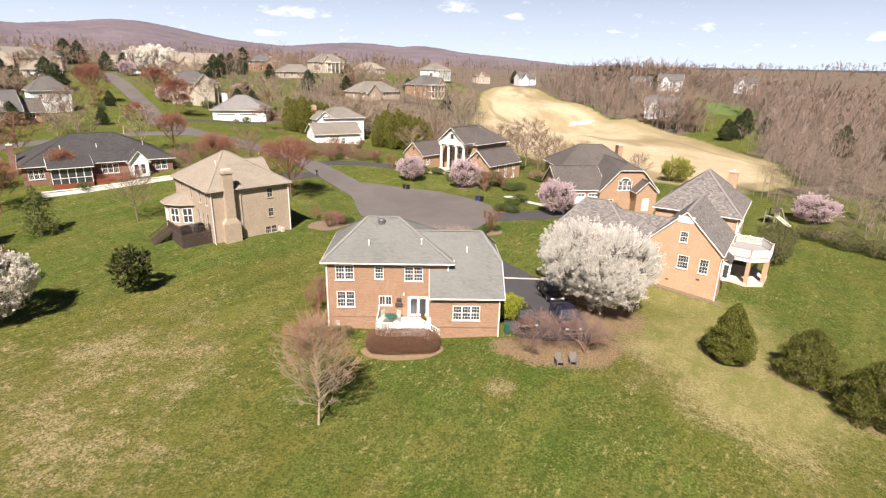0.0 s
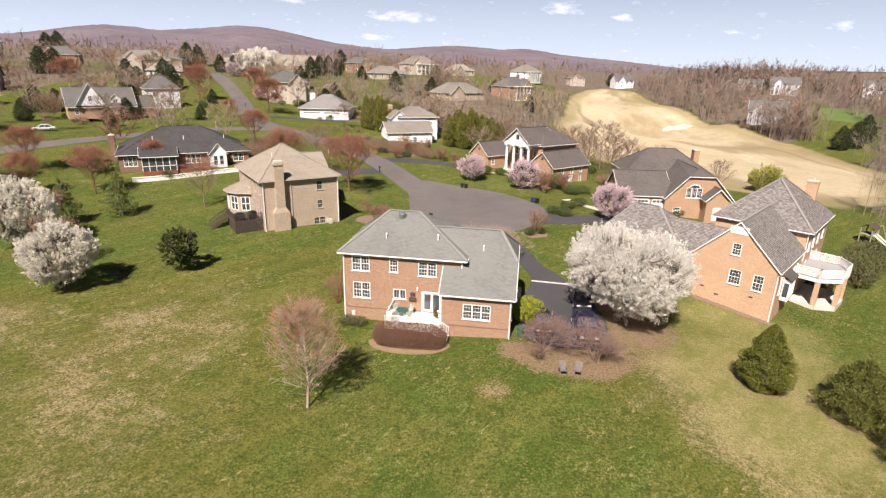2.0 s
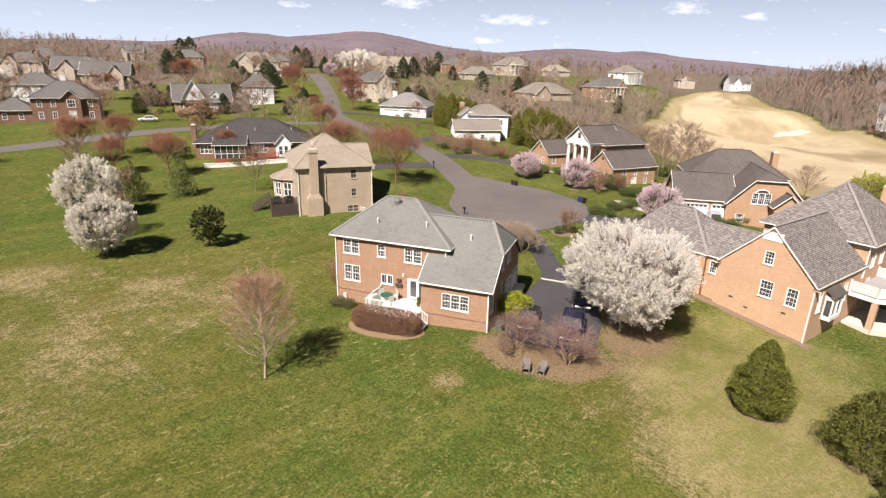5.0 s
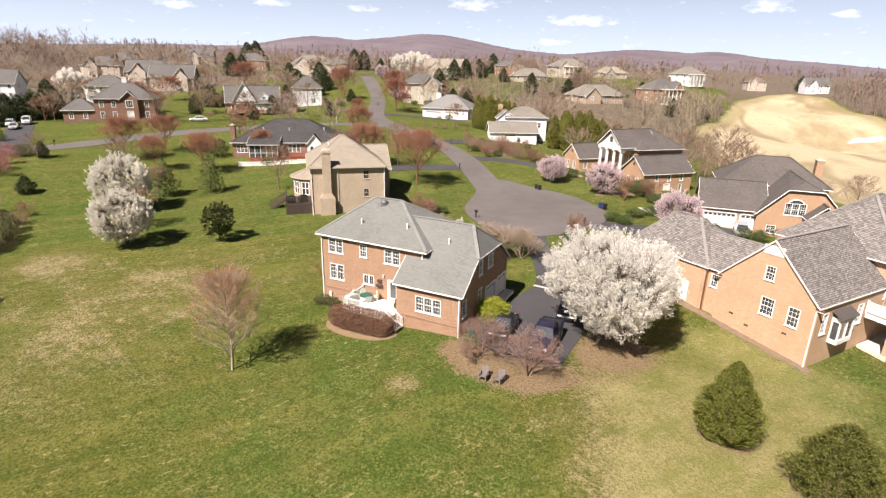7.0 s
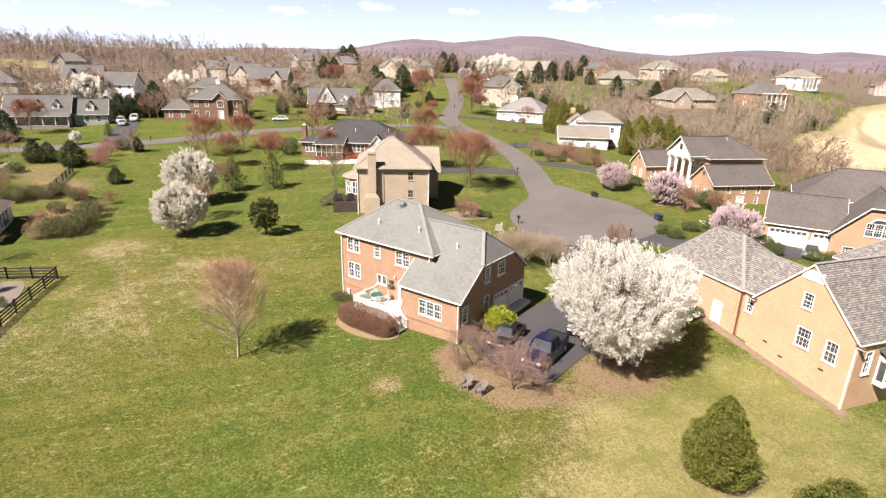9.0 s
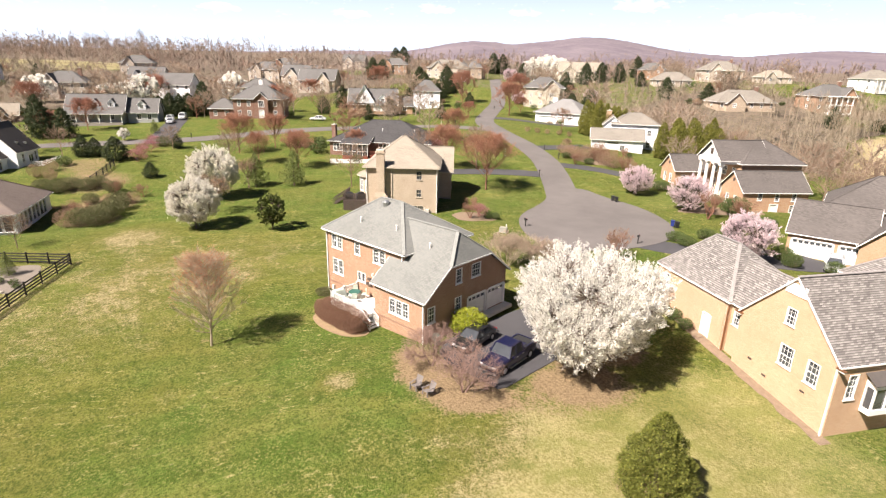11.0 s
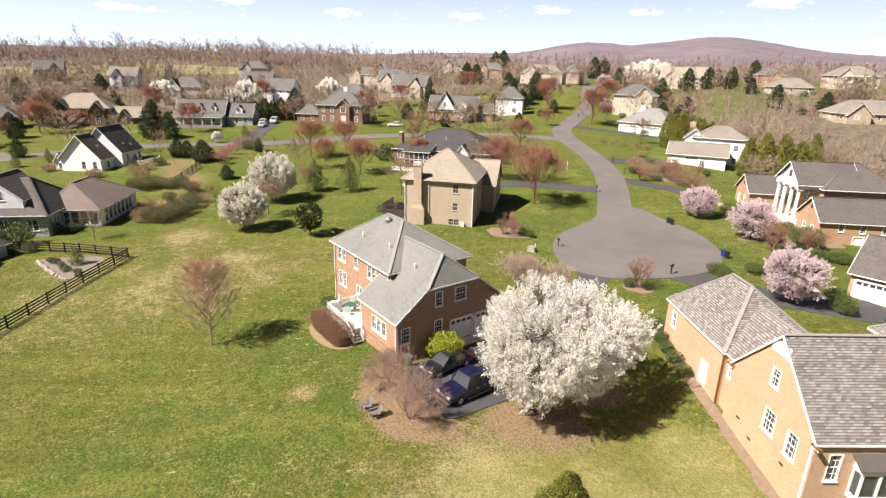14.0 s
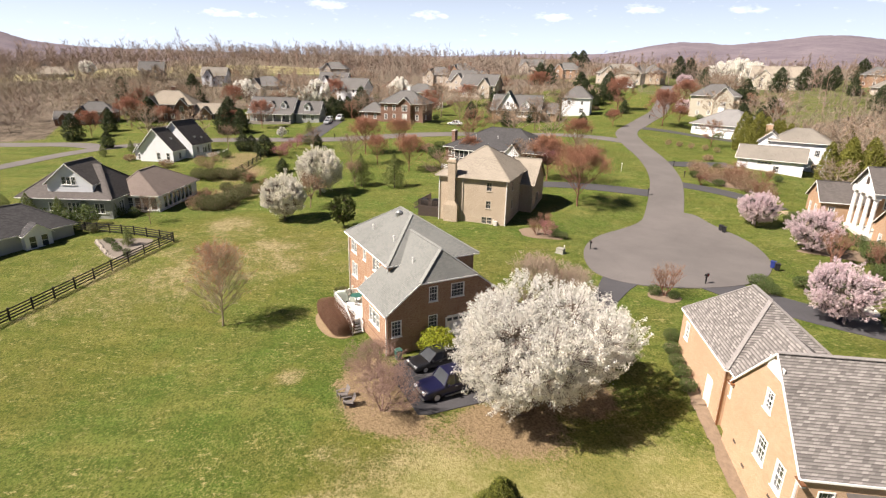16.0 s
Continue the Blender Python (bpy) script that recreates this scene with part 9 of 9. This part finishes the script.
    if suv:
        for s in (-1, 1):
            part("running_board", boxes(((s * W * 0.98 - 0.06, -L * 0.2, 0.3), (s * W * 0.98 + 0.1, L * 0.2, 0.36))), M["metal"], ob)
    return ob


def park(x, y, rz):
    return pose(x, y, gz(x, y) + 0.06, 0, 0, rz)


car("sedan", park(8.3, 48.6, 7), "black sedan parked on the driveway", M["car_black"])
car("pickup_truck", park(12.3, 48.1, 4), "large navy crew-cab pickup truck parked on the driveway", M["car_navy"], 5.8, 2.02, 1.92, True, True)
car("sedan", park(12.2, 55.6, 8), "dark sedan parked under the pear tree", M["car_black"])
car("suv", park(26.6, 92.6, 6), "silver car parked before a garage", M["car_silver"], 4.5, 1.8, 1.62, True)
car("suv", park(-137.0, 76.8, 60), "white car parked on a far driveway", M["car_white"], 4.7, 1.85, 1.7, True)
car("sedan", park(-131.5, 75.0, 60), "silver car parked on a far driveway", M["car_silver"])
car("suv", park(-137.2, 80.6, 60), "white van parked on a far driveway", M["car_white"], 5.2, 1.95, 1.95, True)
car("sedan", park(-108.5, 109.5, -40), "white car parked before a gabled house", M["car_white"])

# ---- fences, boxes and garden things ----


def board_fence(line):
    """A black four-board paddock fence along plan points."""
    f = thing("paddock_fence", Matrix(), "black four-board paddock fence round a garden", "fence")
    post = None
    for (x0, y0), (x1, y1) in zip(line, line[1:]):
        n = max(1, round(math.hypot(x1 - x0, y1 - y0) / 2.4))
        pts = [(x0 + (x1 - x0) * i / n, y0 + (y1 - y0) * i / n) for i in range(n + 1)]
        for i, (x, y) in enumerate(pts):
            if post is None:
                p = part("post", boxes(((-0.08, -0.08, -0.3), (0.08, 0.08, 1.4)), ((-0.1, -0.1, 1.4), (0.1, 0.1, 1.44))), M["black_paint"], f)
                post = p.data
            elif i or (x, y) != (x0, y0):
                p = new("post", post)
                p.parent = f
            else:
                continue
            p.location = (x, y, gz(x, y))
        for (xa, ya), (xb, yb) in zip(pts, pts[1:]):
            for h in (0.25, 0.58, 0.91, 1.24):
                part("rail", beam(bmesh.new(), (xa, ya, gz(xa, ya) + h), (xb, yb, gz(xb, yb) + h), 0.04, 0.14), M["black_paint"], f)


board_fence([(-8, 3), (-16, 10.2), (-23.7, 16.8), (-31.5, 23.6), (-37.2, 28.9), (-43.3, 23.7), (-49.5, 16.9), (-53, 12)])


def mailbox(x, y, rz):
    m = thing("mailbox", pose(x, y, gz(x, y), 0, 0, rz), "black mailbox on a dark post at the kerb", "mailbox", "mailboxes")
    part("post", boxes(((-0.06, -0.06, -0.2), (0.06, 0.06, 1.05)), ((-0.04, -0.25, 0.85), (0.04, 0.35, 0.93))), M["black_paint"], m)
    bm = bmesh.new()
    loft(bm, [[(0.13 * math.cos(t), yy, 1.14 + 0.13 * math.sin(t)) for t in [i * math.pi / 6 for i in range(7)]] + [(-0.13, yy, 1.02), (0.13, yy, 1.02)] for yy in (-0.3, 0.3)])
    part("box", bm, M["black_paint"], m)
    part("flag", boxes(((0.135, -0.05, 1.1), (0.15, 0.02, 1.32))), M["lamp_red"], m)


for spot in ((-9.2, 79.9, 60), (6.6, 83.0, 10), (-25.9, 107.3, 40), (-31.1, 122.2, 40), (-38.4, 127.2, 30), (-77.7, 137.6, 20), (-97.3, 179.9, 20), (-104.5, 70, 80), (-118.5, 60, 70)):
    mailbox(*spot)

M["gravel"] = paint("grey_gravel", (0.17, 0.145, 0.12), 0.95, 0.25, 5)
M["pale_stone"] = paint("pale_field_stone", (0.33, 0.29, 0.24), 0.9, 0.25, 2)
M["bunker"] = paint("white_sand", (0.55, 0.50, 0.42), 0.95, 0.1, 0.3)
M["fresh_grass"] = paint("mown_grass", (0.10, 0.15, 0.035), 0.95, 0.2, 0.2)
M["bin_blue"] = paint("blue_bin_plastic", (0.02, 0.035, 0.17), 0.5)
M["bin_green"] = paint("green_bin_plastic", (0.02, 0.10, 0.08), 0.5)
M["bin_black"] = paint("black_bin_plastic", (0.02, 0.02, 0.022), 0.5)


def bin_at(x, y, rz, colour, label):
    b = thing("wheelie_bin", pose(x, y, gz(x, y) + 0.05, 0, 0, rz) @ Matrix.Scale(0.88, 4), label, "bin", "wheelie bins")
    bm = bmesh.new()
    loft(bm, [[(-w, -w, z), (w, -w, z), (w, w, z), (-w, w, z)] for w, z in ((0.24, 0.05), (0.31, 0.95))])
    part("body", bm, colour, b)
    part("lid", boxes(((-0.34, -0.36, 0.95), (0.34, 0.34, 1.03))), colour, b)
    for s in (-1, 1):
        part("wheel", tube(bmesh.new(), (s * 0.2, 0.28, 0.12), (s * 0.27, 0.28, 0.12), 0.12, 0.12, 12), M["tyre"], b)


bin_at(6.0, 95.7, 20, M["bin_blue"], "blue wheelie bin at the kerb")
bin_at(6.8, 95.3, 40, M["bin_black"], "black wheelie bin at the kerb")
bin_at(-8.0, 104.2, 10, M["bin_black"], "black wheelie bin at the turning circle")
bin_at(-7.2, 103.9, 30, M["bin_black"], "black wheelie bin at the turning circle")
bin_at(6.3, 46.0, 0, M["bin_green"], "green-lidded wheelie bin beside the brick house")


M["chair_wood"] = paint("dark_weathered_wood", (0.17, 0.15, 0.14), 0.85, 0.25, 5)


def lawn_chair(x, y, rz):
    c = thing("lawn_chair", pose(x, y, gz(x, y) + 0.05, 0, 0, rz) @ Matrix.Scale(0.86, 4), "weathered grey slatted garden chair at the mulch edge", "chair", "lawn chairs")
    for s in (-0.32, 0.32):
        part("leg", boxes(((s - 0.04, -0.4, 0), (s + 0.04, -0.32, 0.6))), M["chair_wood"], c)
        part("leg", beam(bmesh.new(), (s, -0.36, 0.34), (s, 0.5, 0.04), 0.07, 0.1), M["chair_wood"], c)
        part("armrest", boxes(((s - 0.07, -0.45, 0.6), (s + 0.07, 0.35, 0.63))), M["chair_wood"], c)
    for i in range(5):
        part("seat_slat", boxes(((-0.3, -0.4 + i * 0.15, 0.40 - i * 0.035), (0.3, -0.28 + i * 0.15, 0.43 - i * 0.035))), M["chair_wood"], c)
        part("back_slat", beam(bmesh.new(), (-0.26 + i * 0.13, 0.3, 0.25), (-0.26 + i * 0.13, 0.62, 1.0), 0.11, 0.025), M["chair_wood"], c)


lawn_chair(10.1, 40.1, 8)
lawn_chair(11.3, 40.2, -6)


def utility_box(x, y):
    u = thing("utility_box", pose(x, y, gz(x, y), 0, 0, 25) @ Matrix.Scale(0.8, 4), "pale metal utility cabinet on the grass", "utility box")
    part("plinth", boxes(((-0.75, -0.55, -0.1), (0.75, 0.55, 0.1))), M["utility"], u)
    part("cabinet", boxes(((-0.65, -0.45, 0.1), (0.65, 0.45, 0.85)), ((-0.6, -0.5, 0.8), (0.6, 0.45, 0.9))), M["utility"], u)
    part("marker_post", boxes(((0.3, 0.5, 0), (0.4, 0.6, 1.3))), M["white"], u)


utility_box(-9.6, 75.2)


def lamp_post(x, y):
    p = thing("yard_lamp", pose(x, y, gz(x, y)) @ Matrix.Scale(0.7, 4), "white post with a lantern head on the verge", "lamp", "yard lamps")
    part("post", tube(bmesh.new(), (0, 0, -0.2), (0, 0, 2.1), 0.06, 0.05, 10), M["white"], p)
    bm = bmesh.new()
    loft(bm, [[(w * math.cos(a), w * math.sin(a), z) for a in [k * math.pi / 3 for k in range(6)]] for w, z in ((0.09, 2.1), (0.16, 2.4), (0.03, 2.6))])
    part("lantern", bm, M["white"], p)


# the second one stands in for a small white sign
for spot in ((-78.9, 132.7), (-39.5, 113.4)):
    lamp_post(*spot)


def patio_set(m):
    t = thing("patio_table", m, "round green patio table on the white deck", "table")
    part("tabletop", tube(bmesh.new(), (0, 0, 0.70), (0, 0, 0.74), 0.6, 0.6, 24), M["bin_green"], t)
    part("pedestal", tube(bmesh.new(), (0, 0, 0.0), (0, 0, 0.70), 0.05, 0.05), M["metal"], t)
    part("base", tube(bmesh.new(), (0, 0, 0.0), (0, 0, 0.05), 0.3, 0.28, 16), M["metal"], t)
    for k in range(4):
        a = k * math.pi / 2 + 0.5
        c = thing("patio_chair", m @ Matrix.Translation((math.cos(a) * 0.85, math.sin(a) * 0.85, 0)) @ Matrix.Rotation(a - math.pi / 2, 4, "Z"), "pale green cushioned patio chair on the deck", "chair", "patio chairs")
        part("seat", boxes(((-0.24, -0.24, 0.40), (0.24, 0.24, 0.50))), M["cushion"], c)
        part("backrest", boxes(((-0.24, 0.2, 0.5), (0.24, 0.29, 0.98))), M["cushion"], c)
        for sx in (-0.2, 0.2):
            for sy in (-0.2, 0.22):
                part("leg", boxes(((sx - 0.02, sy - 0.02, 0), (sx + 0.02, sy + 0.02, 0.4))), M["white"], c)


M["cushion"] = paint("pale_green_cushion", (0.42, 0.47, 0.40), 0.9)
H1 = pose(-11.0, 46.9, 0, 0, 0, 2)
patio_set(H1 @ pose(6.2, -1.4, 3.05, 0, 0, 20))


def grill(m, material, label):
    g = thing("covered_grill", m, label, "grill")
    bm = bmesh.new()
    loft(bm, [[(-w, -d, z), (w, -d, z), (w, d, z), (-w, d, z)] for w, d, z in ((0.62, 0.32, 0.02), (0.6, 0.3, 0.85), (0.4, 0.26, 1.12), (0.25, 0.12, 1.18))])
    part("cover", bm, material, g)
    for s in (-0.5, 0.5):
        part("wheel", tube(bmesh.new(), (s, -0.34, 0.09), (s, -0.28, 0.09), 0.09, 0.09, 12), M["tyre"], g)


grill(H1 @ pose(5.5, -2.7, 3.05, 0, 0, 70), M["cushion"], "pale covered grill on the white deck")
H3 = pose(-30.1, 66.9, 0, 0, 0, 43)
grill(H3 @ pose(-2.9, 1.4, 5.0, 0, 0, 0), M["bin_black"], "black covered grill on the dark deck")
grill(H3 @ pose(-1.2, 1.6, 5.0, 0, 0, 30), M["bin_black"], "black covered patio furniture on the dark deck")
for px, py, s in ((9.2, -0.6, 1.0), (9.4, -1.3, 0.8)):
    pot = thing("flower_pot", H1 @ pose(px, py, 3.05), "terracotta plant pot on the deck", "plant pot", "plant pots")
    part("pot", tube(bmesh.new(), (0, 0, 0), (0, 0, 0.4 * s), 0.16 * s, 0.23 * s, 14), M["copper"], pot)
    bm = bmesh.new()
    bmesh.ops.create_icosphere(bm, subdivisions=2, radius=0.24 * s, matrix=Matrix.Translation((0, 0, 0.52 * s)))
    for v in bm.verts:
        v.co += Vector((v.co.x, v.co.y, v.co.z - 0.5)) * noise.noise(v.co * 9) * 0.7
    part("foliage", bm, M["boxwood"], pot)
basket = thing("hanging_basket", H1 @ pose(6.9, 0, 4.3), "dark wall basket on the brick wall", "basket")
part("basket", boxes(((-0.35, -0.25, 0.0), (0.35, -0.003, 0.22)), ((-0.22, -0.2, 0.5), (0.22, -0.003, 0.72))), M["dark_wood"], basket)


def play_set(x, y):
    p = thing("play_set", pose(x, y, gz(x, y), 0, 0, 40), "weathered wooden play set with slides on the lawn", "play set")
    for sx in (-1, 1):
        for sy in (-0.8, 0.8):
            part("post", boxes(((sx - 0.07, sy - 0.07, -0.2), (sx + 0.07, sy + 0.07, 2.6))), M["grey_wood"], p)
    part("platform", boxes(((-1.1, -0.9, 1.4), (1.1, 0.9, 1.5))), M["grey_wood"], p)
    part("canopy", slab([(-1.2, -1, 2.5), (1.2, -1, 2.5), (1.2, 0, 3.2), (-1.2, 0, 3.2), (1.2, 1, 2.5), (-1.2, 1, 2.5)], [(0, 1, 2, 3), (3, 2, 4, 5)], 0.05)[0], M["dark_wood"], p)
    for sx in (-0.5, 0.5):
        part("slide", beam(bmesh.new(), (sx, -0.9, 1.5), (sx, -3.2, 0.1), 0.5, 0.1), M["concrete"], p)
    part("swing_beam", beam(bmesh.new(), (1.0, 0, 2.3), (4.2, 0, 2.3), 0.12, 0.12), M["grey_wood"], p)
    for sy in (-0.8, 0.8):
        part("swing_leg", beam(bmesh.new(), (4.2, 0, 2.3), (4.3, sy * 1.3, -0.1), 0.1, 0.1), M["grey_wood"], p)


play_set(59, 93.5)
drape("mulch_bed_east_cherry", blob(66.5, 88.5, 3.6, 2.2, 15, 0.12, 15.0), 0.045, M["mulch"], "red-brown mulch bed on the far lawn", "mulch bed")
drape("mulch_bed_orange_house", [[(24.6 + 0.8387 * x + 0.5446 * y, 63.0 - 0.5446 * x + 0.8387 * y) for y in (-0.85 + 0.5 * noise.noise(Vector((x * 0.7, 0, 3))), -0.3, 0.1)] for x in [-12 + 0.7 * i for i in range(32)]], 0.045, M["mulch"], "brown mulch strip along the brick wall", "mulch bed")
BED = [(-43.8, 18.2), (-39.6, 19.5), (-35.6, 20.6), (-32.5, 22.3), (-34.3, 24.4), (-38.8, 26.6), (-40.5, 25.5), (-42.9, 21.0)]
drape("gravel_bed_garden", fill_plan(BED, 5), 0.05, M["gravel"], "grey gravel bed with a stone edge inside the fence", "gravel bed")


def stone_edging(line):
    """A row of rough pale stones along a bed."""
    t = thing("stone_edging", Matrix(), "rough pale stones edging a gravel bed", "stone edging")
    rng = random.Random(9)
    for (x0, y0), (x1, y1) in zip(line, line[1:]):
        n = int(math.hypot(x1 - x0, y1 - y0) / 0.42)
        for i in range(n):
            x, y = x0 + (x1 - x0) * (i + 0.5) / n + rng.uniform(-0.1, 0.1), y0 + (y1 - y0) * (i + 0.5) / n + rng.uniform(-0.12, 0.12)
            bm = bmesh.new()
            bmesh.ops.create_icosphere(bm, subdivisions=1, radius=0.24 + 0.1 * rng.random(), matrix=Matrix.Diagonal((1.1, 0.9, 0.7, 1)))
            for v in bm.verts:
                v.co *= rng.uniform(0.8, 1.15)
            st = part("stone", bm, M["pale_stone"], t)
            st.location = (x, y, gz(x, y) + 0.1)


stone_edging([(-43.3, 18.9), (-39.6, 19.8), (-36.2, 20.8), (-33.6, 21.9)])
board_fence([(-79.3, 41.4), (-83.5, 44.6), (-88.5, 48.0)])
drape("mulch_bed_tan_house", blob(-17.2, 77.6, 3.4, 2.4, 45, 0.1, 9.0), 0.045, M["mulch"], "brown mulch bed beside the tan house", "mulch bed")
drape("mulch_bed_island", blob(6.9, 76.3, 2.0, 1.4, 0, 0.1, 10.0), 0.045, M["mulch"], "brown mulch bed under a small bare tree", "mulch bed")
drape("mulch_bed_cherry", blob(18.6, 86.4, 2.4, 2.0, 0, 0.1, 11.0), 0.045, M["mulch"], "brown mulch bed under a pink cherry", "mulch bed")
drape("mulch_bed_white_house", blob(-26.6, 128.0, 6.2, 3.4, -12, 0.14, 14.0), 0.045, M["mulch"], "brown mulch bed with bare shrubs before the white house", "mulch bed")
drape("mulch_bed_portico", blob(7.6, 111.5, 7.5, 2.2, 48, 0.12, 12.0), 0.045, M["mulch"], "brown mulch bed before the portico house", "mulch bed")
drape("sand_bunker", blob(73.6, 300, 7.5, 3.8, 20, 0.3, 21.0), 0.12, M["bunker"], "pale sand bunker on the fairway", "bunker")
drape("golf_green", blob(150, 300, 26, 16, 60, 0.2, 23.0), 0.10, M["fresh_grass"], "smooth green lawn beyond the woods", "lawn")
drape("garden_path", strip([(12, 100.5), (14, 97), (19.5, 91.5)], 1.6), 0.05, M["concrete"], "pale garden path to a house", "path")
drape("portico_path", strip([(-9.6, 121.4), (-4.6, 119), (-1, 119.2), (1.0, 120.4)], 1.5), 0.065, M["paving"], "curved tan paved path to the portico", "path")
